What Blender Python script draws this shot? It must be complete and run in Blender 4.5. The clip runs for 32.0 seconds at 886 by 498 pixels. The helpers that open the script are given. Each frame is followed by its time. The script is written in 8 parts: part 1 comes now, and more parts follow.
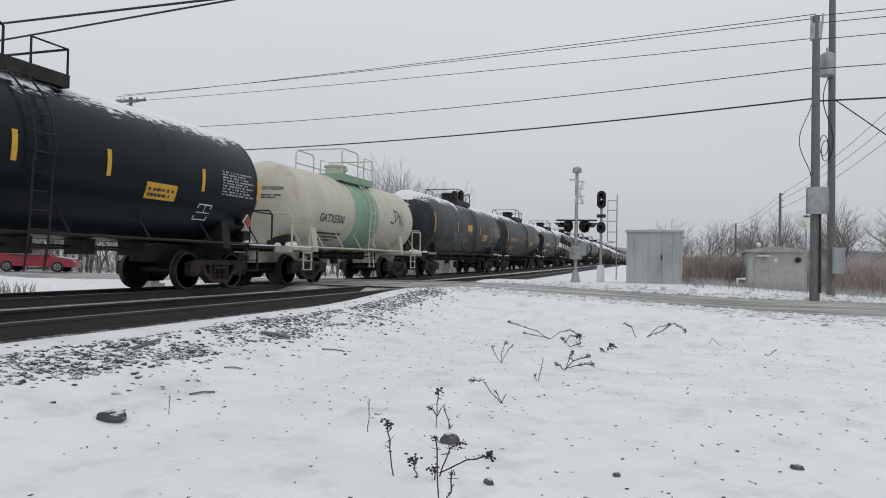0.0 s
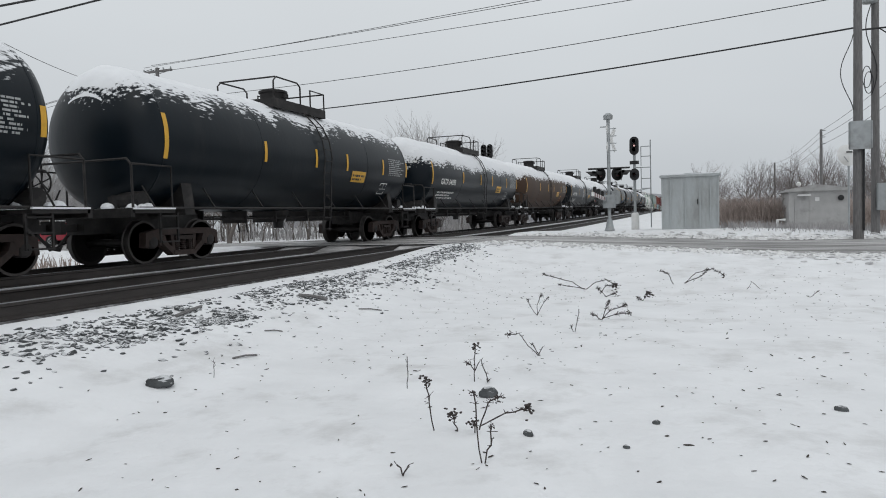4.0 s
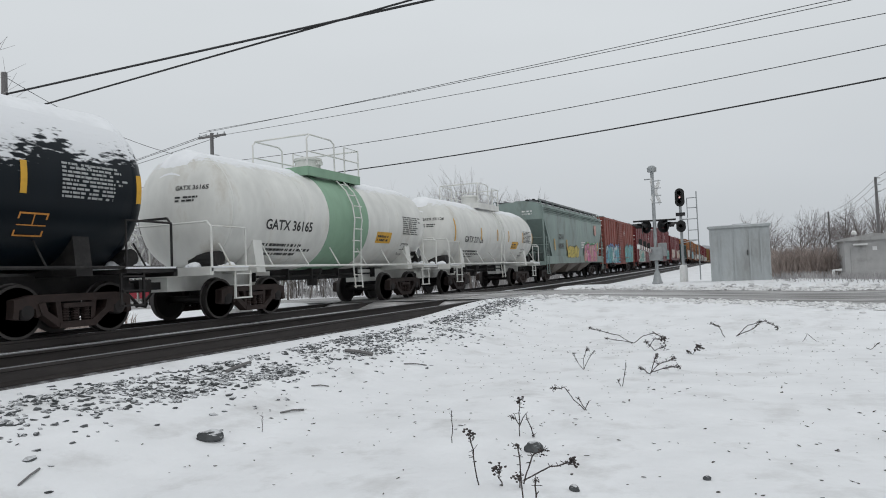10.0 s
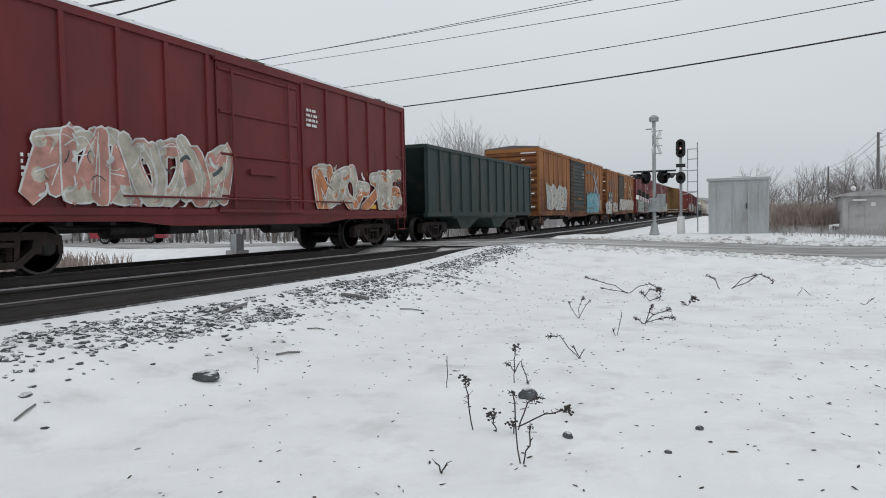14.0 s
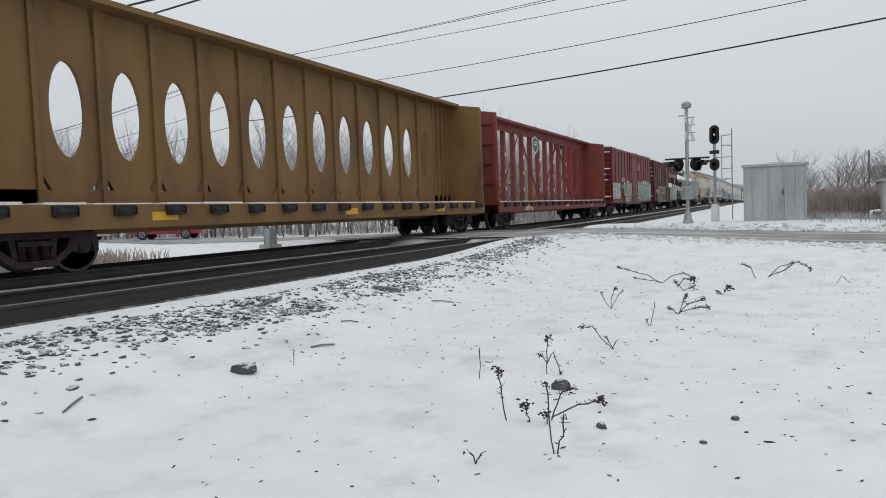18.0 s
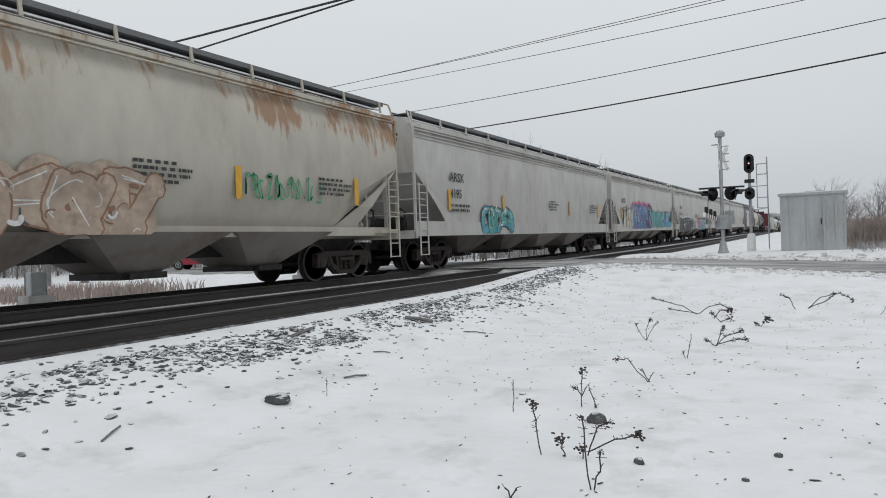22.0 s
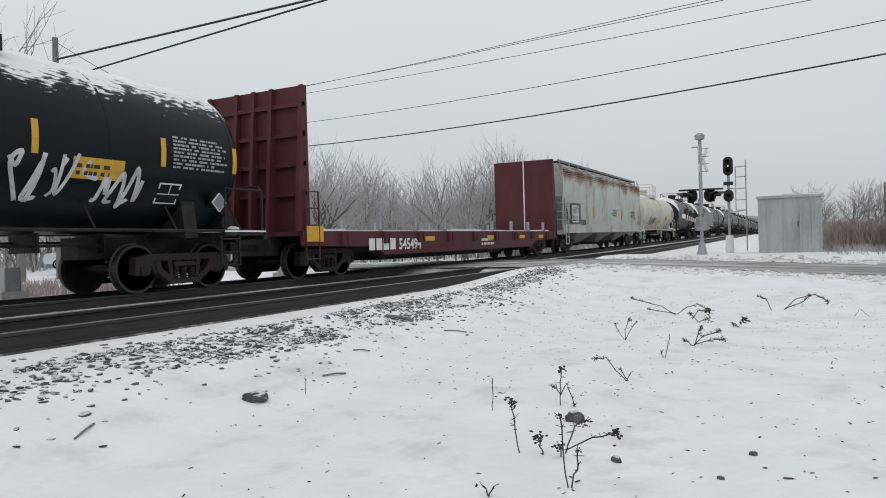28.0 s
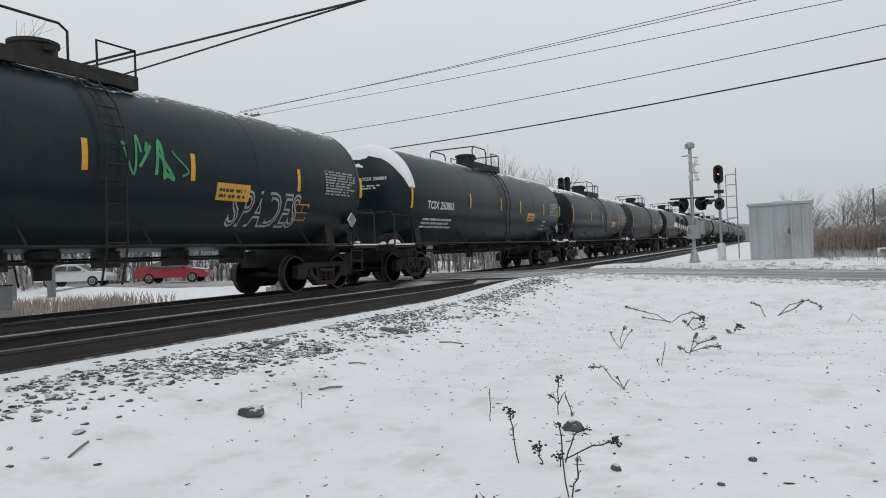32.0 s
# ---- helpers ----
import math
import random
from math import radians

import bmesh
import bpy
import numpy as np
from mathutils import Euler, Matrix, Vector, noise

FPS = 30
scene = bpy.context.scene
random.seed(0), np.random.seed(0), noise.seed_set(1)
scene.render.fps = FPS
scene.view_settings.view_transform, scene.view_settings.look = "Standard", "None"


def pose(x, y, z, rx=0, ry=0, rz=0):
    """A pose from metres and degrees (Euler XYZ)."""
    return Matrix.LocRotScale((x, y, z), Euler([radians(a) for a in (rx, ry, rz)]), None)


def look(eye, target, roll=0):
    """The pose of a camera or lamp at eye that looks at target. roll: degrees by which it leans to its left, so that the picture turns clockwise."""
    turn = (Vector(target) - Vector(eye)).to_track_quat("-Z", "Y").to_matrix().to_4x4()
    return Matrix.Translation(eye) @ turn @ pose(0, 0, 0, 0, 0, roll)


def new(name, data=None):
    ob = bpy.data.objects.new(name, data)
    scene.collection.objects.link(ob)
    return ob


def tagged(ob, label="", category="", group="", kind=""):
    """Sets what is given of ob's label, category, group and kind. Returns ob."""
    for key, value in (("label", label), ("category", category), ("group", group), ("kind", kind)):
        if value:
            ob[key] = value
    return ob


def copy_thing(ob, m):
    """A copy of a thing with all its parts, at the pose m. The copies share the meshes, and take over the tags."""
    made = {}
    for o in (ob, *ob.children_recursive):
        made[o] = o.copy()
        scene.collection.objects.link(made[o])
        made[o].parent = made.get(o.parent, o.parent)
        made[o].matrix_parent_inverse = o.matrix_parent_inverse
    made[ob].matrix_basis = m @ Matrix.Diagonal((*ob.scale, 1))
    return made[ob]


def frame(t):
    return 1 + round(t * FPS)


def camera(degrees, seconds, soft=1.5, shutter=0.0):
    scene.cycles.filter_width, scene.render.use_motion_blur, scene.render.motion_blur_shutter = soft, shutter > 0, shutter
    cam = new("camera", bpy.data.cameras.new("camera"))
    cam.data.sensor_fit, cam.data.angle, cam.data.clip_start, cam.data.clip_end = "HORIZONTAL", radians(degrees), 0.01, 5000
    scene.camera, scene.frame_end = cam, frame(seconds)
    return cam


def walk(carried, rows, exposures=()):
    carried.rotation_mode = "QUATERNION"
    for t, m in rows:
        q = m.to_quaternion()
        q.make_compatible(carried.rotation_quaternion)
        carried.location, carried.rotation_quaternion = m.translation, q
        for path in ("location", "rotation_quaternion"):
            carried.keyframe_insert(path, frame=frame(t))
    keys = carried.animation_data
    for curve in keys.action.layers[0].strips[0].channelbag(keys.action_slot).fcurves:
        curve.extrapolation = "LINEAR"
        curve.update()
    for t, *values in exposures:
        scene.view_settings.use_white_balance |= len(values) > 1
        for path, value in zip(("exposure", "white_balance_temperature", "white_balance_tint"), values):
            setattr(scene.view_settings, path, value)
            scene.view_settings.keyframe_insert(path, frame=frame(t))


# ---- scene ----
# The camera is held by hand beside the line: t, x, y, z, yaw, pitch, roll.
cam = camera(65.88, 32.0, soft=1.0)
EYES = [
    (0.0, -0.017, 0.017, 0.754, 17.42, 1.60, -1.23),
    (0.5, -0.021, 0.016, 0.753, 18.04, 0.66, -1.02),
    (1.0, -0.022, 0.010, 0.752, 19.18, 0.07, 0.03),
    (1.5, -0.021, 0.019, 0.758, 19.36, -0.18, 0.61),
    (2.0, -0.009, 0.042, 0.748, 18.25, -0.68, 0.80),
    (2.5, -0.014, 0.050, 0.754, 18.50, -0.99, 0.10),
    (4.5, -0.002, 0.036, 0.762, 20.97, -2.88, 1.99),
    (5.0, 0.010, 0.046, 0.751, 22.03, -3.62, 1.69),
    (5.5, -0.003, 0.028, 0.750, 19.54, -2.62, 0.90),
    (6.0, -0.003, 0.023, 0.756, 22.00, -1.26, 1.69),
    (6.5, -0.010, 0.010, 0.761, 22.03, -1.32, 0.92),
    (7.0, -0.005, 0.024, 0.752, 21.81, -0.75, 0.93),
    (7.5, -0.001, 0.030, 0.751, 22.01, -1.27, 1.08),
    (8.0, -0.005, 0.049, 0.754, 20.68, -1.65, 2.05),
    (8.5, 0.006, 0.044, 0.754, 21.03, -0.59, 2.69),
    (9.0, 0.025, 0.022, 0.756, 20.86, 1.81, 1.97),
    (9.5, 0.041, -0.026, 0.748, 23.36, 2.13, 2.03),
    (10.0, 0.046, -0.039, 0.749, 23.96, 2.65, 2.18),
    (10.5, 0.049, -0.044, 0.756, 24.29, 1.42, 2.84),
    (11.0, 0.041, -0.014, 0.755, 25.31, 0.60, 2.74),
    (11.5, 0.031, 0.003, 0.756, 23.65, -0.63, 2.08),
    (12.0, 0.005, -0.012, 0.741, 23.52, 0.06, 1.65),
    (12.5, -0.002, -0.002, 0.761, 22.54, 0.10, 2.43),
    (13.0, 0.005, 0.025, 0.751, 21.95, -1.32, 2.35),
    (13.5, -0.006, 0.027, 0.744, 22.37, -1.56, 1.03),
    (15.5, 0.033, -0.014, 0.753, 27.17, -2.33, 3.50),
    (16.0, 0.030, -0.032, 0.758, 25.70, -0.26, 2.50),
    (16.5, 0.013, -0.027, 0.743, 24.95, -0.16, 2.29),
    (17.0, 0.009, -0.006, 0.763, 23.15, -0.24, 1.70),
    (17.5, 0.009, 0.029, 0.748, 22.15, -1.32, 1.44),
    (18.0, 0.009, -0.010, 0.755, 26.19, -2.51, 1.75),
    (18.5, 0.006, 0.031, 0.759, 23.75, -4.22, 0.37),
    (19.0, 0.019, 0.014, 0.752, 25.21, -1.38, 1.49),
    (19.5, 0.014, 0.003, 0.743, 25.90, -0.46, 2.13),
    (20.0, 0.020, 0.041, 0.774, 25.83, -0.20, 1.69),
    (20.5, 0.007, -0.001, 0.771, 25.13, -1.29, 2.28),
    (21.0, 0.002, 0.016, 0.759, 24.36, -0.99, 1.81),
    (21.5, -0.008, -0.006, 0.760, 25.43, -0.02, 0.90),
    (22.0, -0.003, -0.027, 0.765, 28.76, 0.08, 1.84),
    (22.5, -0.003, -0.012, 0.759, 27.82, -1.06, 1.63),
    (23.0, 0.015, -0.006, 0.758, 28.53, -1.04, 1.99),
    (23.5, 0.013, -0.007, 0.759, 28.43, 0.45, 2.60),
    (24.0, 0.029, 0.005, 0.765, 29.17, 1.53, 2.23),
    (24.5, 0.030, -0.026, 0.755, 28.19, 1.60, 2.21),
    (26.5, -0.023, -0.049, 0.746, 27.22, -0.22, 0.67),
    (27.0, -0.003, -0.025, 0.739, 27.72, 0.29, 0.61),
    (27.5, 0.008, -0.015, 0.752, 26.35, -0.73, 1.72),
    (28.0, 0.002, -0.013, 0.754, 27.24, -0.02, 1.33),
    (28.5, 0.004, -0.006, 0.761, 27.38, 1.09, 1.01),
    (29.0, -0.006, -0.004, 0.733, 25.95, 0.14, 1.22),
    (29.5, 0.013, 0.007, 0.751, 26.51, -0.48, 1.19),
    (30.0, -0.009, 0.033, 0.745, 22.97, -0.97, 1.64),
    (30.5, 0.001, -0.002, 0.745, 24.91, 0.75, 1.73),
    (31.0, 0.008, -0.003, 0.747, 25.37, 1.00, 1.70),
    (31.5, 0.000, -0.005, 0.745, 25.22, 0.71, 1.68),
    (32.0, -0.017, -0.019, 0.741, 26.64, 1.00, 2.21),
]
walk(cam, [(t, pose(x, y, z, 90 + pitch, roll, yaw)) for t, x, y, z, yaw, pitch, roll in EYES], [(0.0, -0.08), (2.0, -0.08), (6.0, -0.03), (9.5, -0.04), (11.0, -0.12), (12.3, 0.0), (18.0, -0.01), (19.0, -0.06), (21.0, -0.01), (24.0, 0.0), (27.0, 0.0), (28.0, 0.0), (28.6, -0.09), (29.2, -0.11), (31.0, -0.08), (32.0, -0.05)])

# ---- light: an overcast winter sky ----
world = bpy.data.worlds.new("overcast_sky")
scene.world = world
world.use_nodes = True
wn = world.node_tree.nodes
wl = world.node_tree.links
wn.clear()
w_out = wn.new("ShaderNodeOutputWorld")
w_bg = wn.new("ShaderNodeBackground")
w_tc = wn.new("ShaderNodeTexCoord")
w_sep = wn.new("ShaderNodeSeparateXYZ")
w_ramp = wn.new("ShaderNodeValToRGB")
w_noise = wn.new("ShaderNodeTexNoise")
w_mix = wn.new("ShaderNodeMix")
w_mix.data_type = "RGBA"
w_mix.blend_type = "MULTIPLY"
w_ramp.color_ramp.elements[0].position = 0.0
w_ramp.color_ramp.elements[0].color = (0.505, 0.540, 0.572, 1)
w_ramp.color_ramp.elements[1].position = 0.6
w_ramp.color_ramp.elements[1].color = (0.715, 0.755, 0.785, 1)
w_e = w_ramp.color_ramp.elements.new(0.12)
w_e.color = (0.595, 0.63, 0.662, 1)
w_e = w_ramp.color_ramp.elements.new(0.34)
w_e.color = (0.685, 0.722, 0.752, 1)
w_noise.inputs["Scale"].default_value = 1.6
w_noise.inputs["Detail"].default_value = 3.0
w_nr = wn.new("ShaderNodeMapRange")
w_nr.inputs["To Min"].default_value = 0.93
w_nr.inputs["To Max"].default_value = 1.07
w_map = wn.new("ShaderNodeMapping")
w_map.inputs["Scale"].default_value = (1, 1, 3)
wl.new(w_tc.outputs["Generated"], w_sep.inputs[0])
wl.new(w_sep.outputs["Z"], w_ramp.inputs["Fac"])
wl.new(w_tc.outputs["Generated"], w_map.inputs["Vector"])
wl.new(w_map.outputs[0], w_noise.inputs["Vector"])
wl.new(w_noise.outputs["Fac"], w_nr.inputs["Value"])
w_mix.inputs["Factor"].default_value = 1.0
wl.new(w_ramp.outputs["Color"], w_mix.inputs[6])
wl.new(w_nr.outputs[0], w_mix.inputs[7])
wl.new(w_mix.outputs[2], w_bg.inputs["Color"])
w_bg.inputs["Strength"].default_value = 1.0
wl.new(w_bg.outputs[0], w_out.inputs["Surface"])
sun_data = bpy.data.lights.new("sun", "SUN")
sun_data.energy = 0.5
sun_data.angle = radians(40)
sun_data.color = (1.0, 0.97, 0.93)
sun = new("sun", sun_data)
sun.matrix_world = look((0, 0, 60), (-18, 40, 0))

# ---- the plan, in metres: x across the line, y along it, z up from the near rail's head ----
GAUGE = 1.507
X_NEAR = -7.64
X_TRAIN = -11.68
SPEED = 25.3


def zt(y):
    """Height of the rail heads along the line."""
    if y < 0:
        return 0.00763 * max(y, -20)
    if y < 55:
        return 0.00763 * y + 0.000106 * y * y
    if y < 140:
        return 0.740 + (y - 55) * 0.018
    return 2.27 + (min(y, 400) - 140) * 0.004


def lerp(a, b, t):
    return a + (b - a) * max(0.0, min(1.0, t))


def smooth(a, b, t):
    t = max(0.0, min(1.0, t))
    return a + (b - a) * t * t * (3 - 2 * t)


# ---- materials ----
def mat(name, col, rough=0.6, metal=0.0, vary=0.12, scale=6.0, bump=0.0, bscale=None, dirt=None, dirt_amt=0.0, dscale=1.5, rnd=0.0, spec=None, stretch=None, emit=None):
    m = bpy.data.materials.new(name)
    m.use_nodes = True
    n, l = m.node_tree.nodes, m.node_tree.links
    b = n["Principled BSDF"]
    b.inputs["Roughness"].default_value = rough
    b.inputs["Metallic"].default_value = metal
    if spec is not None:
        b.inputs["Specular IOR Level"].default_value = spec
    tc = n.new("ShaderNodeTexCoord")
    mp = n.new("ShaderNodeMapping")
    l.new(tc.outputs["Object"], mp.inputs["Vector"])
    if stretch:
        mp.inputs["Scale"].default_value = stretch
    nz = n.new("ShaderNodeTexNoise")
    nz.inputs["Scale"].default_value = scale
    nz.inputs["Detail"].default_value = 6
    l.new(mp.outputs[0], nz.inputs["Vector"])
    mr = n.new("ShaderNodeMapRange")
    mr.inputs["From Min"].default_value = 0.25
    mr.inputs["From Max"].default_value = 0.75
    mr.inputs["To Min"].default_value = 1 - vary
    mr.inputs["To Max"].default_value = 1 + vary
    l.new(nz.outputs["Fac"], mr.inputs["Value"])
    mx = n.new("ShaderNodeMix")
    mx.data_type, mx.blend_type = "RGBA", "MULTIPLY"
    mx.inputs["Factor"].default_value = 1
    mx.inputs[6].default_value = (*col, 1)
    l.new(mr.outputs[0], mx.inputs[7])
    out = mx.outputs[2]
    if rnd:
        oi = n.new("ShaderNodeObjectInfo")
        r2 = n.new("ShaderNodeMapRange")
        r2.inputs["To Min"].default_value, r2.inputs["To Max"].default_value = 1 - rnd, 1 + rnd
        l.new(oi.outputs["Random"], r2.inputs["Value"])
        m2 = n.new("ShaderNodeMix")
        m2.data_type, m2.blend_type = "RGBA", "MULTIPLY"
        m2.inputs["Factor"].default_value = 1
        l.new(out, m2.inputs[6])
        l.new(r2.outputs[0], m2.inputs[7])
        out = m2.outputs[2]
    if dirt:
        dz = n.new("ShaderNodeTexNoise")
        dz.inputs["Scale"].default_value = dscale
        dz.inputs["Detail"].default_value = 8
        dz.inputs["Roughness"].default_value = 0.65
        l.new(mp.outputs[0], dz.inputs["Vector"])
        rp = n.new("ShaderNodeMapRange")
        rp.inputs["From Min"].default_value = 0.62 - 0.35 * dirt_amt
        rp.inputs["From Max"].default_value = 0.80 - 0.25 * dirt_amt
        rp.inputs["To Max"].default_value = 0.85
        l.new(dz.outputs["Fac"], rp.inputs["Value"])
        m3 = n.new("ShaderNodeMix")
        m3.data_type = "RGBA"
        l.new(rp.outputs[0], m3.inputs["Factor"])
        l.new(out, m3.inputs[6])
        m3.inputs[7].default_value = (*dirt, 1)
        out = m3.outputs[2]
    l.new(out, b.inputs["Base Color"])
    if bump:
        bz = n.new("ShaderNodeTexNoise")
        bz.inputs["Scale"].default_value = bscale or scale * 4
        bz.inputs["Detail"].default_value = 5
        l.new(mp.outputs[0], bz.inputs["Vector"])
        bp = n.new("ShaderNodeBump")
        bp.inputs["Strength"].default_value = bump
        bp.inputs["Distance"].default_value = 0.02
        l.new(bz.outputs["Fac"], bp.inputs["Height"])
        l.new(bp.outputs[0], b.inputs["Normal"])
    if emit:
        b.inputs["Emission Color"].default_value = (*emit[0], 1)
        b.inputs["Emission Strength"].default_value = emit[1]
    return m


SNOW = mat("snow", (0.80, 0.805, 0.82), 0.75, vary=0.06, scale=1.6, bump=0.9, bscale=8, dirt=(0.58, 0.575, 0.575), dirt_amt=0.25, dscale=1.4)
SNOW_CAP = mat("snow_cap", (0.82, 0.83, 0.85), 0.8, vary=0.06, scale=3, bump=0.4, bscale=9)
SLUSH = mat("slush", (0.74, 0.735, 0.735), 0.6, vary=0.16, scale=7, bump=0.5, bscale=20)
ROAD_SLUSH = mat("dirty_road_slush", (0.50, 0.49, 0.49), 0.6, vary=0.3, scale=4, bump=0.7, bscale=16, dirt=(0.16, 0.15, 0.148), dirt_amt=0.55, dscale=1.6, stretch=(0.6, 1.6, 1))
ASPHALT = mat("wet_asphalt", (0.135, 0.128, 0.124), 0.6, vary=0.3, scale=3, bump=0.4, bscale=40, dirt=(0.60, 0.59, 0.59), dirt_amt=0.62, dscale=0.75, stretch=(0.22, 1.9, 1))
BALLAST = mat("ballast_stone", (0.075, 0.08, 0.083), 0.85, vary=0.55, scale=9, bump=0.4, rnd=0.25)
BALLAST_BED = mat("ballast_bed", (0.058, 0.055, 0.056), 0.9, vary=0.55, scale=22, bump=0.9, bscale=30, dirt=(0.42, 0.42, 0.43), dirt_amt=0.36, dscale=5)
RAIL_SIDE = mat("rail_rust", (0.042, 0.036, 0.034), 0.7, 0.3, vary=0.3, scale=8, bump=0.2, stretch=(1, 0.2, 1))
RAIL_HEAD = mat("rail_head", (0.22, 0.22, 0.23), 0.45, 0.9, vary=0.15, scale=5)
STEEL_DARK = mat("grimy_steel", (0.016, 0.0145, 0.0145), 0.65, 0.25, vary=0.35, scale=5, bump=0.2, dirt=(0.048, 0.042, 0.040), dirt_amt=0.35, dscale=3)
TRUCK_RUST = mat("rusty_casting", (0.021, 0.012, 0.010), 0.7, 0.2, vary=0.4, scale=6, bump=0.25, rnd=0.3)
WHEEL_STEEL = mat("wheel_steel", (0.018, 0.015, 0.015), 0.6, 0.3, vary=0.3, scale=5, rnd=0.2)
TREAD = mat("wheel_tread", (0.06, 0.055, 0.053), 0.5, 0.7, vary=0.2)
WALKWAY = mat("walkway_grating", (0.16, 0.165, 0.17), 0.5, metal=0.5, vary=0.2, scale=30, bump=0.4, bscale=60)
GALV = mat("galvanised_steel", (0.38, 0.40, 0.41), 0.5, 0.45, vary=0.14, scale=5, dirt=(0.22, 0.22, 0.21), dirt_amt=0.3, dscale=2)
GALV_DARK = mat("dull_metal", (0.22, 0.225, 0.23), 0.6, 0.3, vary=0.2, scale=4)
WOOD_POLE = mat("weathered_pole_wood", (0.17, 0.165, 0.165), 0.9, vary=0.3, scale=7, bump=0.3, stretch=(6, 6, 0.6))
WIRE = mat("black_cable", (0.02, 0.02, 0.022), 0.6, vary=0.1)
BLACK = mat("black_paint", (0.012, 0.012, 0.013), 0.5, vary=0.2)
WHITE = mat("white_paint", (0.74, 0.74, 0.73), 0.5, vary=0.08, dirt=(0.5, 0.48, 0.45), dirt_amt=0.25)
MARK_WHITE = mat("white_lettering", (0.72, 0.72, 0.70), 0.55, vary=0.12, scale=20)
TABLE_GREY = mat("weathered_stencil", (0.36, 0.37, 0.37), 0.6, vary=0.3, scale=12)
MARK_ORANGE = mat("orange_lettering", (0.62, 0.26, 0.05), 0.55, vary=0.12, scale=20)
MARK_BLACK = mat("black_lettering", (0.03, 0.03, 0.03), 0.55, vary=0.12)
YELLOW = mat("yellow_reflector", (0.66, 0.36, 0.03), 0.45, vary=0.12, scale=8, dirt=(0.3, 0.2, 0.08), dirt_amt=0.2)
REED = mat("dry_reed", (0.38, 0.315, 0.285), 0.95, vary=0.4, scale=3, rnd=0.2)
BARK = mat("frosted_bark", (0.13, 0.115, 0.105), 0.95, vary=0.35, scale=4)
BARE_TWIG = mat("bare_twig", (0.17, 0.15, 0.145), 0.95, vary=0.4, scale=1.5)
TWIG = mat("frosted_twig", (0.37, 0.36, 0.36), 0.95, vary=0.35, scale=1.5)
WEED = mat("dead_weed", (0.055, 0.045, 0.043), 0.95, vary=0.4, scale=30)
RED_LAMP = mat("red_lamp", (0.35, 0.02, 0.02), 0.3, emit=((1.0, 0.06, 0.04), 0.9))
PALE_LAMP = mat("pale_signal_lamp", (0.6, 0.4, 0.4), 0.3, emit=((1.0, 0.62, 0.60), 0.8))
DARK_LENS = mat("dark_lens", (0.05, 0.012, 0.012), 0.25)


def paint(name, col, rough=0.5, rust=0.2, dirt=(0.09, 0.075, 0.065), vary=0.14, spec=0.3):
    return mat(name, col, rough, vary=vary, spec=spec, scale=2.2, bump=0.08, bscale=10, dirt=dirt, dirt_amt=rust, dscale=1.1, stretch=(1, 1, 0.45))


def dusted(m, low, high, amount=0.8):
    """The material m with snow caught on faces that look upwards."""
    n, l = m.node_tree.nodes, m.node_tree.links
    b = n["Principled BSDF"]
    base = b.inputs["Base Color"].links[0].from_socket
    geo, sx = n.new("ShaderNodeNewGeometry"), n.new("ShaderNodeSeparateXYZ")
    l.new(geo.outputs["True Normal"], sx.inputs[0])
    tc, nz = n.new("ShaderNodeTexCoord"), n.new("ShaderNodeTexNoise")
    l.new(tc.outputs["Object"], nz.inputs["Vector"])
    nz.inputs["Scale"].default_value, nz.inputs["Detail"].default_value = 14.0, 4
    ad = n.new("ShaderNodeMath")
    ad.operation = "MULTIPLY_ADD"
    l.new(nz.outputs["Fac"], ad.inputs[0])
    ad.inputs[1].default_value = 0.9
    l.new(sx.outputs[2], ad.inputs[2])
    mr = n.new("ShaderNodeMapRange")
    mr.inputs["From Min"].default_value, mr.inputs["From Max"].default_value = low + 0.45, high + 0.45
    mr.inputs["To Max"].default_value = amount
    l.new(ad.outputs[0], mr.inputs["Value"])
    mx = n.new("ShaderNodeMix")
    mx.data_type = "RGBA"
    l.new(mr.outputs[0], mx.inputs["Factor"])
    l.new(base, mx.inputs[6])
    mx.inputs[7].default_value = (0.76, 0.77, 0.79, 1)
    l.new(mx.outputs[2], b.inputs["Base Color"])
    return m


dusted(BALLAST, 0.74, 0.95, 0.8)
# Discharge bays: brown grime, the colour also darkened for shade under the car.
HOP_BAY = paint("grimy_hopper_bay", (0.19, 0.172, 0.155), 0.65, 0.5, (0.10, 0.075, 0.06))
TANK_TEAL = paint("tank_dark_teal", (0.0095, 0.0185, 0.024), 0.36, 0.2, (0.02, 0.024, 0.026), 0.14, 0.25)
TANK_BLACK = paint("tank_black", (0.0044, 0.0082, 0.0122), 0.34, 0.18, (0.014, 0.016, 0.018), 0.14, 0.2)
TANK_GREY = paint("tank_dark_grey", (0.018, 0.023, 0.026), 0.45, 0.4, (0.055, 0.055, 0.054))
TANK_BROWN = paint("tank_rusty_brown", (0.062, 0.034, 0.020), 0.6, 0.5, (0.045, 0.028, 0.02))
TANK_CREAM = paint("tank_cream", (0.56, 0.53, 0.45), 0.5, 0.25, (0.30, 0.26, 0.21))
TANK_WHITE = paint("tank_white", (0.68, 0.68, 0.65), 0.45, 0.2, (0.40, 0.36, 0.30))
BAND_GREEN = paint("tank_green_band", (0.24, 0.38, 0.27), 0.5, 0.2, (0.2, 0.24, 0.2))
BOX_RED = paint("boxcar_red", (0.145, 0.023, 0.025), 0.5, 0.3, (0.075, 0.022, 0.021), 0.22)
BOX_FADED = paint("boxcar_faded_red", (0.235, 0.07, 0.054), 0.6, 0.35, (0.14, 0.05, 0.04), 0.22)
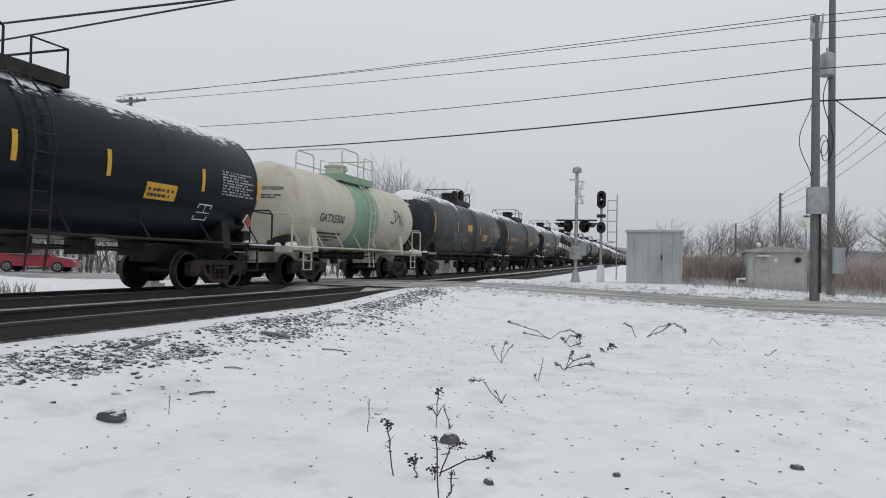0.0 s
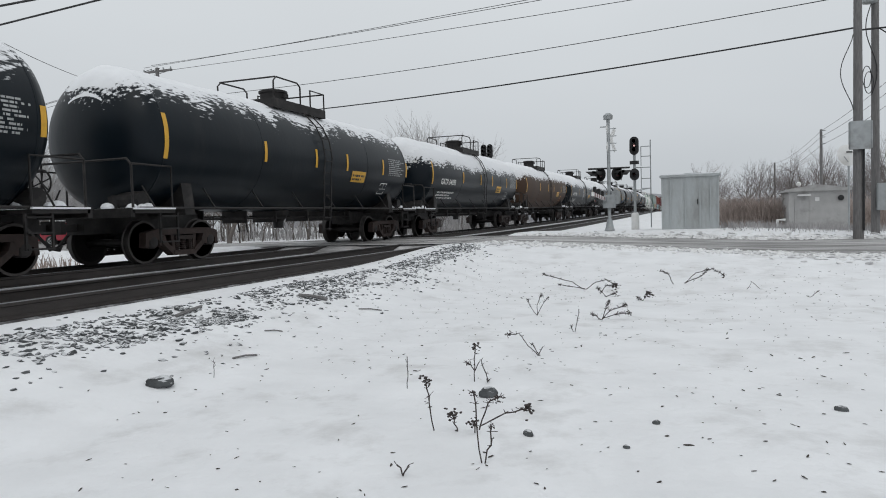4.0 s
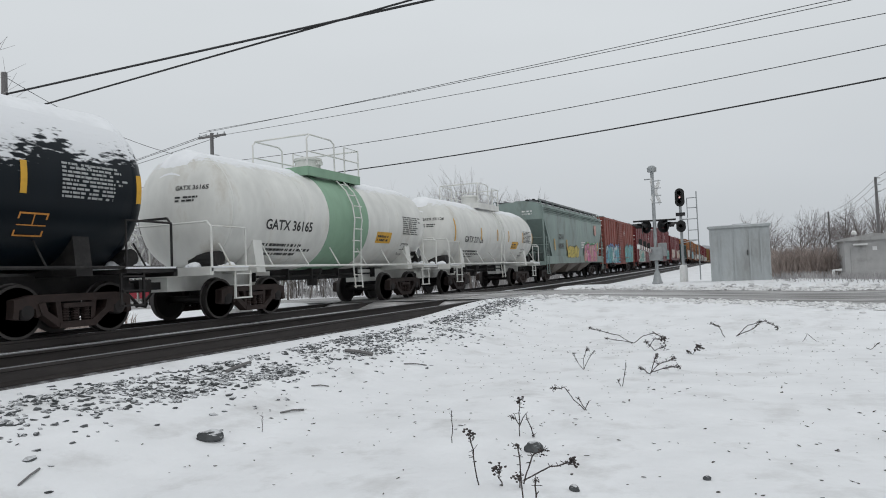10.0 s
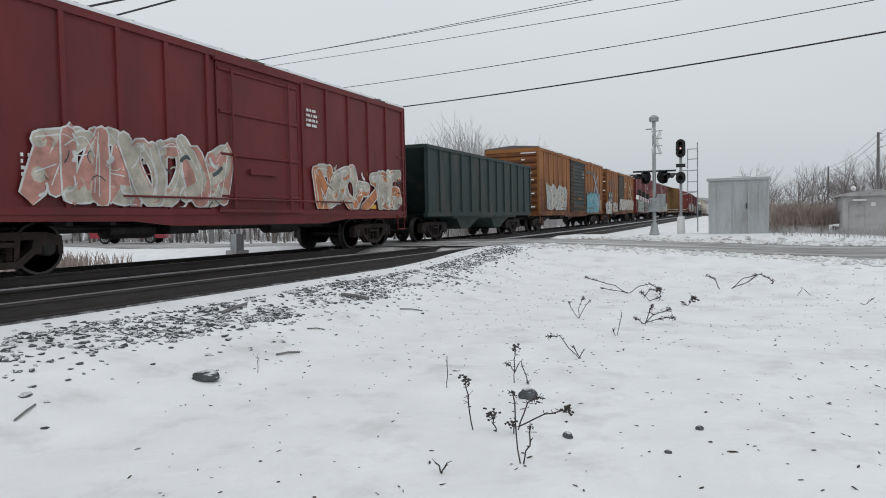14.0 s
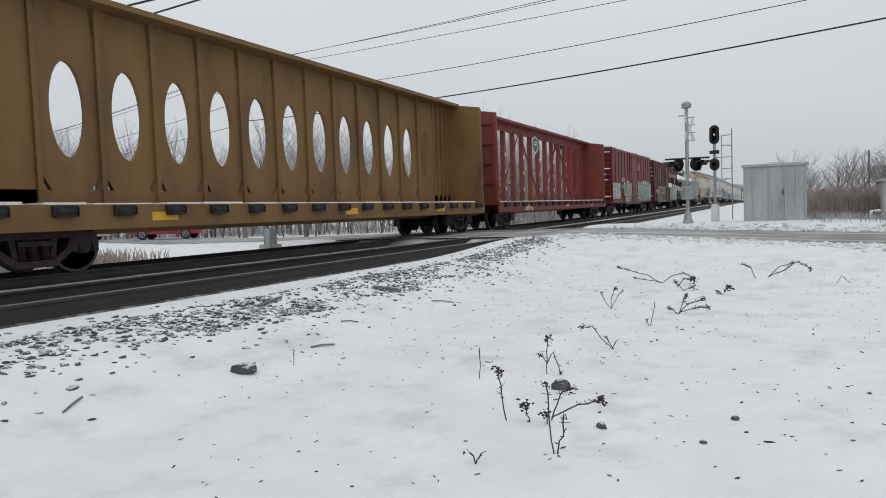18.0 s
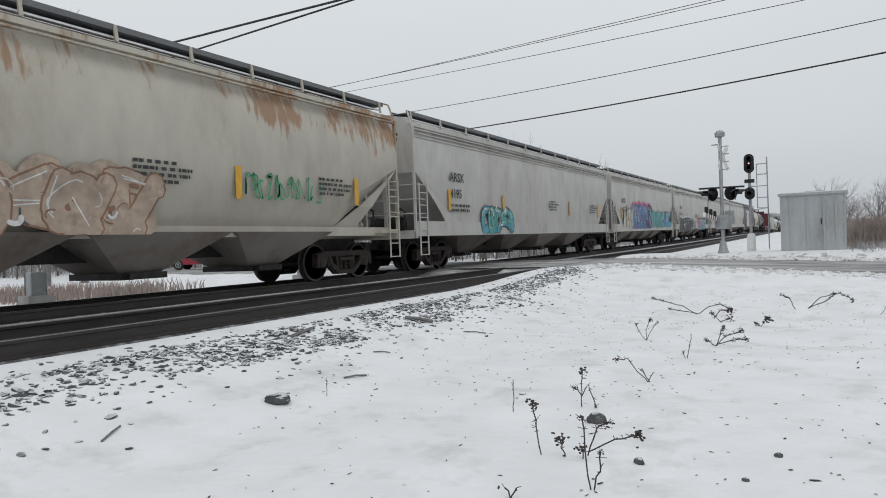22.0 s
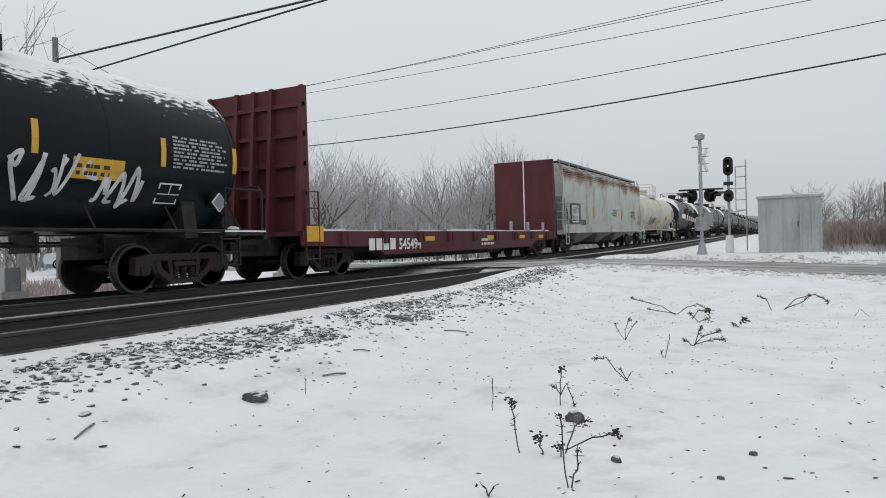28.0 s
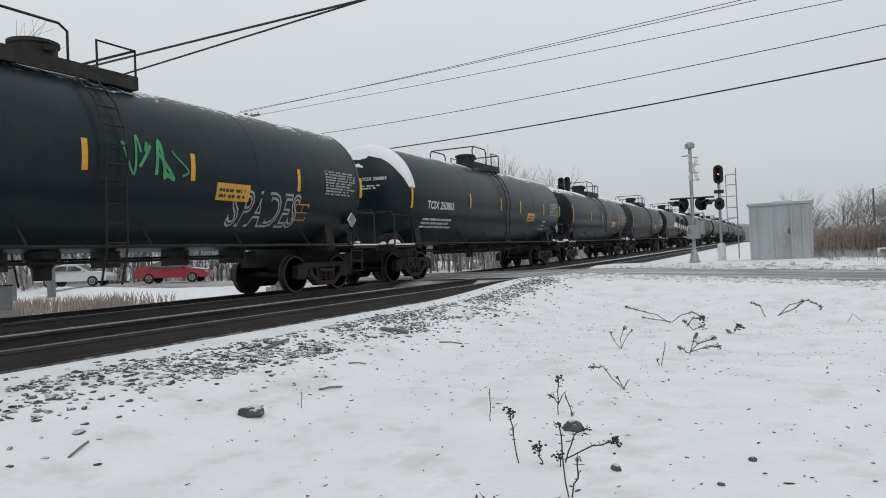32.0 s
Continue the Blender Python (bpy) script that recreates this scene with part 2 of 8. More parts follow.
ROOF_DARK = paint("boxcar_roof", (0.12, 0.10, 0.10), 0.6, 0.3)
BOX_MAROON = paint("boxcar_maroon", (0.085, 0.020, 0.025), 0.6, 0.25, (0.075, 0.035, 0.03))
BOX_YELLOW = paint("boxcar_yellow", (0.34, 0.15, 0.045), 0.65, 0.75, (0.19, 0.065, 0.028), 0.26)
DOOR_GREEN = paint("door_dark_green", (0.028, 0.036, 0.034), 0.6, 0.3, (0.07, 0.06, 0.05))
HOP_GREY = paint("hopper_light_grey", (0.49, 0.48, 0.455), 0.55, 0.22, (0.30, 0.27, 0.23))
HOP_BEIGE = paint("hopper_beige", (0.47, 0.44, 0.38), 0.6, 0.25, (0.33, 0.29, 0.23))
HOP_GREEN = paint("hopper_grey_green", (0.235, 0.295, 0.275), 0.55, 0.25, (0.11, 0.11, 0.10))
HOP_PALE = paint("hopper_pale_green", (0.46, 0.50, 0.46), 0.55, 0.3, (0.24, 0.13, 0.07))
HOP_PURPLE = paint("hopper_purple", (0.19, 0.155, 0.20), 0.55, 0.3, (0.07, 0.06, 0.07))
OPEN_GREEN = paint("open_hopper_green", (0.030, 0.050, 0.048), 0.6, 0.3)
BEAM_RED = paint("centre_beam_red", (0.20, 0.047, 0.038), 0.6, 0.2, (0.10, 0.04, 0.03))
BEAM_YELLOW = paint("centre_beam_yellow", (0.21, 0.125, 0.045), 0.65, 0.5, (0.115, 0.065, 0.038))
CHALK_FIELD = mat("chalky_paint", (0.58, 0.575, 0.53), 0.6, vary=0.12, scale=3, dirt=(0.36, 0.36, 0.35), dirt_amt=0.3, dscale=2.2, stretch=(1, 3.2, 0.16))
SPRAY = {k: mat("spray_" + k, c, 0.5, vary=0.4, scale=2.4, dirt=(c[0] * 0.45, c[1] * 0.45, c[2] * 0.45), dirt_amt=0.35, dscale=2.5) for k, c in {
    "white": (0.62, 0.63, 0.62), "black": (0.02, 0.02, 0.022), "teal": (0.07, 0.30, 0.27), "cyan": (0.08, 0.34, 0.42), "blue": (0.06, 0.16, 0.36),
    "green": (0.05, 0.30, 0.13), "pink": (0.55, 0.12, 0.28), "orange": (0.50, 0.19, 0.08), "yellow": (0.50, 0.40, 0.07), "grey": (0.36, 0.38, 0.37),
    "cream": (0.46, 0.43, 0.36), "purple": (0.17, 0.10, 0.30), "rose": (0.48, 0.24, 0.20), "brown": (0.24, 0.13, 0.08), "tan": (0.42, 0.29, 0.12), "dusk": (0.05, 0.10, 0.14), "mist": (0.28, 0.33, 0.38), "pale": (0.25, 0.29, 0.235), "faded": (0.40, 0.31, 0.24), "lilac": (0.38, 0.32, 0.44), "chalk": (0.56, 0.56, 0.52), "coral": (0.50, 0.20, 0.19), "signal": (0.32, 0.05, 0.035), "slate": (0.055, 0.075, 0.085)}.items()}


# ---- mesh building ----
class Geo:
    """Gathers vertices and faces for one mesh."""

    def __init__(self):
        self.v, self.f, self.m = [], [], []

    def add(self, vs, fs, mi=0):
        k = len(self.v)
        self.v.extend(tuple(p) for p in vs)
        self.f.extend(tuple(i + k for i in f) for f in fs)
        self.m.extend([mi] * len(fs))
        return self

    def box(self, x0, x1, y0, y1, z0, z1, mi=0, c=0.0):
        """A block; c: bevel of the upright and lengthwise edges."""
        if c <= 0:
            vs = [(x, y, z) for z in (z0, z1) for y in (y0, y1) for x in (x0, x1)]
            return self.add(vs, [(0, 2, 3, 1), (4, 5, 7, 6), (0, 1, 5, 4), (2, 6, 7, 3), (0, 4, 6, 2), (1, 3, 7, 5)], mi)
        vs = []
        for z, i in ((z0, c), (z0 + c, 0), (z1 - c, 0), (z1, c)):
            for sx, sy in ((0, 0), (1, 0), (1, 1), (0, 1)):
                for a, b in ((c, 0), (0, c)) if (sx + sy) % 2 == 0 else ((0, c), (c, 0)):
                    a, b = max(a, i), max(b, i)
                    vs.append((x1 - a if sx else x0 + a, y1 - b if sy else y0 + b, z))
        fs = [tuple(reversed(range(8))), tuple(range(24, 32))]
        for r in range(3):
            for k in range(8):
                fs.append((r * 8 + k, r * 8 + (k + 1) % 8, r * 8 + 8 + (k + 1) % 8, r * 8 + 8 + k))
        return self.add(vs, fs, mi)

    def prism(self, pts, axis, a, b, mi=0):
        """A closed outline swept along an axis from a to b; for x the outline is (y, z), for y (x, z), for z (x, y)."""
        n = len(pts)
        put = {"x": lambda p, t: (t, p[0], p[1]), "y": lambda p, t: (p[0], t, p[1]), "z": lambda p, t: (p[0], p[1], t)}[axis]
        vs = [put(p, a) for p in pts] + [put(p, b) for p in pts]
        fs = [(i, (i + 1) % n, n + (i + 1) % n, n + i) for i in range(n)]
        return self.add(vs, fs + [tuple(reversed(range(n))), tuple(range(n, 2 * n))], mi)

    def cyl(self, p, q, r, n=10, r2=None, mi=0, caps=True):
        p, q = Vector(p), Vector(q)
        d = (q - p).normalized()
        s = d.cross(Vector((0, 0, 1)) if abs(d.z) < 0.9 else Vector((1, 0, 0))).normalized()
        t = d.cross(s)
        r2 = r if r2 is None else r2
        vs = []
        for c, rr in ((p, r), (q, r2)):
            vs += [c + (s * math.cos(a) + t * math.sin(a)) * rr for a in (2 * math.pi * i / n for i in range(n))]
        fs = [(i, (i + 1) % n, n + (i + 1) % n, n + i) for i in range(n)]
        if caps:
            fs += [tuple(reversed(range(n))), tuple(range(n, 2 * n))]
        return self.add(vs, fs, mi)

    def tube(self, pts, r, n=6, mi=0):
        """One bent round bar through the points."""
        pts = [Vector(p) for p in pts]
        vs, s = [], None
        for i, p in enumerate(pts):
            d = (pts[min(i + 1, len(pts) - 1)] - pts[max(i - 1, 0)]).normalized()
            if s is None:
                s = d.cross(Vector((0, 0, 1)) if abs(d.z) < 0.9 else Vector((1, 0, 0)))
            s = (s - d * s.dot(d)).normalized()
            t = d.cross(s)
            vs += [p + (s * math.cos(a) + t * math.sin(a)) * r for a in (2 * math.pi * k / n for k in range(n))]
        fs = [(j * n + k, j * n + (k + 1) % n, j * n + n + (k + 1) % n, j * n + n + k) for j in range(len(pts) - 1) for k in range(n)]
        fs += [tuple(reversed(range(n))), tuple(range((len(pts) - 1) * n, len(pts) * n))]
        return self.add(vs, fs, mi)

    def lathe(self, prof, n=32, axis="y", c=(0, 0), mi=0):
        """prof: (along, radius) pairs turned about a line through c."""
        vs = []
        for t, r in prof:
            for i in range(n):
                a = 2 * math.pi * i / n
                u, w = c[0] + r * math.cos(a), c[1] + r * math.sin(a)
                vs.append({"y": (u, t, w), "x": (t, u, w), "z": (u, w, t)}[axis])
        fs = [(k * n + i, k * n + (i + 1) % n, k * n + n + (i + 1) % n, k * n + n + i) for k in range(len(prof) - 1) for i in range(n)]
        fs += [tuple(range(n)), tuple(range((len(prof) - 1) * n, len(prof) * n))]
        return self.add(vs, fs, mi)

    def ball(self, c, r, n=8, flat=0.7):
        """A lump, rather low."""
        return self.add([(c[0] + r * math.sin(t) * math.cos(a), c[1] + r * math.sin(t) * math.sin(a), c[2] + flat * r * math.cos(t)) for t in (0.15, 0.8, 1.5, 2.2, 2.95) for a in (2 * math.pi * k / n for k in range(n))],
                        [(i * n + k, i * n + (k + 1) % n, i * n + n + (k + 1) % n, i * n + n + k) for i in range(4) for k in range(n)] + [tuple(range(n)), tuple(range(4 * n, 5 * n))])

    def quad(self, a, b, c, d, mi=0):
        return self.add([a, b, c, d], [(0, 1, 2, 3)], mi)


def mesh_of(name, g, mats):
    me = bpy.data.meshes.new(name)
    me.from_pydata(g.v, [], g.f)
    for m in mats if isinstance(mats, (list, tuple)) else [mats]:
        me.materials.append(m)
    if any(g.m):
        me.polygons.foreach_set("material_index", g.m)
    bm = bmesh.new()
    bm.from_mesh(me)
    bmesh.ops.recalc_face_normals(bm, faces=bm.faces)
    bm.to_mesh(me)
    bm.free()
    return me


def shaded(me, deg=35):
    me.polygons.foreach_set("use_smooth", [True] * len(me.polygons))
    me.set_sharp_from_angle(angle=radians(deg))
    return me


def part(name, g, m, parent=None, label="", sm=False, at=None):
    """Links a gathered mesh (or a shared one) as one object under a thing or a part."""
    me = g if isinstance(g, bpy.types.Mesh) else mesh_of(name, g, m)
    if sm and not isinstance(g, bpy.types.Mesh):
        shaded(me)
    ob = new(name, me)
    if parent:
        ob.parent = parent
    if at is not None:
        ob.matrix_basis = at
    if label:
        ob["label"] = label
    return ob


def thing(name, label, category, at=None, group="", kind=""):
    ob = new(name)
    ob.empty_display_size = 0.2
    if at is not None:
        ob.matrix_basis = at
    return tagged(ob, label, category, group, kind)


def fine(ob):
    ob["kind"] = "stuff"
    return ob


LETTERS = {}


def letters(s, size):
    """Flat lettering as a mesh, its lower left corner at the origin."""
    key = (s, size)
    if key not in LETTERS:
        cu = bpy.data.curves.new("lettering", "FONT")
        cu.body, cu.size, cu.resolution_u, cu.offset = s, size, 2, size * 0.022
        ob = new("lettering", cu)
        bpy.context.view_layer.update()
        me = bpy.data.meshes.new_from_object(ob.evaluated_get(bpy.context.evaluated_depsgraph_get()))
        bpy.data.objects.remove(ob)
        bpy.data.curves.remove(cu)
        vs = [tuple(v.co) for v in me.vertices]
        LETTERS[key] = (vs, [tuple(p.vertices) for p in me.polygons])
        bpy.data.meshes.remove(me)
    return LETTERS[key]

# ---- ground ----
def road_z(x, y):
    """Height of the road's surface where it crosses the line."""
    if x < X_TRAIN - 2:
        return zt(22) - 0.02 * min(-(x - X_TRAIN + 2), 12)
    return zt(min(max(y, 19), 25.6)) - 0.036 * max(0, min(x, 2.5) + 6.6)


def road_span(x):
    """The road's two edges at x."""
    if x < -16:
        s = (-16 - x)
        return 19.0 + s * 0.42, 25.6 + s * 0.50
    e0 = 19.0 if x < -6.6 else smooth(19.0, 20.8, (x + 6.6) / 0.9) - 0.33 * max(0.0, x + 5.7)
    return max(15.2, e0), 25.4 + 0.02 * (x + 7)


def ground_z(x, y):
    r = x + 6.888
    z0 = zt(y)
    if r > 0:
        if y < 30:
            side = -0.20 - 0.06 * min(r, 0.8) / 0.8
            side = lerp(side, -0.62, (r - 0.8) / 2.0)
            field = -0.62 + 0.05 * noise.noise((x * 0.35, y * 0.35, 0)) + 0.03 * noise.noise((x * 1.1, y * 1.1, 4)) + 0.014 * noise.noise((x * 2.6, y * 2.6, 9)) if r > 0.9 else 0
            z = min(side, z0 + side) if r < 2.8 else -0.62
            z = z0 * lerp(1, 0.3, (r - 0.5) / 3) + side + field - (-0.62 if r > 0.9 else 0)
            e0, e1 = road_span(x)
            rz = road_z(x, y) - 0.02
            z = smooth(z, rz + 0.01, (y - 12.5) / (e0 - 12.8))
            if y > e0:
                z = rz
            if y > e1:
                z = smooth(rz, 0.33 - 0.05 * max(0, x - 2), (y - e1) / 1.6)
        else:
            z = smooth(0.33 - 0.05 * max(0, min(x, 8) - 2), z0 - 0.2, (y - 32) / 40) + 0.06 * noise.noise((x * 0.3, y * 0.3, 0))
            if r < 2.5:
                z = lerp(z0 - 0.2, z, r / 2.5)
        return z
    if x > X_TRAIN - 1.6:
        return z0 - 0.20
    s = X_TRAIN - 1.6 - x
    z = z0 * lerp(1, 0.25, s / 12) - lerp(0.2, 0.42, s / 1.6) + 0.06 * noise.noise((x * 0.2, y * 0.2, 0)) * min(1, s / 3)
    e0, e1 = road_span(x)
    k = min((y - e0 + 2.5) / 2.5, (e1 + 2.5 - y) / 2.5)
    return smooth(z, road_z(x, y) - 0.02, k)


def axis(spans):
    out = []
    for a, b, st in spans:
        n = max(1, int(round((b - a) / st)))
        out += [lerp(a, b, i / n) for i in range(n)]
    return out + [spans[-1][1]]


gx = axis([(-900, -200, 140), (-200, -60, 14), (-60, -20, 2.0), (-20, -6.9, 0.55), (-6.9, 7, 0.16), (7, 20, 1.0), (20, 80, 10), (80, 900, 164)])
gy = axis([(-900, -60, 140), (-60, 0, 6), (0, 2, 0.5), (2, 14, 0.16), (14, 32, 0.3), (32, 80, 2), (80, 260, 12), (260, 1500, 155)])
g = Geo()
vs = [(x, y, ground_z(x, y)) for y in gy for x in gx]
w = len(gx)
g.add(vs, [(j * w + i, j * w + i + 1, j * w + w + i + 1, j * w + w + i) for j in range(len(gy) - 1) for i in range(w - 1)])
ground = part("ground", g, SNOW, None, sm=True)
tagged(ground, "snow-covered ground beside the railway line", "ground", kind="structure")

# the road, a sheet just above the ground, broken by the tracks
rx = axis([(-70, -16, 1.5), (-16, 12, 0.5), (12, 60, 6)])
vs, fs = [], []
nj = 14
for x in rx:
    e0, e1 = road_span(x)
    e0 += 0.22 * noise.noise((x * 0.9, 3.1, 0))
    e1 += 0.22 * noise.noise((x * 0.9, 7.7, 0))
    for j in range(nj + 1):
        y = lerp(e0, e1, j / nj)
        z = road_z(x, y) + 0.012 - (0.03 if j in (0, nj) else 0.0)
        if -13.3 < x < -6.0:
            z = zt(y) - 0.012
        vs.append((x, y, max(z, ground_z(x, y) + (0.012 if 0 < j < nj else -0.02)) if not -13.3 < x < -6.0 else z))
w = nj + 1
for i in range(len(rx) - 1):
    for j in range(nj):
        fs.append((i * w + j, i * w + w + j, i * w + w + j + 1, i * w + j + 1))
road = part("road", Geo().add(vs, fs), ASPHALT, None, sm=True)
tagged(road, "wet asphalt road streaked with slush, crossing the tracks", "road", kind="structure")

# slush ploughed up against both edges of the crossing, sloping down to the ballast
xs_ = axis([(-13.3, -6.0, 0.18)])
for side_, nm in ((0, "near"), (1, "far")):
    vs, fs = [], []
    m = 7
    for x in xs_:
        e_ = road_span(x)[side_]
        d_ = -1 if side_ == 0 else 1
        for j in range(m + 1):
            t = j / m
            y = e_ + d_ * (-0.45 + t * (1.5 + 0.9 * noise.noise((x * 0.7, side_ * 9.0, 2.0))))
            lump = 0.035 * noise.noise((x * 2.6, y * 2.6, 6.0)) * (1 - t)
            vs.append((x, y, zt(y) - 0.004 - 0.20 * smooth(0, 1, t * 1.05) + min(0.0, lump) - (0.012 if j == 0 else 0)))
    w = m + 1
    for i in range(len(xs_) - 1):
        for j in range(m):
            fs.append((i * w + j, i * w + w + j, i * w + w + j + 1, i * w + j + 1))
    tagged(part("crossing_edge", Geo().add(vs, fs), ROAD_SLUSH, None, sm=True), "dirty slush banked against the crossing's edge", "slush", kind="structure")

# ---- tracks: ballast strip, rails ----
ys_rail = axis([(-300, -20, 40), (-20, 60, 2.5), (60, 420, 12)])
for cx, nm in ((X_NEAR, "near"), (X_TRAIN, "far")):
    vs, fs = [], []
    prof = [(-1.55, -0.30), (-1.2, -0.20), (-0.45, -0.185), (0.45, -0.185), (0.84, -0.19), (1.02, -0.28)]
    for y in ys_rail:
        for a, b in prof:
            vs.append((cx + a, y, zt(y) + b))
    n = len(prof)
    for k in range(len(ys_rail) - 1):
        for i in range(n - 1):
            fs.append((k * n + i, k * n + i + 1, k * n + n + i + 1, k * n + n + i))
    tagged(part("ballast_bed", Geo().add(vs, fs), BALLAST_BED, None), "dark ballast bed dusted with snow", "ballast", kind="structure")
rail_prof = [(-0.075, -0.185), (0.075, -0.185), (0.075, -0.172), (0.014, -0.150), (0.010, -0.050), (0.036, -0.038), (0.037, -0.006), (0.028, 0.0), (-0.028, 0.0), (-0.037, -0.006), (-0.036, -0.038), (-0.010, -0.050), (-0.014, -0.150), (-0.075, -0.172)]
for cx in (X_NEAR, X_TRAIN):
    for s in (-1, 1):
        g = Geo()
        n = len(rail_prof)
        vs = [(cx + s * GAUGE / 2 + a, y, zt(y) + b - (0.023 if cx == X_TRAIN else 0)) for y in ys_rail for a, b in rail_prof]
        for k in range(len(ys_rail) - 1):
            for i in range(n):
                g.f.append((k * n + i, k * n + (i + 1) % n, k * n + n + (i + 1) % n, k * n + n + i))
                g.m.append(1 if i in (6, 7, 8) else 0)
        g.v = vs
        tagged(part("rail", g, [RAIL_SIDE, RAIL_HEAD], None), "dark rusty steel rail", "rail", group="rails of the two tracks", kind="structure")


# ---- overhead lines and poles ----
def wire(name, a, b, sag, r, label="thin black overhead cable between poles"):
    pts = []
    for i in range(25):
        t = i / 24
        p = Vector(a).lerp(Vector(b), t)
        p.z -= sag * 4 * t * (1 - t)
        pts.append(p)
    return tagged(part(name, Geo().tube(pts, r, 5), WIRE, None), label, "cable", group="overhead cables")


def pole(x, y, z0, z1, r, lean=(0, 0), label="weathered wooden utility pole"):
    p = thing("utility_pole", label, "utility pole", pose(x, y, z0))
    g = Geo()
    h = z1 - z0
    g.lathe([(-0.3, r)] + [(h * k / 6, r * (1 - 0.05 * k)) for k in range(1, 7)], 12, "z")
    part("shaft", g, WOOD_POLE, p, sm=True)
    return p


p = pole(5.0, 25.6, 0.0, 9.55, 0.16)
g = Geo().box(-0.30, 0.36, -0.30, -0.12, 2.82, 3.72, c=0.03)
part("meter_cabinet", g, GALV, p, "grey steel cabinet")
g = Geo().box(-0.16, 0.16, -0.10, 0.12, 8.75, 9.3)
g.tube([(-0.1, 0, 8.7), (-0.16, -0.05, 9.55)], 0.035)
g.tube([(0.14, 0, 8.8), (0.2, -0.05, 9.6)], 0.035)
part("pole_head", g, GALV, p)
g = Geo().tube([(0.13, -0.14, 0.2), (0.13, -0.15, 3.2)], 0.035)
g.tube([(-0.16 - 0.36 * math.sin(math.pi * k / 16) ** 1.5, -0.15, lerp(6.5, 4.1, k / 16)) for k in range(17)], 0.014)
part("conduit", g, WIRE, p)
p = pole(5.72, 26.7, 0.1, 14.5, 0.135, (0.0, 0.0), "weathered utility pole with a transformer")
g = Geo().lathe([(7.6, 0.16), (7.62, 0.23), (8.35, 0.23), (8.42, 0.15)], 14, "z", (-0.2, -0.22))
g.tube([(-0.2, -0.22, 8.4), (-0.2, -0.22, 8.6)], 0.04)
part("transformer", g, GALV, p, sm=True)
part("meter_box", Geo().box(-0.02, 0.36, -0.34, -0.16, 0.75, 1.65, c=0.03), GALV, p, "small grey meter box")
g = Geo().tube([(-0.14 - 0.16 * math.sin(2 * math.pi * k / 20), -0.15, lerp(7.6, 4.6, k / 20)) for k in range(21)], 0.016)
for q in range(2):
    g.tube([(-0.28 + 0.13 * math.sin(2 * math.pi * k / 16) + 0.05 * q, -0.17 - 0.03 * q, 5.2 + 0.36 * math.cos(2 * math.pi * k / 16) - 0.2 * q) for k in range(17)], 0.014)
part("service_cable", g, WIRE, p)
p = pole(9.25, 60, 1.0, 7.3, 0.13)
for k in range(3):
    part("insulator", Geo().cyl((0.0, -0.14, 6.2 - 0.5 * k), (0.28, -0.14, 6.2 - 0.5 * k), 0.04, 8), GALV, p)
p = pole(9.0, 90, 1.2, 7.0, 0.13)

# the line's poles beyond the tracks
XP = Vector((-33.1, 36.3, 11.4))
p = pole(-33.1, 36.3, 0.0, 11.5, 0.17)
part("crossarm", Geo().prism([(-1.2, 11.2), (1.2, 11.2), (1.2, 11.33), (-1.2, 11.33)], "y", -0.06, 0.06), WOOD_POLE, p)
for s in (-1.1, -0.5, 0.5, 1.1):
    part("insulator", Geo().cyl((s, 0, 11.33), (s, 0, 11.47), 0.045, 8), GALV, p)
g = Geo().lathe([(9.2, 0.15), (9.22, 0.22), (9.9, 0.22), (9.95, 0.14)], 12, "z", (0.36, 0.0))
part("transformer", g, GALV, p)
p = pole(-34.3, 22.7, -0.1, 12.3, 0.2)
p = pole(-32.2, 19.4, -0.1, 9.3, 0.19)
P1, P2 = Vector((5.0, 25.6, 9.4)), Vector((5.72, 26.7, 11.0))
wire("cable", (P1.x, P1.y, 9.62), (XP.x - 1.1, XP.y, 11.6), 0.12, 0.014)
wire("cable", (P1.x + 0.1, P1.y, 9.48), (XP.x - 0.5, XP.y, 11.7), 0.15, 0.014)
wire("cable", (P1.x, P1.y, 8.8), (XP.x + 0.9, XP.y, 11.25), 0.12, 0.014)
wire("cable", (P1.x, P1.y, 7.8), (XP.x, XP.y, 9.4), 0.38, 0.016)
wire("cable", (P1.x, P1.y, 6.75), (XP.x, XP.y, 7.85), 0.43, 0.03)
for dz, r in ((9.55, 0.014), (9.30, 0.014), (8.75, 0.014), (7.75, 0.016), (6.65, 0.03)):
    wire("cable", (P1.x, P1.y, dz), (42, 18.0, dz + 1.0), 0.7, r)
tagged(part("guy_wire", Geo().tube([(P2.x, P2.y, 7.0), (12, 22, ground_z(12, 22))], 0.02, 5), WIRE, None), "steel guy wire from the pole down to the ground", "guy wire")
pole(12.0, 28.0, 0.0, 12.0, 0.14)
wire("cable", (-34.3, 22.7, 11.15), (P2.x, P2.y, 13.0), 0.0, 0.055)
wire("cable", (-34.3, 22.7, 10.05), (P2.x, P2.y, 14.2), 0.0, 0.045)
wire("cable", (-34.3, 22.7, 12.1), (XP.x, XP.y, 9.5), 0.75, 0.016)
wire("cable", (-34.3, 22.7, 11.0), (-60, 10, 9), 0.9, 0.04)
wire("cable", (-34.3, 22.7, 10.0), (-60, 10, 8), 0.9, 0.035)
for dz, k in ((11.45, -0.5), (11.45, 0.2), (11.25, 1.1), (9.15, 0), (7.65, 0.0)):
    wire("cable", (XP.x + k, XP.y, dz), (-95, 55.0, dz + 0.3), 0.5, 0.018)
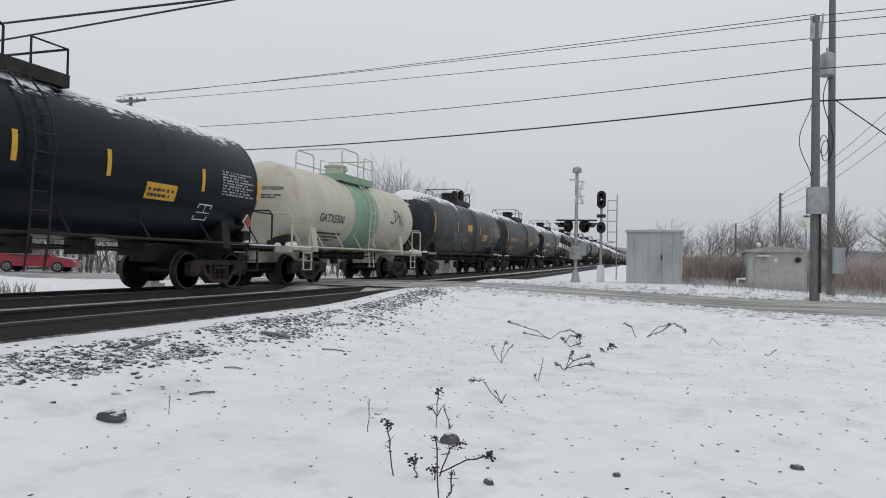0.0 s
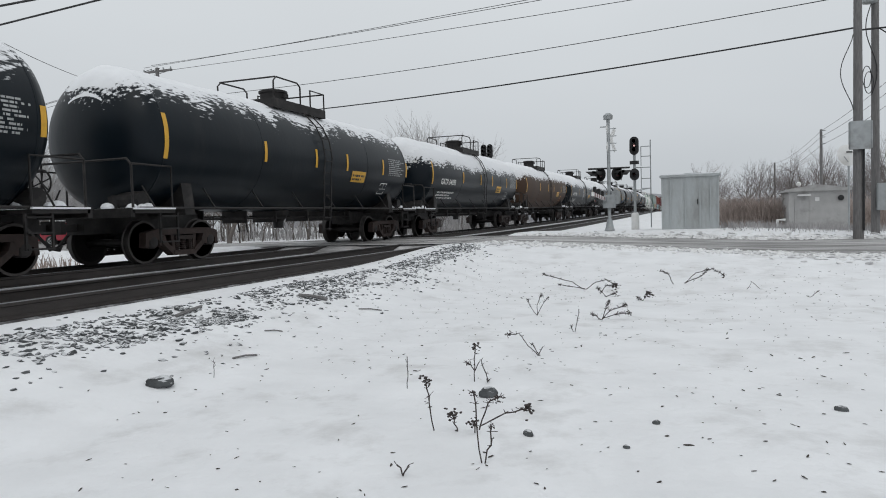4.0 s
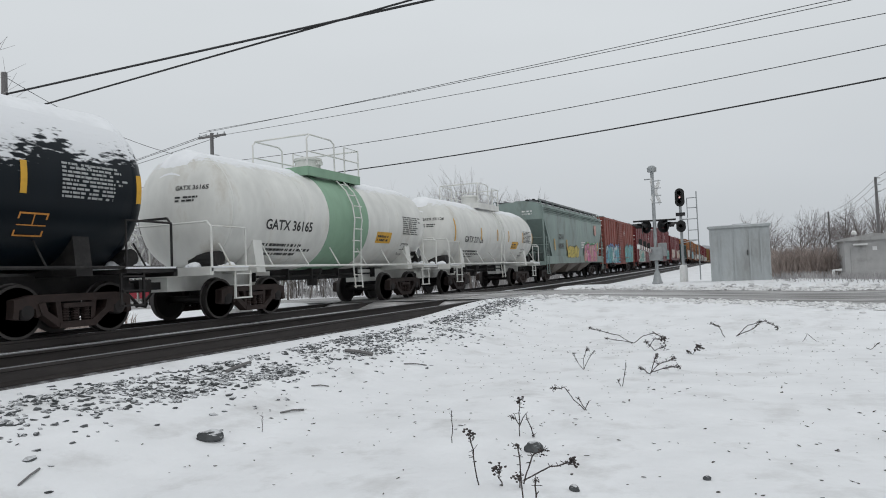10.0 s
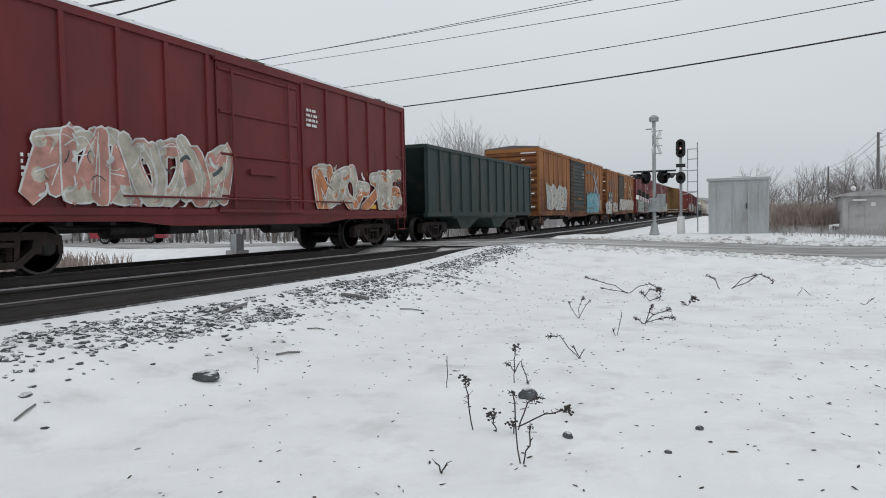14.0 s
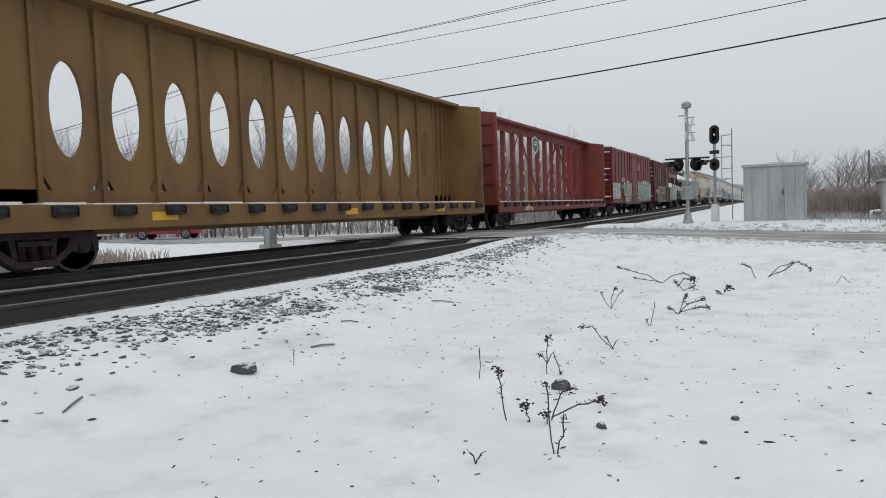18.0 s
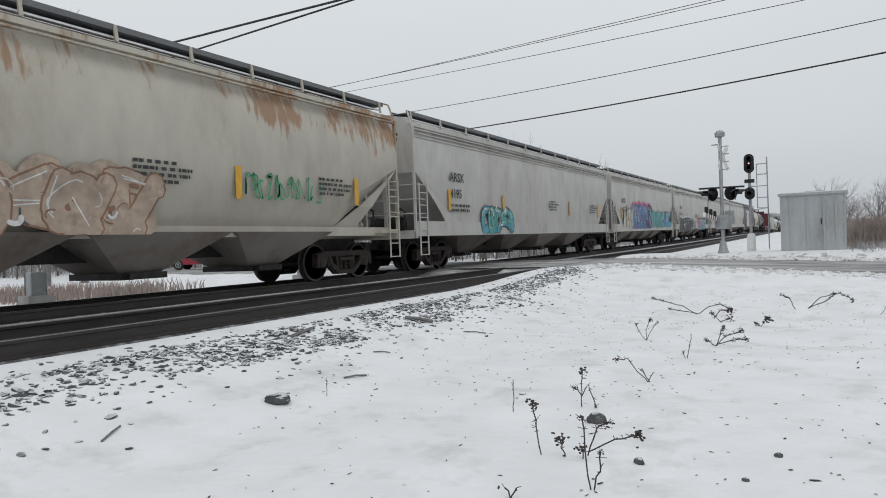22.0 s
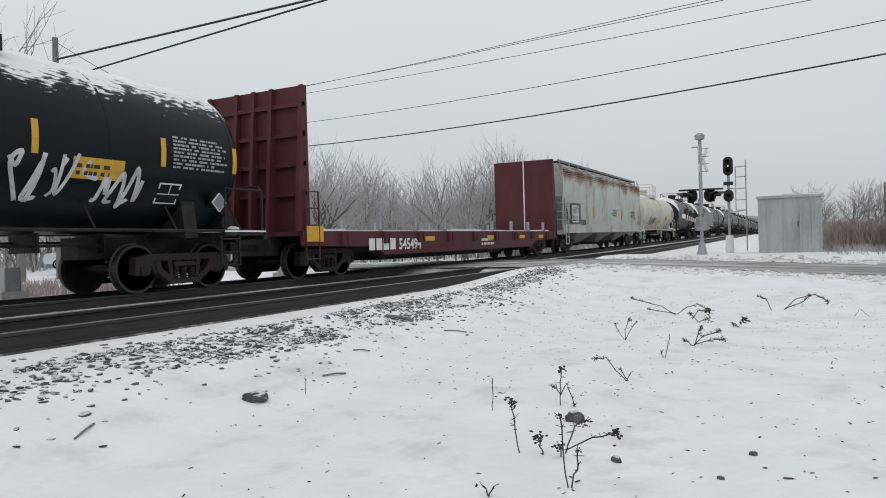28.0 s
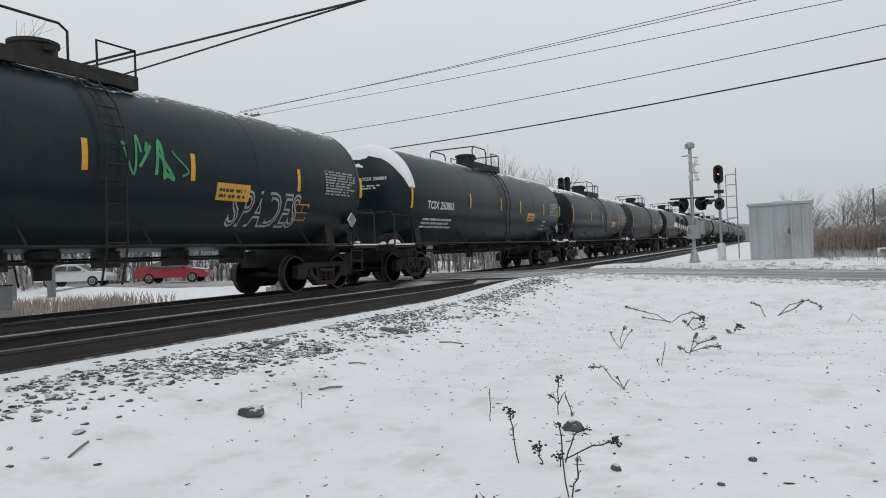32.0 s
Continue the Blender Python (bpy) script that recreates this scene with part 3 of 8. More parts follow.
for dz, z2 in ((11.5, 7.2), (10.6, 6.75), (9.8, 6.1)):
    wire("cable", (12.0, 28.0, dz), (9.25, 60, z2), 0.8, 0.013)
    wire("cable", (9.25, 60, z2), (9.0, 90, z2 - 0.3), 0.4, 0.012)


# ---- crossing signals ----
def lamp_head(car, x, y, z, face, lit=False):
    """A flasher: black round backing, hood and red lens that looks along face (degrees from +y)."""
    h = part("flasher", Geo().lathe([(-0.02, 0.02), (-0.02, 0.255), (0.0, 0.26), (0.0, 0.11)], 24, "y"), BLACK, car, "round black flasher", at=pose(x, y, z, 0, 0, face))
    g = Geo()
    n = 12
    vs = []
    for d in (0.0, 0.42):
        for i in range(n + 1):
            a = math.pi * (-0.12 + 1.24 * i / n)
            rr = 0.125
            vs.append((rr * math.cos(a), d * (0.55 + 0.45 * math.sin(max(0, a if a < math.pi else 0))), rr * math.sin(a)))
    g.add(vs, [(i, i + 1, n + 2 + i, n + 1 + i) for i in range(n)])
    part("hood", g, BLACK, h)
    part("lens", Geo().lathe([(0.0, 0.11), (0.03, 0.08), (0.04, 0.01)], 16, "y"), RED_LAMP if lit else DARK_LENS, h, "red lens")
    return h


def crossbuck(m, x, y, z, turn, board=None):
    for a in (45, -45):
        ob = part("crossbuck_board", Geo().box(-0.60, 0.60, -0.008, 0.008, -0.115, 0.115, c=0.003), board or WHITE, m, "white crossbuck board" if board is None else "bare metal back of a crossbuck board", at=pose(x, y + (0.012 if a > 0 else -0.012), z, 0, 0, turn) @ pose(0, 0, 0, 0, a, 0))
        g = Geo()
        for k in range(6):
            g.box(-0.46 + k * 0.16, -0.37 + k * 0.16, 0.0085, 0.0105, -0.06, 0.06)
        part("crossbuck_letters", g, MARK_BLACK, ob)


def crossing_mast(x, y, z0, z1, label, turn, lit, arm_dir, back, bell=True):
    m = thing("crossing_signal", label, "crossing signal", pose(x, y, z0))
    H = z1 - z0
    part("mast", Geo().cyl((0, 0, 0), (0, 0, H - 0.1), 0.065, 14), GALV, m, sm=True)
    part("mast_base", Geo().lathe([(-0.2, 0.2), (0.0, 0.2), (0.08, 0.16), (0.4, 0.10), (0.42, 0.07)], 12, "z"), GALV, m)
    if bell:
        part("bell", Geo().lathe([(H - 0.15, 0.06), (H - 0.12, 0.17), (H + 0.02, 0.18), (H + 0.10, 0.1), (H + 0.12, 0.02)], 18, "z"), GALV, m, sm=True)
    if bell:
        part("bell_bracket", Geo().box(-0.3, 0.05, -0.02, 0.02, H - 0.42, H - 0.38), GALV, m)
    crossbuck(m, 0.25 * math.cos(radians(turn)), 0.25 * math.sin(radians(turn)), H - 0.85, turn)
    for k in range(4):
        part("sign_bracket", Geo().box(0, 0.3, -0.02, 0.02, H - 0.5 - 0.28 * k, H - 0.47 - 0.28 * k), GALV, m)
    zl = 2.15
    g = Geo()
    ca, sa = math.cos(radians(arm_dir)), math.sin(radians(arm_dir))
    g.tube([(-0.78 * ca, -0.78 * sa, zl + 0.22), (0.78 * ca, 0.78 * sa, zl + 0.22)], 0.035, 8)
    part("light_arm", g, BLACK, m)
    for k, s in enumerate((-0.62, 0.62)):
        if bell:
            lamp_head(m, s * ca * 0.75, s * sa * 0.75, zl, 100 if s < 0 else -80, lit)
            lamp_head(m, s * ca * 0.5, s * sa * 0.5 + 0.05, zl, 140 if s < 0 else -140, False)
        else:
            lamp_head(m, s * ca, s * sa, zl, back, lit)
            lamp_head(m, s * ca * 0.72, s * sa * 0.72, zl, back + 180, False)
    part("gate_mechanism", Geo().box(-0.22, 0.24, -0.26, 0.2, 0.85, 1.35, c=0.03), GALV, m, "grey gate machine")
    part("relay_box", Geo().box(0.1, 0.4, -0.15, 0.15, 1.0, 1.5, c=0.02), GALV, m)
    return m


m = crossing_mast(-3.07, 27.0, 0.36, 4.72, "crossing signal mast with bell, flashers and a lowered gate", 75, False, 6, 150)
ga = thing("gate_arm", "lowered red and white striped gate arm with lamps", "gate arm", pose(-3.2, 26.9, 1.55, 0, 0, 3))
for k in range(12):
    part("gate_segment", Geo().box(-0.03, 0.03, -0.75 - 0.42 * (k + 1), -0.75 - 0.42 * k, -0.06, 0.06), WHITE if k % 2 else BOX_RED, ga, "red segment" if not k % 2 else "white segment")
part("counterweight_arm", Geo().box(-0.05, 0.05, -0.78, 0.9, -0.09, 0.09), GALV, ga)
for k in (2, 6, 10):
    part("gate_lamp", Geo().box(-0.05, 0.05, -0.75 - 0.42 * k - 0.08, -0.75 - 0.42 * k + 0.08, 0.06, 0.26, c=0.02), BLACK, ga, "black gate lamp")
m = crossing_mast(-17.0, 20.05, 0.05, 5.45, "far crossing signal with crossbuck and flashing red lights", 40, True, 40, 40, False)

# block signal
s = thing("block_signal", "two-headed block signal with black targets and a ladder", "railway signal", pose(-2.27, 29.0, 0.4))
part("signal_mast", Geo().cyl((0, 0, 0.3), (0, 0, 3.6), 0.055, 12), GALV, s, sm=True)
part("signal_base", Geo().lathe([(-0.2, 0.16), (0.55, 0.15), (0.62, 0.1)], 12, "z"), WHITE, s, "white base casting", sm=True)
for z, hh, nm in ((3.33, 0.37, "upper_target"), (2.17, 0.24, "lower_target")):
    pts = [(0.185 * math.cos(a), z + (hh - 0.185 if math.sin(a) > 0 else -(hh - 0.185)) + 0.185 * math.sin(a)) for a in (2 * math.pi * k / 26 for k in range(26))]
    tg = part(nm, Geo().prism(pts, "y", -0.10, -0.07), BLACK, s, "black signal target")
    g = Geo()
    for dz in ((0.0,) if hh < 0.3 else (-0.18, 0.0, 0.18)):
        g.lathe([(-0.10, 0.085), (-0.32, 0.08), (-0.30, 0.072), (-0.10, 0.07)], 12, "y", (0, z + dz))
    part("signal_hood", g, BLACK, tg)
    part("signal_lens", Geo().lathe([(-0.14, 0.035), (-0.15, 0.01)], 12, "y", (0, z)), PALE_LAMP if hh > 0.3 else DARK_LENS, tg, "lit signal lens")
    part("signal_case", Geo().box(-0.14, 0.14, -0.07, 0.16, z - hh * 0.7, z + hh * 0.7, c=0.03), BLACK, s)
part("number_plate_blank", Geo().box(-0.18, 0.18, -0.09, -0.07, 2.58, 2.72), BLACK, s)
g = Geo()
g.tube([(0.62, 0.1, 0.0), (0.62, 0.1, 3.55)], 0.025)
part("ladder_rail", g, GALV, s)
for z in (1.6, 2.0, 2.45, 2.9, 3.3):
    part("ladder_rung", Geo().tube([(0.25, 0.1, z), (0.62, 0.1, z)], 0.02), GALV, s)
for z0, z1 in ((1.6, 2.45), (2.5, 3.3)):
    part("cage_bar", Geo().tube([(0.25, 0.1, z0), (0.25, 0.1, z1)], 0.018), GALV, s)
for z0, z1 in ((2.45, 2.45), (1.5, 1.6)):
    part("ladder_brace", Geo().tube([(0.0, 0.05, z0), (0.62, 0.1, z1)], 0.02), GALV, s)

# signal of the far track, rising behind the train
s = thing("block_signal", "black signal head on a mast beyond the far track", "railway signal", pose(-14.1, 48.0, 0.2))
part("signal_mast", Geo().cyl((0, 0, 0), (0, 0, 5.3), 0.07, 12), GALV, s, sm=True)
for dx in (-0.22, 0.24):
    pts = [(dx + 0.22 * math.cos(a), 5.72 + (0.3 if math.sin(a) > 0 else -0.3) + 0.22 * math.sin(a)) for a in (2 * math.pi * k / 22 for k in range(22))]
    tg = part("signal_target", Geo().prism(pts, "y", -0.05, 0.0), BLACK, s)
    for dz in (-0.25, 0.05, 0.35):
        part("signal_hood", Geo().lathe([(-0.05, 0.10), (-0.36, 0.095), (-0.34, 0.085), (-0.05, 0.085)], 10, "y", (dx, 5.7 + dz)), BLACK, tg)

# equipment cabinet
c = thing("equipment_cabinet", "silver-painted steel equipment cabinet with vertical ribs", "cabinet", pose(-1.18, 27.5, 0.3))
CAB = mat("silver_cabinet", (0.46, 0.49, 0.50), 0.5, 0.25, vary=0.16, scale=2.5, dirt=(0.28, 0.285, 0.28), dirt_amt=0.5, dscale=1.3, stretch=(1, 1, 0.35))
part("shell", Geo().box(0, 2.05, 0, 1.9, -0.2, 2.0, c=0.015), CAB, c)
rb = mesh_of("wall_rib", Geo().box(-0.025, 0.025, -0.025, 0.0, -0.1, 1.98), CAB)
for x in (0.03, 0.33, 0.86, 1.38, 1.75, 2.02):
    part("wall_rib", rb, None, c, at=pose(x, 0, 0))
part("roof", Geo().box(-0.06, 2.11, -0.06, 1.96, 2.0, 2.09, c=0.02), CAB, c)
part("roof_vent", Geo().box(0.8, 1.45, 0.5, 1.2, 2.09, 2.17, c=0.02), CAB, c)
part("roof_snow", Geo().box(0.0, 2.05, 0.0, 1.9, 2.09, 2.115, c=0.01), SNOW_CAP, c, "thin snow on the roof")
part("door_handle", Geo().box(1.28, 1.31, -0.05, 0, 0.95, 1.15), BLACK, c)

# hut beside the pole
CONC = mat("painted_hut_wall", (0.42, 0.415, 0.41), 0.8, vary=0.12, scale=3, bump=0.2, dirt=(0.2, 0.19, 0.18), dirt_amt=0.3, dscale=1.2)
h = thing("relay_hut", "small grey relay hut with a low pitched roof", "hut", pose(3.6, 31.0, -0.15))
part("wall", Geo().box(0, 2.1, 0, 2.4, -0.3, 1.85), CONC, h)
part("roof", Geo().prism([(-0.12, 1.85), (2.22, 1.85), (2.22, 1.93), (1.0, 2.12), (-0.12, 1.93)], "y", -0.12, 2.5), CONC, h)
part("door", Geo().box(0.2, 0.75, -0.03, 0, 0.0, 1.6, c=0.01), CONC, h)
part("lamp", Geo().lathe([(-0.12, 0.05), (-0.10, 0.11), (0, 0.11)], 12, "y", (1.85, 1.55)), BLACK, h)
part("vent", Geo().box(0.95, 1.1, -0.02, 0, 1.45, 1.6), WHITE, h)
part("canopy", Geo().box(0.3, 0.75, -0.35, 0, 1.66, 1.72), WHITE, h, "small snow-topped canopy")
part("side_pipe", Geo().tube([(-0.4, 0.2, -0.2), (-0.4, 0.2, 0.72), (-0.1, 0.2, 0.72)], 0.06, 8), WHITE, h)
part("roof_ball", Geo().lathe([(2.08, 0.05), (2.12, 0.09), (2.2, 0.09), (2.26, 0.04)], 12, "z", (0.4, 0.3)), WHITE, h)
d = thing("satellite_dish", "white satellite dish on a post", "satellite dish", pose(5.55, 30.0, 0.0))
part("post", Geo().cyl((0, 0, -0.2), (0, 0, 2.9), 0.04, 10), GALV, d)
part("dish", Geo().lathe([(-0.02, 0.02), (0.0, 0.2), (0.07, 0.42), (0.08, 0.42), (0.01, 0.2), (0.0, 0.02)], 24, "y"), WHITE, d, at=pose(0, -0.05, 3.0, -12, 0, 25), sm=True)
part("feed_arm", Geo().tube([(0, -0.02, 2.7), (-0.25, -0.55, 2.9)], 0.018), GALV, d)
part("dish_mark", Geo().box(-0.12, 0.12, -0.012, -0.006, -0.03, 0.03), MARK_BLACK, d, at=pose(0.0, -0.09, 3.1, -12, 0, 25))

# trackside case beyond the train
t = thing("trackside_case", "small grey trackside case on a concrete foot", "junction box", pose(-14.6, 17.15, 0.0))
part("foot", Geo().box(-0.22, 0.22, -0.3, 0.3, -0.2, 0.12, c=0.02), CONC, t)
part("case", Geo().box(-0.13, 0.13, -0.18, 0.18, 0.12, 0.62, c=0.02), GALV, t)
copy_thing(t, pose(-14.7, 8.6, -0.05))


# ---- waiting cars ----
def parked_car(x, y, z, heading, col, label):
    pm = mat("car_paint", col, 0.25, vary=0.04, spec=0.6)
    glass = mat("car_glass", (0.02, 0.022, 0.025), 0.08, vary=0.02)
    tyre = mat("tyre_rubber", (0.02, 0.02, 0.02), 0.85)
    k = thing("car", label, "car", pose(x, y, z, 0, 0, heading))
    side = [(-2.25, 0.35), (2.25, 0.32), (2.30, 0.62), (2.15, 0.80), (1.15, 0.95), (0.35, 1.36), (-0.75, 1.40), (-1.75, 1.06), (-2.25, 1.02), (-2.32, 0.7)]
    g = Geo()
    n = len(side)
    vs = []
    for yy, s_, lift in ((-0.88, 1, 0), (-0.80, 1, 0), (0.80, 1, 0), (0.88, 1, 0)):
        for a, b in side:
            inn = abs(yy) > 0.85
            vs.append((a * (0.985 if inn else 1), yy if b < 1.0 else yy * 0.80, b if not inn else (b * 0.97 + 0.02)))
    for q in range(3):
        for i in range(n):
            g.f.append((q * n + i, q * n + (i + 1) % n, q * n + n + (i + 1) % n, q * n + n + i))
            g.m.append(0)
    g.f += [tuple(range(n)), tuple(range(3 * n, 4 * n))]
    g.m += [0, 0]
    g.v = vs
    part("body", g, pm, k, sm=True)
    for s_ in (-1, 1):
        for a in ([(-1.45, 1.05), (-0.72, 1.33), (-0.25, 1.33), (-0.25, 1.0)], [(-0.18, 1.0), (-0.18, 1.33), (0.3, 1.30), (0.95, 0.99)]):
            part("side_window", Geo().add([(p, s_ * (0.885 if r < 1.1 else 0.725), r) for p, r in a], [tuple(range(len(a)))]), glass, k)
    part("windscreen", Geo().quad((1.12, -0.62, 0.97), (1.12, 0.62, 0.97), (0.40, 0.56, 1.36), (0.40, -0.56, 1.36)), glass, k, at=pose(0.02, 0, 0.015))
    part("snow", Geo().box(-0.7, 0.3, -0.55, 0.55, 1.39, 1.44, c=0.02), SNOW_CAP, k, "thin snow on the roof")
    part("bonnet_snow", Geo().add([(1.2, -0.6, 0.955), (2.1, -0.55, 0.83), (2.1, 0.55, 0.83), (1.2, 0.6, 0.955)], [(0, 1, 2, 3)]), SNOW_CAP, k, "thin snow on the bonnet")
    for s_ in (-1, 1):
        part("headlight", Geo().box(2.12, 2.27, s_ * 0.62 - 0.18, s_ * 0.62 + 0.18, 0.62, 0.74, c=0.02), WHITE, k)
        part("door_mirror", Geo().box(0.75, 0.9, min(s_ * 0.86, s_ * 1.02), max(s_ * 0.86, s_ * 1.02), 0.95, 1.07, c=0.02), pm, k)
        for a in (-1.35, 1.38):
            wl_ = part("wheel", Geo().lathe([(-0.1, 0.2), (-0.1, 0.31), (-0.07, 0.33), (0.07, 0.33), (0.1, 0.31), (0.1, 0.2)], 20, "y"), tyre, k, at=pose(a, s_ * 0.80, 0.33))
            g = Geo().lathe([(s_ * 0.06, 0.21), (s_ * 0.105, 0.2), (s_ * 0.105, 0.16), (s_ * 0.07, 0.15)], 20, "y")
            for q in range(5):
                an = q * 2 * math.pi / 5
                g.tube([(0.03 * math.cos(an), s_ * 0.1, 0.03 * math.sin(an)), (0.19 * math.cos(an), s_ * 0.1, 0.19 * math.sin(an))], 0.025)
            part("rim", g, GALV, wl_)
    return k


parked_car(-35.9, 32.2, 0.0, 30, (0.27, 0.008, 0.024), "red saloon car waiting on the road, dusted with snow")
parked_car(-41.5, 29.2, 0.0, 30, (0.55, 0.56, 0.57), "white car waiting behind the red one")


# ---- bare trees ----
def tree_meshes(seed, H, spread, twigs=()):
    rnd = random.Random(seed)
    gt, gc = Geo(), Geo()

    def grow(p, d, ln, r, lev):
        g_ = gt if lev < 2 else gc
        q, seg = p, (4 if lev == 0 else 2 if lev < 4 else 1)
        pts = [p]
        for i in range(seg):
            d2 = (d + Vector((rnd.uniform(-1, 1), rnd.uniform(-1, 1), rnd.uniform(-0.3, 0.6))) * 0.2).normalized()
            e = q + d2 * (ln / seg)
            g_.cyl(q, e, r * (1 - 0.45 * i / seg), 6 if lev < 1 else 3, r * (1 - 0.45 * (i + 1) / seg), caps=False)
            q, d = e, d2
            if lev < 4 and (lev > 0 or i > 0):
                for _ in range(2 if lev < 2 else 1):
                    side = Vector((rnd.uniform(-1, 1), rnd.uniform(-1, 1), rnd.uniform(-0.1, 0.9))).normalized()
                    grow(q, (d * 0.6 + side * spread).normalized(), ln * rnd.uniform(0.5, 0.8), r * 0.5, lev + 1)
        if lev < 4:
            grow(q, d, ln * 0.65, r * 0.5, lev + 1)
    grow(Vector((0, 0, -0.2)), Vector((0, 0, 1)), H * 0.40, H * 0.014, 0)
    return [(mesh_of("trunk", gt, BARK), mesh_of("crown", gc, m)) for m in twigs]


TREES, BARE_TREES = zip(*[tree_meshes(300 + k, h_, sp, (TWIG, BARE_TWIG)) for k, (h_, sp) in enumerate(((7.5, 0.8), (6.5, 0.7), (9.0, 0.75), (6.0, 0.9), (8.0, 0.6)))])


def tree(x, y, k, sc, turn, label="bare deciduous tree rimed with frost", frost=True):
    t_ = thing("tree", label, "tree", pose(x, y, ground_z(x, y), 0, 0, turn), group="bare trees round the crossing")
    for nm, me in zip(("trunk", "crown"), (TREES if frost else BARE_TREES)[k]):
        o = part(nm, me, None, t_)
        o.scale = (sc, sc, sc)
    return t_


rt = random.Random(77)
# the wood beyond the tracks
for k in range(215):
    u = rt.uniform(0, 1)
    az = radians(lerp(17, 68, u))
    dist = rt.uniform(62, 92)
    tree(-dist * math.sin(az), dist * math.cos(az), rt.randrange(5), rt.uniform(0.9, 1.45), rt.uniform(0, 360))
for x, y, k, sc in ((-46, 57, 2, 1.45), (-30, 72, 0, 0.8), (-34, 68, 4, 0.85), (-39.5, 20.3, 2, 2.0), (-27.9, 36.3, 3, 1.5), (-28.2, 36.6, 0, 1.1), (-27.7, 36.0, 3, 1.35), (-29.4, 39.5, 3, 0.9), (-40, 62, 0, 1.2)):
    tree(x, y, k, sc, rt.uniform(0, 360))
for k in range(60):
    az = radians(lerp(24, 66, rt.uniform(0, 1)))
    dist = rt.uniform(54, 64)
    tree(-dist * math.sin(az), dist * math.cos(az), rt.randrange(5), rt.uniform(0.5, 0.9), rt.uniform(0, 360))
# trees beyond the hut
for k in range(84):
    u = rt.uniform(0, 1)
    az = radians(lerp(-1, -40, u))
    dist = rt.uniform(70, 105) - 22 * u
    tree(-dist * math.sin(az), dist * math.cos(az), rt.randrange(5), rt.uniform(0.5, 0.85) + 0.45 * u, rt.uniform(0, 360), "bare brown deciduous tree", False)


# ---- reeds, brush and grass ----
def blades(name, label, boxes, n, h0, h1, seed, m, lean=0.35, w=0.02, frost=None):
    rnd = random.Random(seed)
    g_ = Geo()
    for _ in range(n):
        x0, x1, y0, y1 = rnd.choice(boxes)
        x, y = rnd.uniform(x0, x1), rnd.uniform(y0, y1)
        z = ground_z(x, y) - 0.05
        h_ = rnd.uniform(h0, h1)
        dx, dy = rnd.uniform(-lean, lean) * h_, rnd.uniform(-lean, lean) * h_
        a = rnd.uniform(0, math.pi)
        cx, cy = math.cos(a) * w, math.sin(a) * w
        g_.add([(x - cx, y - cy, z), (x + cx, y + cy, z), (x + dx * 0.4 + cx * 0.7, y + dy * 0.4 + cy * 0.7, z + h_ * 0.6), (x + dx * 0.4 - cx * 0.7, y + dy * 0.4 - cy * 0.7, z + h_ * 0.6), (x + dx, y + dy, z + h_)], [(0, 1, 2, 3), (3, 2, 4)])
    return tagged(part(name, g_, m, None), label, "reeds", kind="stuff")


blades("reeds", "dense stand of dry tan reeds", [(1.2, 4.2, 32, 37), (0.5, 14, 38, 46), (6.5, 14, 33, 40)], 10500, 0.6, 1.6, 11, REED, 0.65, 0.014)
blades("frosted_grass", "frosted dry grass at the road's edge", [(0.9, 5.0, 26.6, 29.5), (5, 10, 26.4, 30)], 2200, 0.10, 0.4, 12, TWIG, 0.5, 0.012)
blades("dry_grass", "patch of dry tan grass in the snow", [(-24, -17, 10.5, 15.5), (-30, -20, 9, 13)], 3500, 0.2, 0.6, 13, REED, 0.4, 0.02)
blades("brush", "low frosted brush under the trees", [(-66, -30, 46, 62), (-75, -50, 30, 50), (-30, -18, 58, 80)], 5000, 0.8, 2.4, 14, TWIG, 0.4, 0.03)
blades("brush", "low brown brush beyond the hut", [(6, 30, 40, 60), (12, 40, 45, 70)], 4500, 0.8, 2.2, 15, REED, 0.4, 0.035)

# far wooded ridge; winter haze is put into its pale blue-grey colour
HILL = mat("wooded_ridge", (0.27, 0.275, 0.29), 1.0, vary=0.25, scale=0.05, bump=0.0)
vs, fs = [], []
n = 120
for i in range(n + 1):
    x = lerp(-420, 260, i / n)
    top = 10 + 23 * math.exp(-((x + 105) / 105) ** 2) + 16 * math.exp(-((x - 150) / 90) ** 2) + 2.0 * noise.noise((x * 0.06, 0, 0)) + 1.0 * noise.noise((x * 0.4, 3, 0))
    vs += [(x, 640, -8), (x, 640, top * 0.85), (x, 700, top)]
for i in range(n):
    for j in range(2):
        fs.append((i * 3 + j, i * 3 + 3 + j, i * 3 + 4 + j, i * 3 + 1 + j))
tagged(part("backdrop", Geo().add(vs, fs), HILL, None), "distant wooded ridge, winter haze painted into its pale colour", "hill", kind="structure")


# ---- stones, slush and weeds ----
def stone_mesh(name, seed, m, flat=0.7):
    rnd = random.Random(seed)
    bm = bmesh.new()
    bmesh.ops.create_icosphere(bm, subdivisions=1, radius=0.5)
    for v in bm.verts:
        v.co *= rnd.uniform(0.62, 1.18)
        v.co.z *= flat
    me = bpy.data.meshes.new(name)
    bm.to_mesh(me)
    bm.free()
    me.materials.append(m)
    return me


STONES = [stone_mesh("ballast_stone", 500 + k, BALLAST, 0.55 + 0.06 * k) for k in range(7)]
near_bed = [o for o in scene.objects if o.name.startswith("ballast_bed")][0]


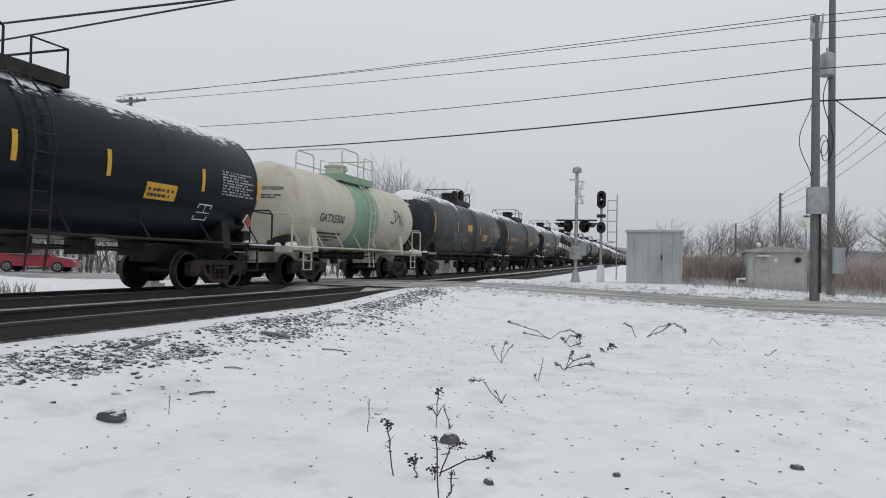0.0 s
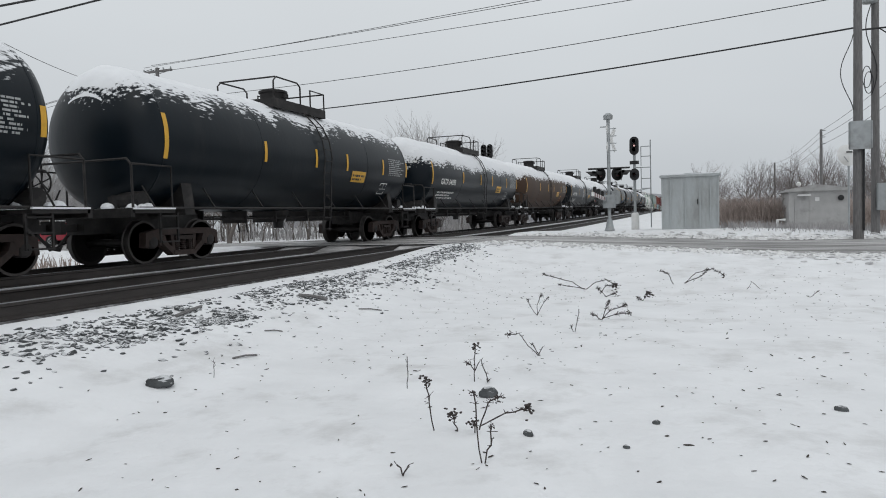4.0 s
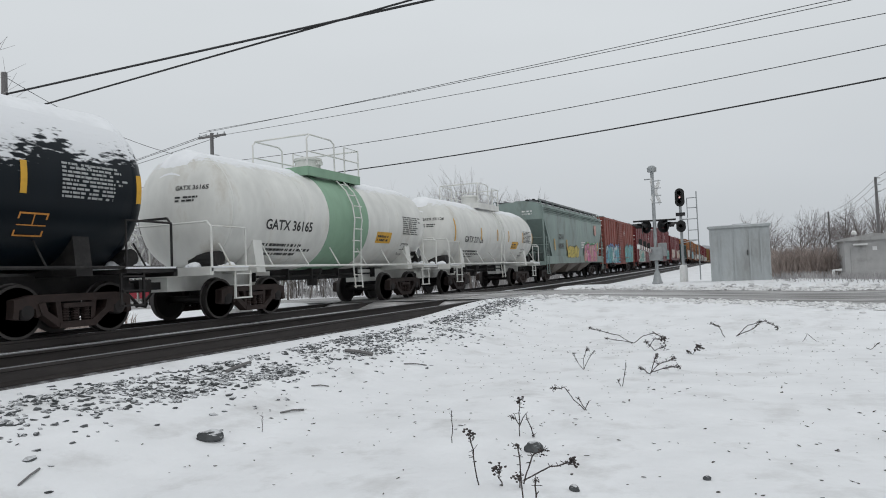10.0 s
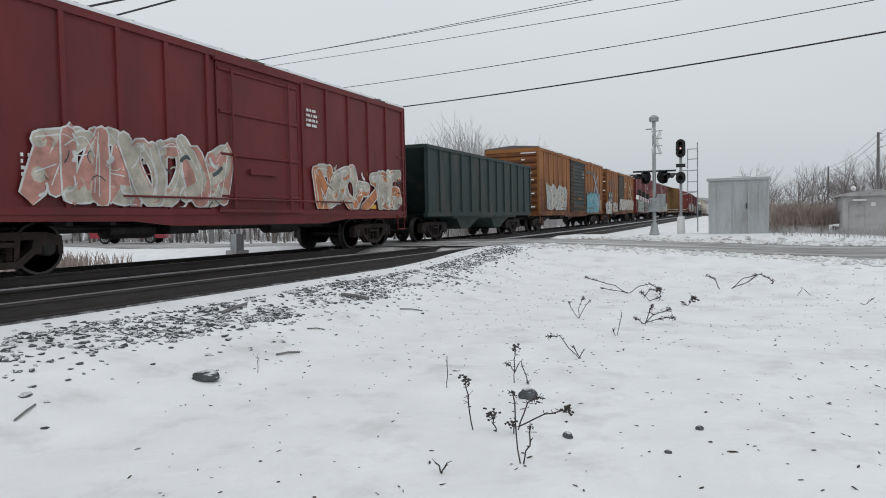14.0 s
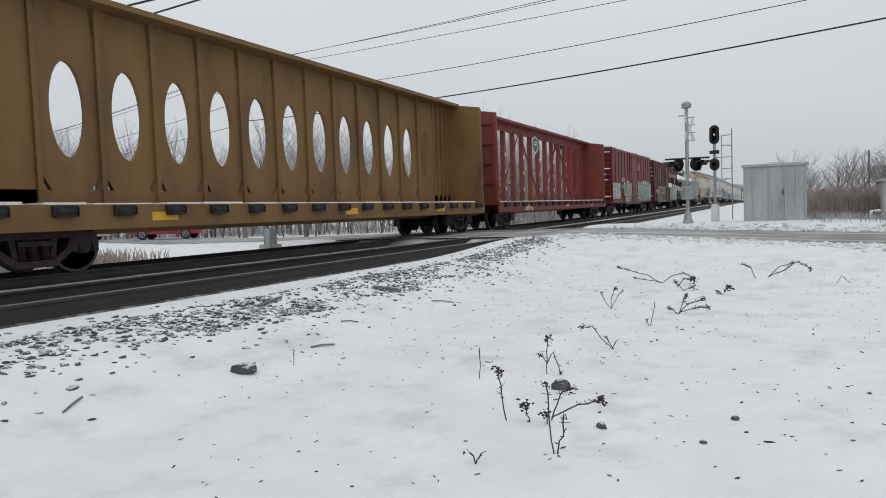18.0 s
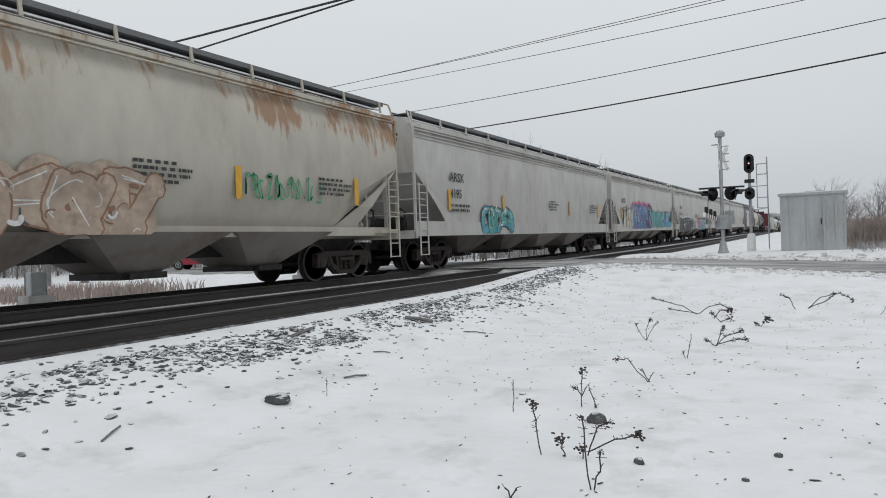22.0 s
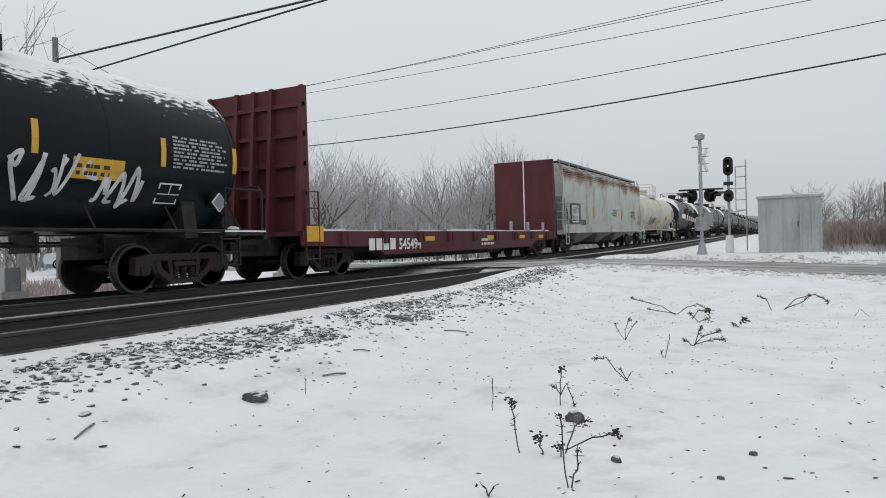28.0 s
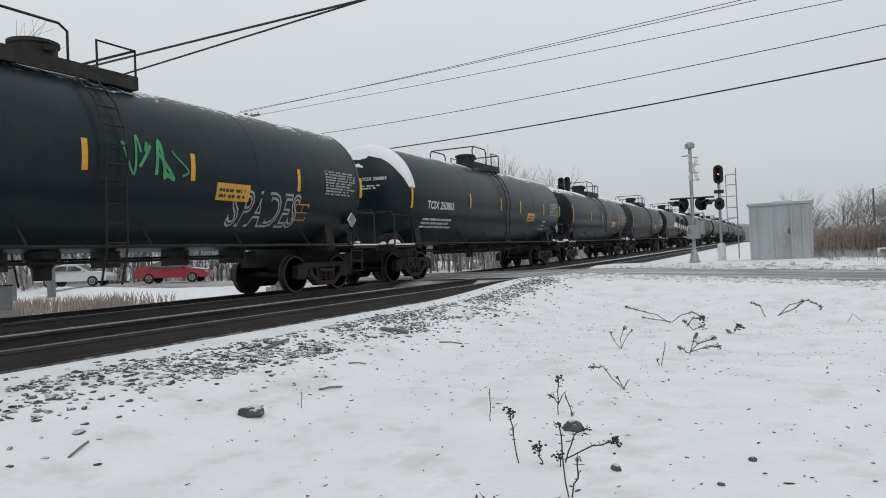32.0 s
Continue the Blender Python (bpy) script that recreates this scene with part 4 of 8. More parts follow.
def scatter_stone(rnd):
    """A place on the ballast shoulder beside the near rail, in drifts of uneven density."""
    while True:
        y = rnd.uniform(1.5, 19.0)
        r = rnd.uniform(0.3, 2.6)
        d = 0.55 + 0.6 * noise.noise((r * 0.9, y * 0.45, 3.0)) + 0.8 * noise.noise((r * 2.2, y * 1.6, 8.0))
        edge = 1.5 + 0.35 * noise.noise((y * 0.6, 0, 1)) if y < 13 else 1.2
        d *= 1.0 if 0.62 < r < edge + 0.1 else (0.06 if r < 0.62 else 0.22 * math.exp(-(r - edge) * 2.2))
        if rnd.random() < d:
            return -6.888 + r, y


rs = random.Random(901)
far = Geo()
count = 0
for k in range(3900):
    x, y = scatter_stone(rs)
    size = rs.uniform(0.045, 0.098) * (0.7 if rs.random() < 0.5 else 1.0)
    m4 = pose(x, y, ground_z(x, y) - size * 0.06, rs.uniform(-25, 25), rs.uniform(-25, 25), rs.uniform(0, 360)) @ Matrix.Diagonal((size * rs.uniform(1.0, 1.7), size, size * 0.8, 1))
    me = STONES[k % 7]
    if 3.2 < y < 8.5 and count < 300:
        ob = part("ballast_stone", me, None, near_bed)
        ob.matrix_basis = m4
        count += 1
    else:
        far.add([m4 @ v.co for v in me.vertices], [tuple(p_.vertices) for p_ in me.polygons])
tagged(part("ballast_stones", far, BALLAST, None), "dark ballast stones showing through the snow", "ballast", kind="stuff")

# small stones, leaves and clods lying on the snow field
SPECK = mat("dead_leaf", (0.05, 0.042, 0.036), 0.9, vary=0.4, scale=30)
g = Geo()
for k in range(1500):
    while True:
        x, y = rs.uniform(-5.6, 7.5), 1.8 + 14.3 * rs.random() ** 1.15
        if -1.15 * y < x < 0.6 * y and rs.random() < 0.6 + 0.7 * noise.noise((x * 0.6, y * 0.6, 5)):
            break
    size = rs.uniform(0.009, 0.022) * (1.5 if rs.random() < 0.12 else 1.0)
    m4 = pose(x, y, ground_z(x, y) + 0.004, rs.uniform(-30, 30), rs.uniform(-20, 20), rs.uniform(0, 360)) @ Matrix.Diagonal((size * rs.uniform(1.2, 3.2), size * rs.uniform(0.5, 0.9), size * 0.5, 1))
    me = STONES[k % 7]
    g.add([m4 @ v.co for v in me.vertices], [tuple(p_.vertices) for p_ in me.polygons])
tagged(part("leaf_litter", g, SPECK, None), "small dark leaves and clods on the snow", "leaf litter", kind="stuff")


def rock(x, y, size, turn, seed, label, snow=False):
    r = thing("rock", label, "rock", pose(x, y, ground_z(x, y), 0, 0, turn))
    rnd = random.Random(seed)
    bm = bmesh.new()
    bmesh.ops.create_icosphere(bm, subdivisions=3, radius=0.5)
    for v in bm.verts:
        v.co *= 1 + 0.22 * noise.noise(v.co * 3 + Vector((seed, 0, 0))) + 0.1 * noise.noise(v.co * 8)
        v.co = Vector((v.co.x * size[0], v.co.y * size[1], v.co.z * size[2] + size[2] * 0.25))
    me = bpy.data.meshes.new("stone")
    bm.to_mesh(me)
    bm.free()
    me.materials.append(BALLAST)
    part("stone", me, None, r)
    if snow:
        g_ = Geo().lathe([(size[2] * 0.55, size[0] * 0.40), (size[2] * 0.72, size[0] * 0.30), (size[2] * 0.76, 0.01)], 14, "z")
        part("snow_dusting", g_, SNOW_CAP, r, "thin dusting of snow")
    return r


rock(-4.30, 4.62, (0.25, 0.17, 0.11), 25, 3, "flat dark stone lying in the snow")
rock(-1.557, 5.2, (0.14, 0.11, 0.11), 10, 5, "lump of dark stone beside the weeds")
rock(0.94, 5.42, (0.09, 0.06, 0.05), -20, 7, "small dark stone in the snow")
rock(-1.014, 4.25, (0.085, 0.055, 0.05), -50, 9, "small angular stone in the snow")
rock(-0.258, 4.71, (0.05, 0.04, 0.04), 0, 11, "small dark clod on the snow")
rock(-0.40, 4.15, (0.04, 0.035, 0.03), 0, 13, "small dark clod on the snow")


def stick(a, b, r, label="broken weathered stick on the ballast"):
    za, zb = ground_z(*a) + r, ground_z(*b) + r
    return tagged(part("stick", Geo().tube([(a[0], a[1], za), ((a[0] + b[0]) / 2, (a[1] + b[1]) / 2 + 0.01, (za + zb) / 2 + 0.01), (b[0], b[1], zb)], r, 6), WOOD_POLE, None), label, "stick")


stick((-5.60, 8.90), (-5.15, 8.95), 0.028)
stick((-5.86, 6.60), (-5.95, 7.15), 0.022)
stick((-4.60, 8.90), (-4.38, 9.20), 0.009, "thin dry twig on the snow")
stick((-4.34, 5.66), (-4.27, 5.96), 0.010, "thin dry twig on the snow")
stick((-4.77, 6.82), (-4.63, 6.98), 0.008, "thin dry twig on the snow")
stick((-4.57, 3.09), (-4.72, 3.35), 0.008, "thin dry twig on the snow")


def weed(x, y, stems, label, r=0.006):
    """A dead weed: bent stems, each with small side twigs and a clotted seed head."""
    w_ = thing("weed", label, "weed", pose(x, y, ground_z(x, y)), group="dead weeds in the snow")
    rnd = random.Random(int(x * 1000) ^ int(y * 777))
    for pts, head in stems:
        head *= 1.05 if r > 0.0065 else 1.15
        pts = [Vector(p_) for p_ in pts]
        fine_ = [pts[0]]
        for a, b in zip(pts, pts[1:]):
            for t_ in (0.33, 0.66, 1.0):
                fine_.append(a.lerp(b, t_) + Vector((rnd.uniform(-1, 1), rnd.uniform(-1, 1), rnd.uniform(-1, 1))) * 0.008)
        r_ = r * 0.75
        g_ = Geo().tube(fine_, r_, 5)
        st = part("stem", g_, WEED, w_)
        g_ = Geo()
        for i in range(len(fine_) // 2, len(fine_)):
            for _ in range((9 if r > 0.0065 else 3) if head > 0 else 1):
                o_ = Vector((rnd.uniform(-1, 1), rnd.uniform(-1, 1), rnd.uniform(-0.3, 1))).normalized() * rnd.uniform(0.015, 0.05) * (1 + 40 * (r - 0.006))
                g_.tube([fine_[i], fine_[i] + o_], r_ * 0.5, 3)
        fine(part("side_twig", g_, WEED, st))
        if head > 0:
            g_ = Geo()
            for _ in range(24):
                c_ = fine_[-1] + Vector((rnd.gauss(0, 1), rnd.gauss(0, 1), rnd.gauss(0, 1))) * head * 0.36
                me = STONES[rnd.randrange(7)]
                s_ = head * rnd.uniform(0.26, 0.5)
                g_.add([c_ + v.co * s_ for v in me.vertices], [tuple(p_.vertices) for p_ in me.polygons])
            fine(part("seed_head", g_, WEED, st))
    return w_


L_UP = "upright dead weed with a dark seed head"
weed(-1.792, 5.575, [([(0, 0, 0), (0.01, 0, 0.2), (0.02, 0, 0.30)], 0.05), ([(0, 0, 0.08), (0.06, 0, 0.2), (0.12, 0, 0.02)], 0.02), ([(0, 0, 0.1), (-0.05, 0, 0.16)], 0.025)], "dead weed with a dense drooping head")
weed(-1.626, 4.173, [([(0, 0, 0), (-0.02, 0, 0.18), (-0.045, 0.0, 0.33)], 0.045)], L_UP)
weed(-2.27, 5.231, [([(0, 0, 0), (0.01, 0, 0.14), (0.015, 0, 0.26)], 0.0)], "single thin dead stalk in the snow", 0.005)
weed(-1.155, 3.697, [([(0, 0, 0), (-0.04, 0.05, 0.22), (-0.06, 0.08, 0.38)], 0.025), ([(-0.02, 0.03, 0.18), (0.03, 0.06, 0.33), (0.08, 0.1, 0.36)], 0.03), ([(-0.02, 0.03, 0.2), (0.12, 0.1, 0.27), (0.24, 0.15, 0.29)], 0.045), ([(0.02, 0, 0), (0.04, 0.03, 0.1), (0.05, 0.04, 0.2)], 0.02)], "branching dead weed with clotted seed heads")
weed(-1.471, 4.187, [([(0, 0, 0), (-0.02, 0, 0.06), (-0.03, 0, 0.11)], 0.05), ([(0.12, 0, 0), (0.12, 0, 0.07)], 0.04)], "low dead weed with dark heads")
weed(-1.496, 6.761, [([(0, 0, 0), (-0.1, 0, 0.1), (-0.2, 0, 0.22), (-0.3, 0, 0.2)], 0.035), ([(0, 0, 0), (0.05, 0, 0.1)], 0.0), ([(0.02, 0, 0), (-0.06, 0, 0.12)], 0.02)], "bent dead weed with frosted twigs")
weed(-1.521, 3.421, [([(0, 0, 0), (-0.03, 0, 0.06)], 0.0), ([(0, 0, 0), (0.03, 0, 0.07)], 0.0)], "tiny forked dead sprig")
weed(-2.148, 9.711, [([(0, 0, 0), (0.0, 0, 0.15), (0.06, 0, 0.3)], 0.04), ([(0, 0, 0), (-0.1, 0, 0.12), (-0.14, 0, 0.22)], 0.03), ([(0, 0, 0), (0.1, 0, 0.2), (0.16, 0, 0.26)], 0.02)], "small bushy dead weed")
weed(-2.291, 13.275, [([(0.3, 0, 0), (0.05, 0, 0.15), (-0.3, 0, 0.24), (-0.5, 0, 0.3)], 0.05), ([(0.3, 0, 0), (0.5, 0, 0.15), (0.7, 0, 0.2), (0.85, 0, 0.1)], 0.06), ([(0.3, 0, 0.02), (-0.2, 0, 0.1)], 0.04)], "fallen arching dead weed", 0.010)
weed(-1.491, 12.357, [([(-0.1, 0, 0.05), (0.0, 0, 0.2), (0.15, 0, 0.18)], 0.09), ([(0, 0, 0), (-0.12, 0, 0.15)], 0.06), ([(0, 0, 0), (0.15, 0, 0.06)], 0.05)], "clotted dead weed head in the snow", 0.009)
weed(-1.395, 8.395, [([(0, 0, 0), (0.02, 0, 0.12), (0.06, 0, 0.28)], 0.0), ([(-0.02, 0, 0), (-0.05, 0, 0.08)], 0.02)], "short broken dead stalk")
weed(-1.20, 9.45, [([(0, 0, 0), (0.1, 0, 0.12), (0.3, 0, 0.2)], 0.05), ([(0, 0, 0), (-0.12, 0, 0.06)], 0.04), ([(0, 0, 0.02), (0.2, 0, 0.08), (0.35, 0, 0.1)], 0.05), ([(0, 0, 0), (0.05, 0, 0.16), (0.1, 0, 0.26)], 0.03)], "bushy dead weed lying over", 0.008)
weed(-0.825, 11.707, [([(0, 0, 0), (0.05, 0, 0.08), (0.12, 0, 0.14)], 0.09), ([(0, 0, 0), (-0.06, 0, 0.05)], 0.05)], "low dark tuft of dead weed")
weed(-0.398, 13.904, [([(0, 0, 0), (-0.1, 0, 0.2), (-0.22, 0, 0.26)], 0.02), ([(0.2, 0, 0.02), (0.4, 0, 0.22), (0.7, 0, 0.3), (0.9, 0, 0.18)], 0.06), ([(0.2, 0, 0.02), (0.5, 0, 0.16), (0.62, 0, 0.28)], 0.04)], "arching dead weed bowed by frost", 0.010)
weed(0.944, 13.363, [([(-0.08, 0, 0), (0.0, 0, 0.13), (0.14, 0, 0.0)], 0.0)], "thin bent stalk like an arch")
weed(1.744, 12.438, [([(0, 0, 0), (0.05, 0, 0.05), (0.1, 0, 0.1)], 0.02), ([(0, 0, 0), (-0.06, 0, 0.03)], 0.0)], "small frosted sprig in the snow")
weed(-4.102, 5.073, [([(0, 0, 0), (0.0, 0, 0.1), (0.01, 0, 0.16)], 0.0)], "single thin dead stalk", 0.004)

# slush thrown up along both edges of the road
g = Geo()
for k in range(5400):
    x = rs.uniform(-6.2, 14)
    e0, e1 = road_span(x)
    if rs.random() < 0.5:
        y = e0 + rs.gauss(-0.55, 0.4) * (1.0 if x < 2 else 1.3)
    else:
        y = e1 + abs(rs.gauss(0.1, 0.35))
    size = (0.04 + 0.18 * rs.random() ** 2) * (0.8 if y < 20.5 else 1.2)
    m4 = pose(x, y, max(ground_z(x, y), road_z(x, y) if e0 < y < e1 else -9) + size * 0.06, rs.uniform(-20, 20), rs.uniform(-20, 20), rs.uniform(0, 360)) @ Matrix.Diagonal((size * 1.4, size, size * 0.5, 1))
    me = STONES[k % 7]
    g.add([m4 @ v.co for v in me.vertices], [tuple(p_.vertices) for p_ in me.polygons])
tagged(part("slush_clods", g, SLUSH, None), "grey clods of slush along the road's edges", "slush", kind="stuff")

# ---- the freight train ----
def wheel_mesh():
    g = Geo()
    g.lathe([(0.085, 0.095), (0.085, 0.12), (0.055, 0.14), (0.045, 0.33), (0.07, 0.37), (0.07, 0.405)], 28, "x", (0, 0.457), 0)
    g.lathe([(0.07, 0.405), (0.07, 0.452), (-0.05, 0.460), (-0.06, 0.485), (-0.078, 0.484), (-0.078, 0.405)], 28, "x", (0, 0.457), 1)
    g.lathe([(-0.078, 0.405), (-0.06, 0.35), (-0.045, 0.14), (-0.09, 0.11)], 28, "x", (0, 0.457), 0)
    return shaded(mesh_of("wheel", g, [WHEEL_STEEL, TREAD]))


def sideframe_mesh():
    g = Geo()
    x0, x1 = -0.09, 0.09
    g.prism([(-1.12, 0.52), (-1.12, 0.66), (-0.80, 0.73), (0.80, 0.73), (1.12, 0.66), (1.12, 0.52), (0.75, 0.60), (-0.75, 0.60)], "x", x0, x1)
    for s in (-1, 1):
        e = lambda pts: [(s * a, b) for a, b in pts]
        g.prism(e([(1.12, 0.52), (1.14, 0.36), (1.05, 0.34), (1.03, 0.50), (0.76, 0.50), (0.74, 0.36), (0.66, 0.38), (0.68, 0.61), (1.10, 0.62)]), "x", x0, x1)
        g.prism(e([(0.72, 0.58), (0.66, 0.40), (0.36, 0.17), (0.24, 0.17), (0.30, 0.27), (0.55, 0.45), (0.60, 0.60)]), "x", x0 - 0.01, x1 + 0.02)
        g.prism(e([(0.40, 0.62), (0.30, 0.62), (0.27, 0.25), (0.35, 0.25)]), "x", x0 + 0.01, x1 - 0.01)
    g.prism([(-0.36, 0.15), (0.36, 0.15), (0.33, 0.26), (-0.33, 0.26)], "x", x0, x1 + 0.03)
    return mesh_of("sideframe", g, TRUCK_RUST)


def springs_mesh():
    g = Geo()
    for y in (-0.2, 0.0, 0.2):
        g.lathe([(0.26, 0.06)] + [(0.27 + k * 0.0225, 0.085 if k % 2 else 0.062) for k in range(10)] + [(0.50, 0.06)], 8, "z", (0.03, y))
    g.box(-0.1, 0.12, -0.28, 0.28, 0.49, 0.57)
    return mesh_of("spring_nest", g, TRUCK_RUST)


def axle_mesh():
    g = Geo()
    g.cyl((-0.8, 0, 0.457), (0.8, 0, 0.457), 0.085, 12)
    for s in (-1, 1):
        g.lathe([(s * 0.86, 0.11), (s * 0.88, 0.14), (s * 1.05, 0.14), (s * 1.09, 0.11), (s * 1.10, 0.04)], 14, "x", (0, 0.457))
    return shaded(mesh_of("axle", g, WHEEL_STEEL))


def bolster_mesh():
    g = Geo()
    g.prism([(-0.95, 0.50), (0.95, 0.50), (0.95, 0.66), (0.45, 0.74), (-0.45, 0.74), (-0.95, 0.66)], "y", -0.18, 0.18)
    g.cyl((0, 0, 0.70), (0, 0, 0.80), 0.2, 12)
    for s in (-1, 1):
        g.box(-0.75, 0.75, s * 0.42 - 0.05, s * 0.42 + 0.05, 0.33, 0.45)
        g.box(-0.62, -0.5, min(s * 0.4, s * 0.45), max(s * 0.4, s * 0.45), 0.3, 0.6)
    return mesh_of("truck", g, STEEL_DARK)


WHEEL, SIDEFRAME, SPRINGS, AXLE, BOLSTER = wheel_mesh(), sideframe_mesh(), springs_mesh(), axle_mesh(), bolster_mesh()


def coupler_mesh():
    g = Geo()
    g.box(-0.07, 0.07, 0.0, 0.75, 0.72, 0.88, c=0.02)
    g.prism([(-0.12, 0.75), (0.16, 0.75), (0.18, 0.92), (0.06, 0.98), (0.04, 0.87), (-0.10, 0.98), (-0.15, 0.9)], "z", 0.68, 0.94)
    g.tube([(0.3, 0.3, 0.7), (0.3, 0.6, 0.42), (0.22, 0.85, 0.38), (0.1, 1.0, 0.45)], 0.03)
    return mesh_of("coupler", g, STEEL_DARK)


COUPLER = coupler_mesh()


def running_gear(car, L, inset=2.35):
    """Two trucks with wheels and two couplers under a car of length L over the couplers."""
    for s in (-1, 1):
        t = part("truck", BOLSTER, None, car, at=pose(0, s * (L / 2 - inset), 0))
        for y in (-0.889, 0.889):
            part("axle", AXLE, None, t, at=pose(0, y, 0))
            part("wheel", WHEEL, None, t, at=pose(0.755, y, 0))
            part("wheel", WHEEL, None, t, at=pose(-0.755, y, 0, 0, 0, 180))
        part("sideframe", SIDEFRAME, None, t, at=pose(1.0, 0, 0))
        part("sideframe", SIDEFRAME, None, t, at=pose(-1.0, 0, 0, 0, 0, 180))
        part("spring_nest", SPRINGS, None, t, at=pose(1.0, 0, 0))
        part("spring_nest", SPRINGS, None, t, at=pose(-1.0, 0, 0, 0, 0, 180))
        part("coupler", COUPLER, None, car, at=pose(0, s * (L / 2 - 0.93), 0, 0, 0, 0 if s > 0 else 180))


def flat_marks(car, name, s, size, y, z, x, m, label="", tracking=1.0):
    vs, fs = letters(s, size)
    return part(name, Geo().add([(x, y + a * tracking, z + b) for a, b, _ in vs], fs), m, car, label)


def wrap(vs, y, z, R, zc, lift):
    """Lays flat points (along, up) on a tank's side, their origin at y and the height z."""
    a0 = math.asin(max(-1, min(1, (z - zc) / R)))
    out = []
    for a, b in vs:
        t = a0 + b / R
        out.append(((R + lift) * math.cos(t), y + a, zc + (R + lift) * math.sin(t)))
    return out


def tank_marks(car, s, size, y, z, R, zc, m, label=""):
    vs, fs = letters(s, size)
    return part("lettering", Geo().add(wrap([(a, b) for a, b, _ in vs], y, z, R, zc, 0.006), fs), m, car, label)


def patch(y0, y1, z0, h, R, zc, lift=0.008, n=6):
    """A thin curved plate on a tank's side."""
    vs = wrap([(a, h * k / n) for k in range(n + 1) for a in (0, y1 - y0)], y0, z0, R, zc, lift)
    return Geo().add(vs, [(2 * k, 2 * k + 1, 2 * k + 3, 2 * k + 2) for k in range(n)])


def bars(rows, w, h, rnd, fill=0.8):
    """Unreadable lines of small writing, as flat strips (along, up)."""
    vs, fs = [], []
    for r in range(rows):
        a = 0
        z = h * (rows - 1 - r) / rows
        end = w * rnd.uniform(0.7, 1.0)
        while a < end:
            b = min(end, a + rnd.uniform(0.03, 0.14))
            k = len(vs)
            vs += [(a, z), (b, z), (b, z + h / rows * 0.55), (a, z + h / rows * 0.55)]
            fs.append((k, k + 1, k + 2, k + 3))
            a = b + rnd.choice((0.018, 0.018, 0.07))
    return vs, fs


def ribbon(pts, w):
    """A sprayed line of width w through flat points."""
    vs, fs = [], []
    for i, (a, b) in enumerate(pts):
        p, q = pts[max(0, i - 1)], pts[min(len(pts) - 1, i + 1)]
        d = math.hypot(q[0] - p[0], q[1] - p[1]) or 1
        nx, nz = -(q[1] - p[1]) / d * w / 2, (q[0] - p[0]) / d * w / 2
        vs += [(a + nx, b + nz), (a - nx, b - nz)]
        if i:
            k = 2 * i
            fs.append((k - 2, k - 1, k + 1, k))
    return vs, fs


def scrawl(w, h, n, rnd, thick=0.05):
    """Looping sprayed strokes in a field w by h."""
    V, F = [], []
    for i in range(n):
        x0 = w * (i + 0.1) / n
        ww = w / n * 1.25
        ctl = [(x0 + rnd.uniform(0, ww), rnd.choice((rnd.uniform(0, 0.3), rnd.uniform(0.6, 1.0))) * h) for _ in range(rnd.randint(4, 6))]
        pts = []
        for j in range(len(ctl) - 1):
            p0, p1, p2, p3 = ctl[max(0, j - 1)], ctl[j], ctl[j + 1], ctl[min(len(ctl) - 1, j + 2)]
            for k in range(7):
                t = k / 7
                pts.append(tuple(0.5 * (2 * p1[c] + (p2[c] - p0[c]) * t + (2 * p0[c] - 5 * p1[c] + 4 * p2[c] - p3[c]) * t * t + (3 * p1[c] - p0[c] - 3 * p2[c] + p3[c]) * t ** 3) for c in (0, 1)))
        vs, fs = ribbon(pts, thick * rnd.uniform(0.8, 1.3))
        k = len(V)
        V += vs
        F += [tuple(q + k for q in f) for f in fs]
    return V, F




STROKES = [[[(0.1, 0), (0.2, 0.95)], [(0.15, 0.9), (0.85, 0.8), (0.75, 0.5), (0.2, 0.5)], [(0.45, 0.5), (0.95, 0.0)]], [[(0.05, 0.9), (0.95, 1.0)], [(0.5, 0.95), (0.4, 0.0)]],
           [[(0.9, 0.85), (0.4, 1.0), (0.1, 0.55), (0.3, 0.05), (0.9, 0.1)]], [[(0.1, 0.0), (0.45, 1.0), (0.9, 0.0)], [(0.25, 0.4), (0.75, 0.4)]],
           [[(0.1, 1.0), (0.15, 0.0)], [(0.9, 1.0), (0.2, 0.5), (0.95, 0.0)]], [[(0.9, 0.95), (0.15, 0.9), (0.2, 0.05), (0.95, 0.1)], [(0.2, 0.5), (0.8, 0.55)]],
           [[(0.85, 0.9), (0.3, 1.0), (0.2, 0.6), (0.8, 0.45), (0.75, 0.05), (0.1, 0.1)]], [[(0.1, 0.95), (0.2, 0.1), (0.7, 0.0), (0.9, 0.95)]],
           [[(0.1, 0.0), (0.15, 1.0), (0.8, 0.0), (0.9, 1.0)]], [[(0.3, 0.05), (0.1, 0.5), (0.4, 0.95), (0.8, 0.6), (0.6, 0.05), (0.3, 0.1)]]]


def curve(pts, sub=4):
    """A smooth line through flat points."""
    out = []
    for j in range(len(pts) - 1):
        p0, p1, p2, p3 = pts[max(0, j - 1)], pts[j], pts[j + 1], pts[min(len(pts) - 1, j + 2)]
        for k in range(sub):
            t = k / sub
            out.append(tuple(0.5 * (2 * p1[c] + (p2[c] - p0[c]) * t + (2 * p0[c] - 5 * p1[c] + 4 * p2[c] - p3[c]) * t * t + (3 * p1[c] - p0[c] - 3 * p2[c] + p3[c]) * t ** 3) for c in (0, 1)))
    return out + [pts[-1]]


def spot(p, r, n=10, ph=0.0):
    return [(p[0] + r * math.cos(2 * math.pi * k / n + ph), p[1] + r * math.sin(2 * math.pi * k / n + ph)) for k in range(n)], [tuple(range(n))]


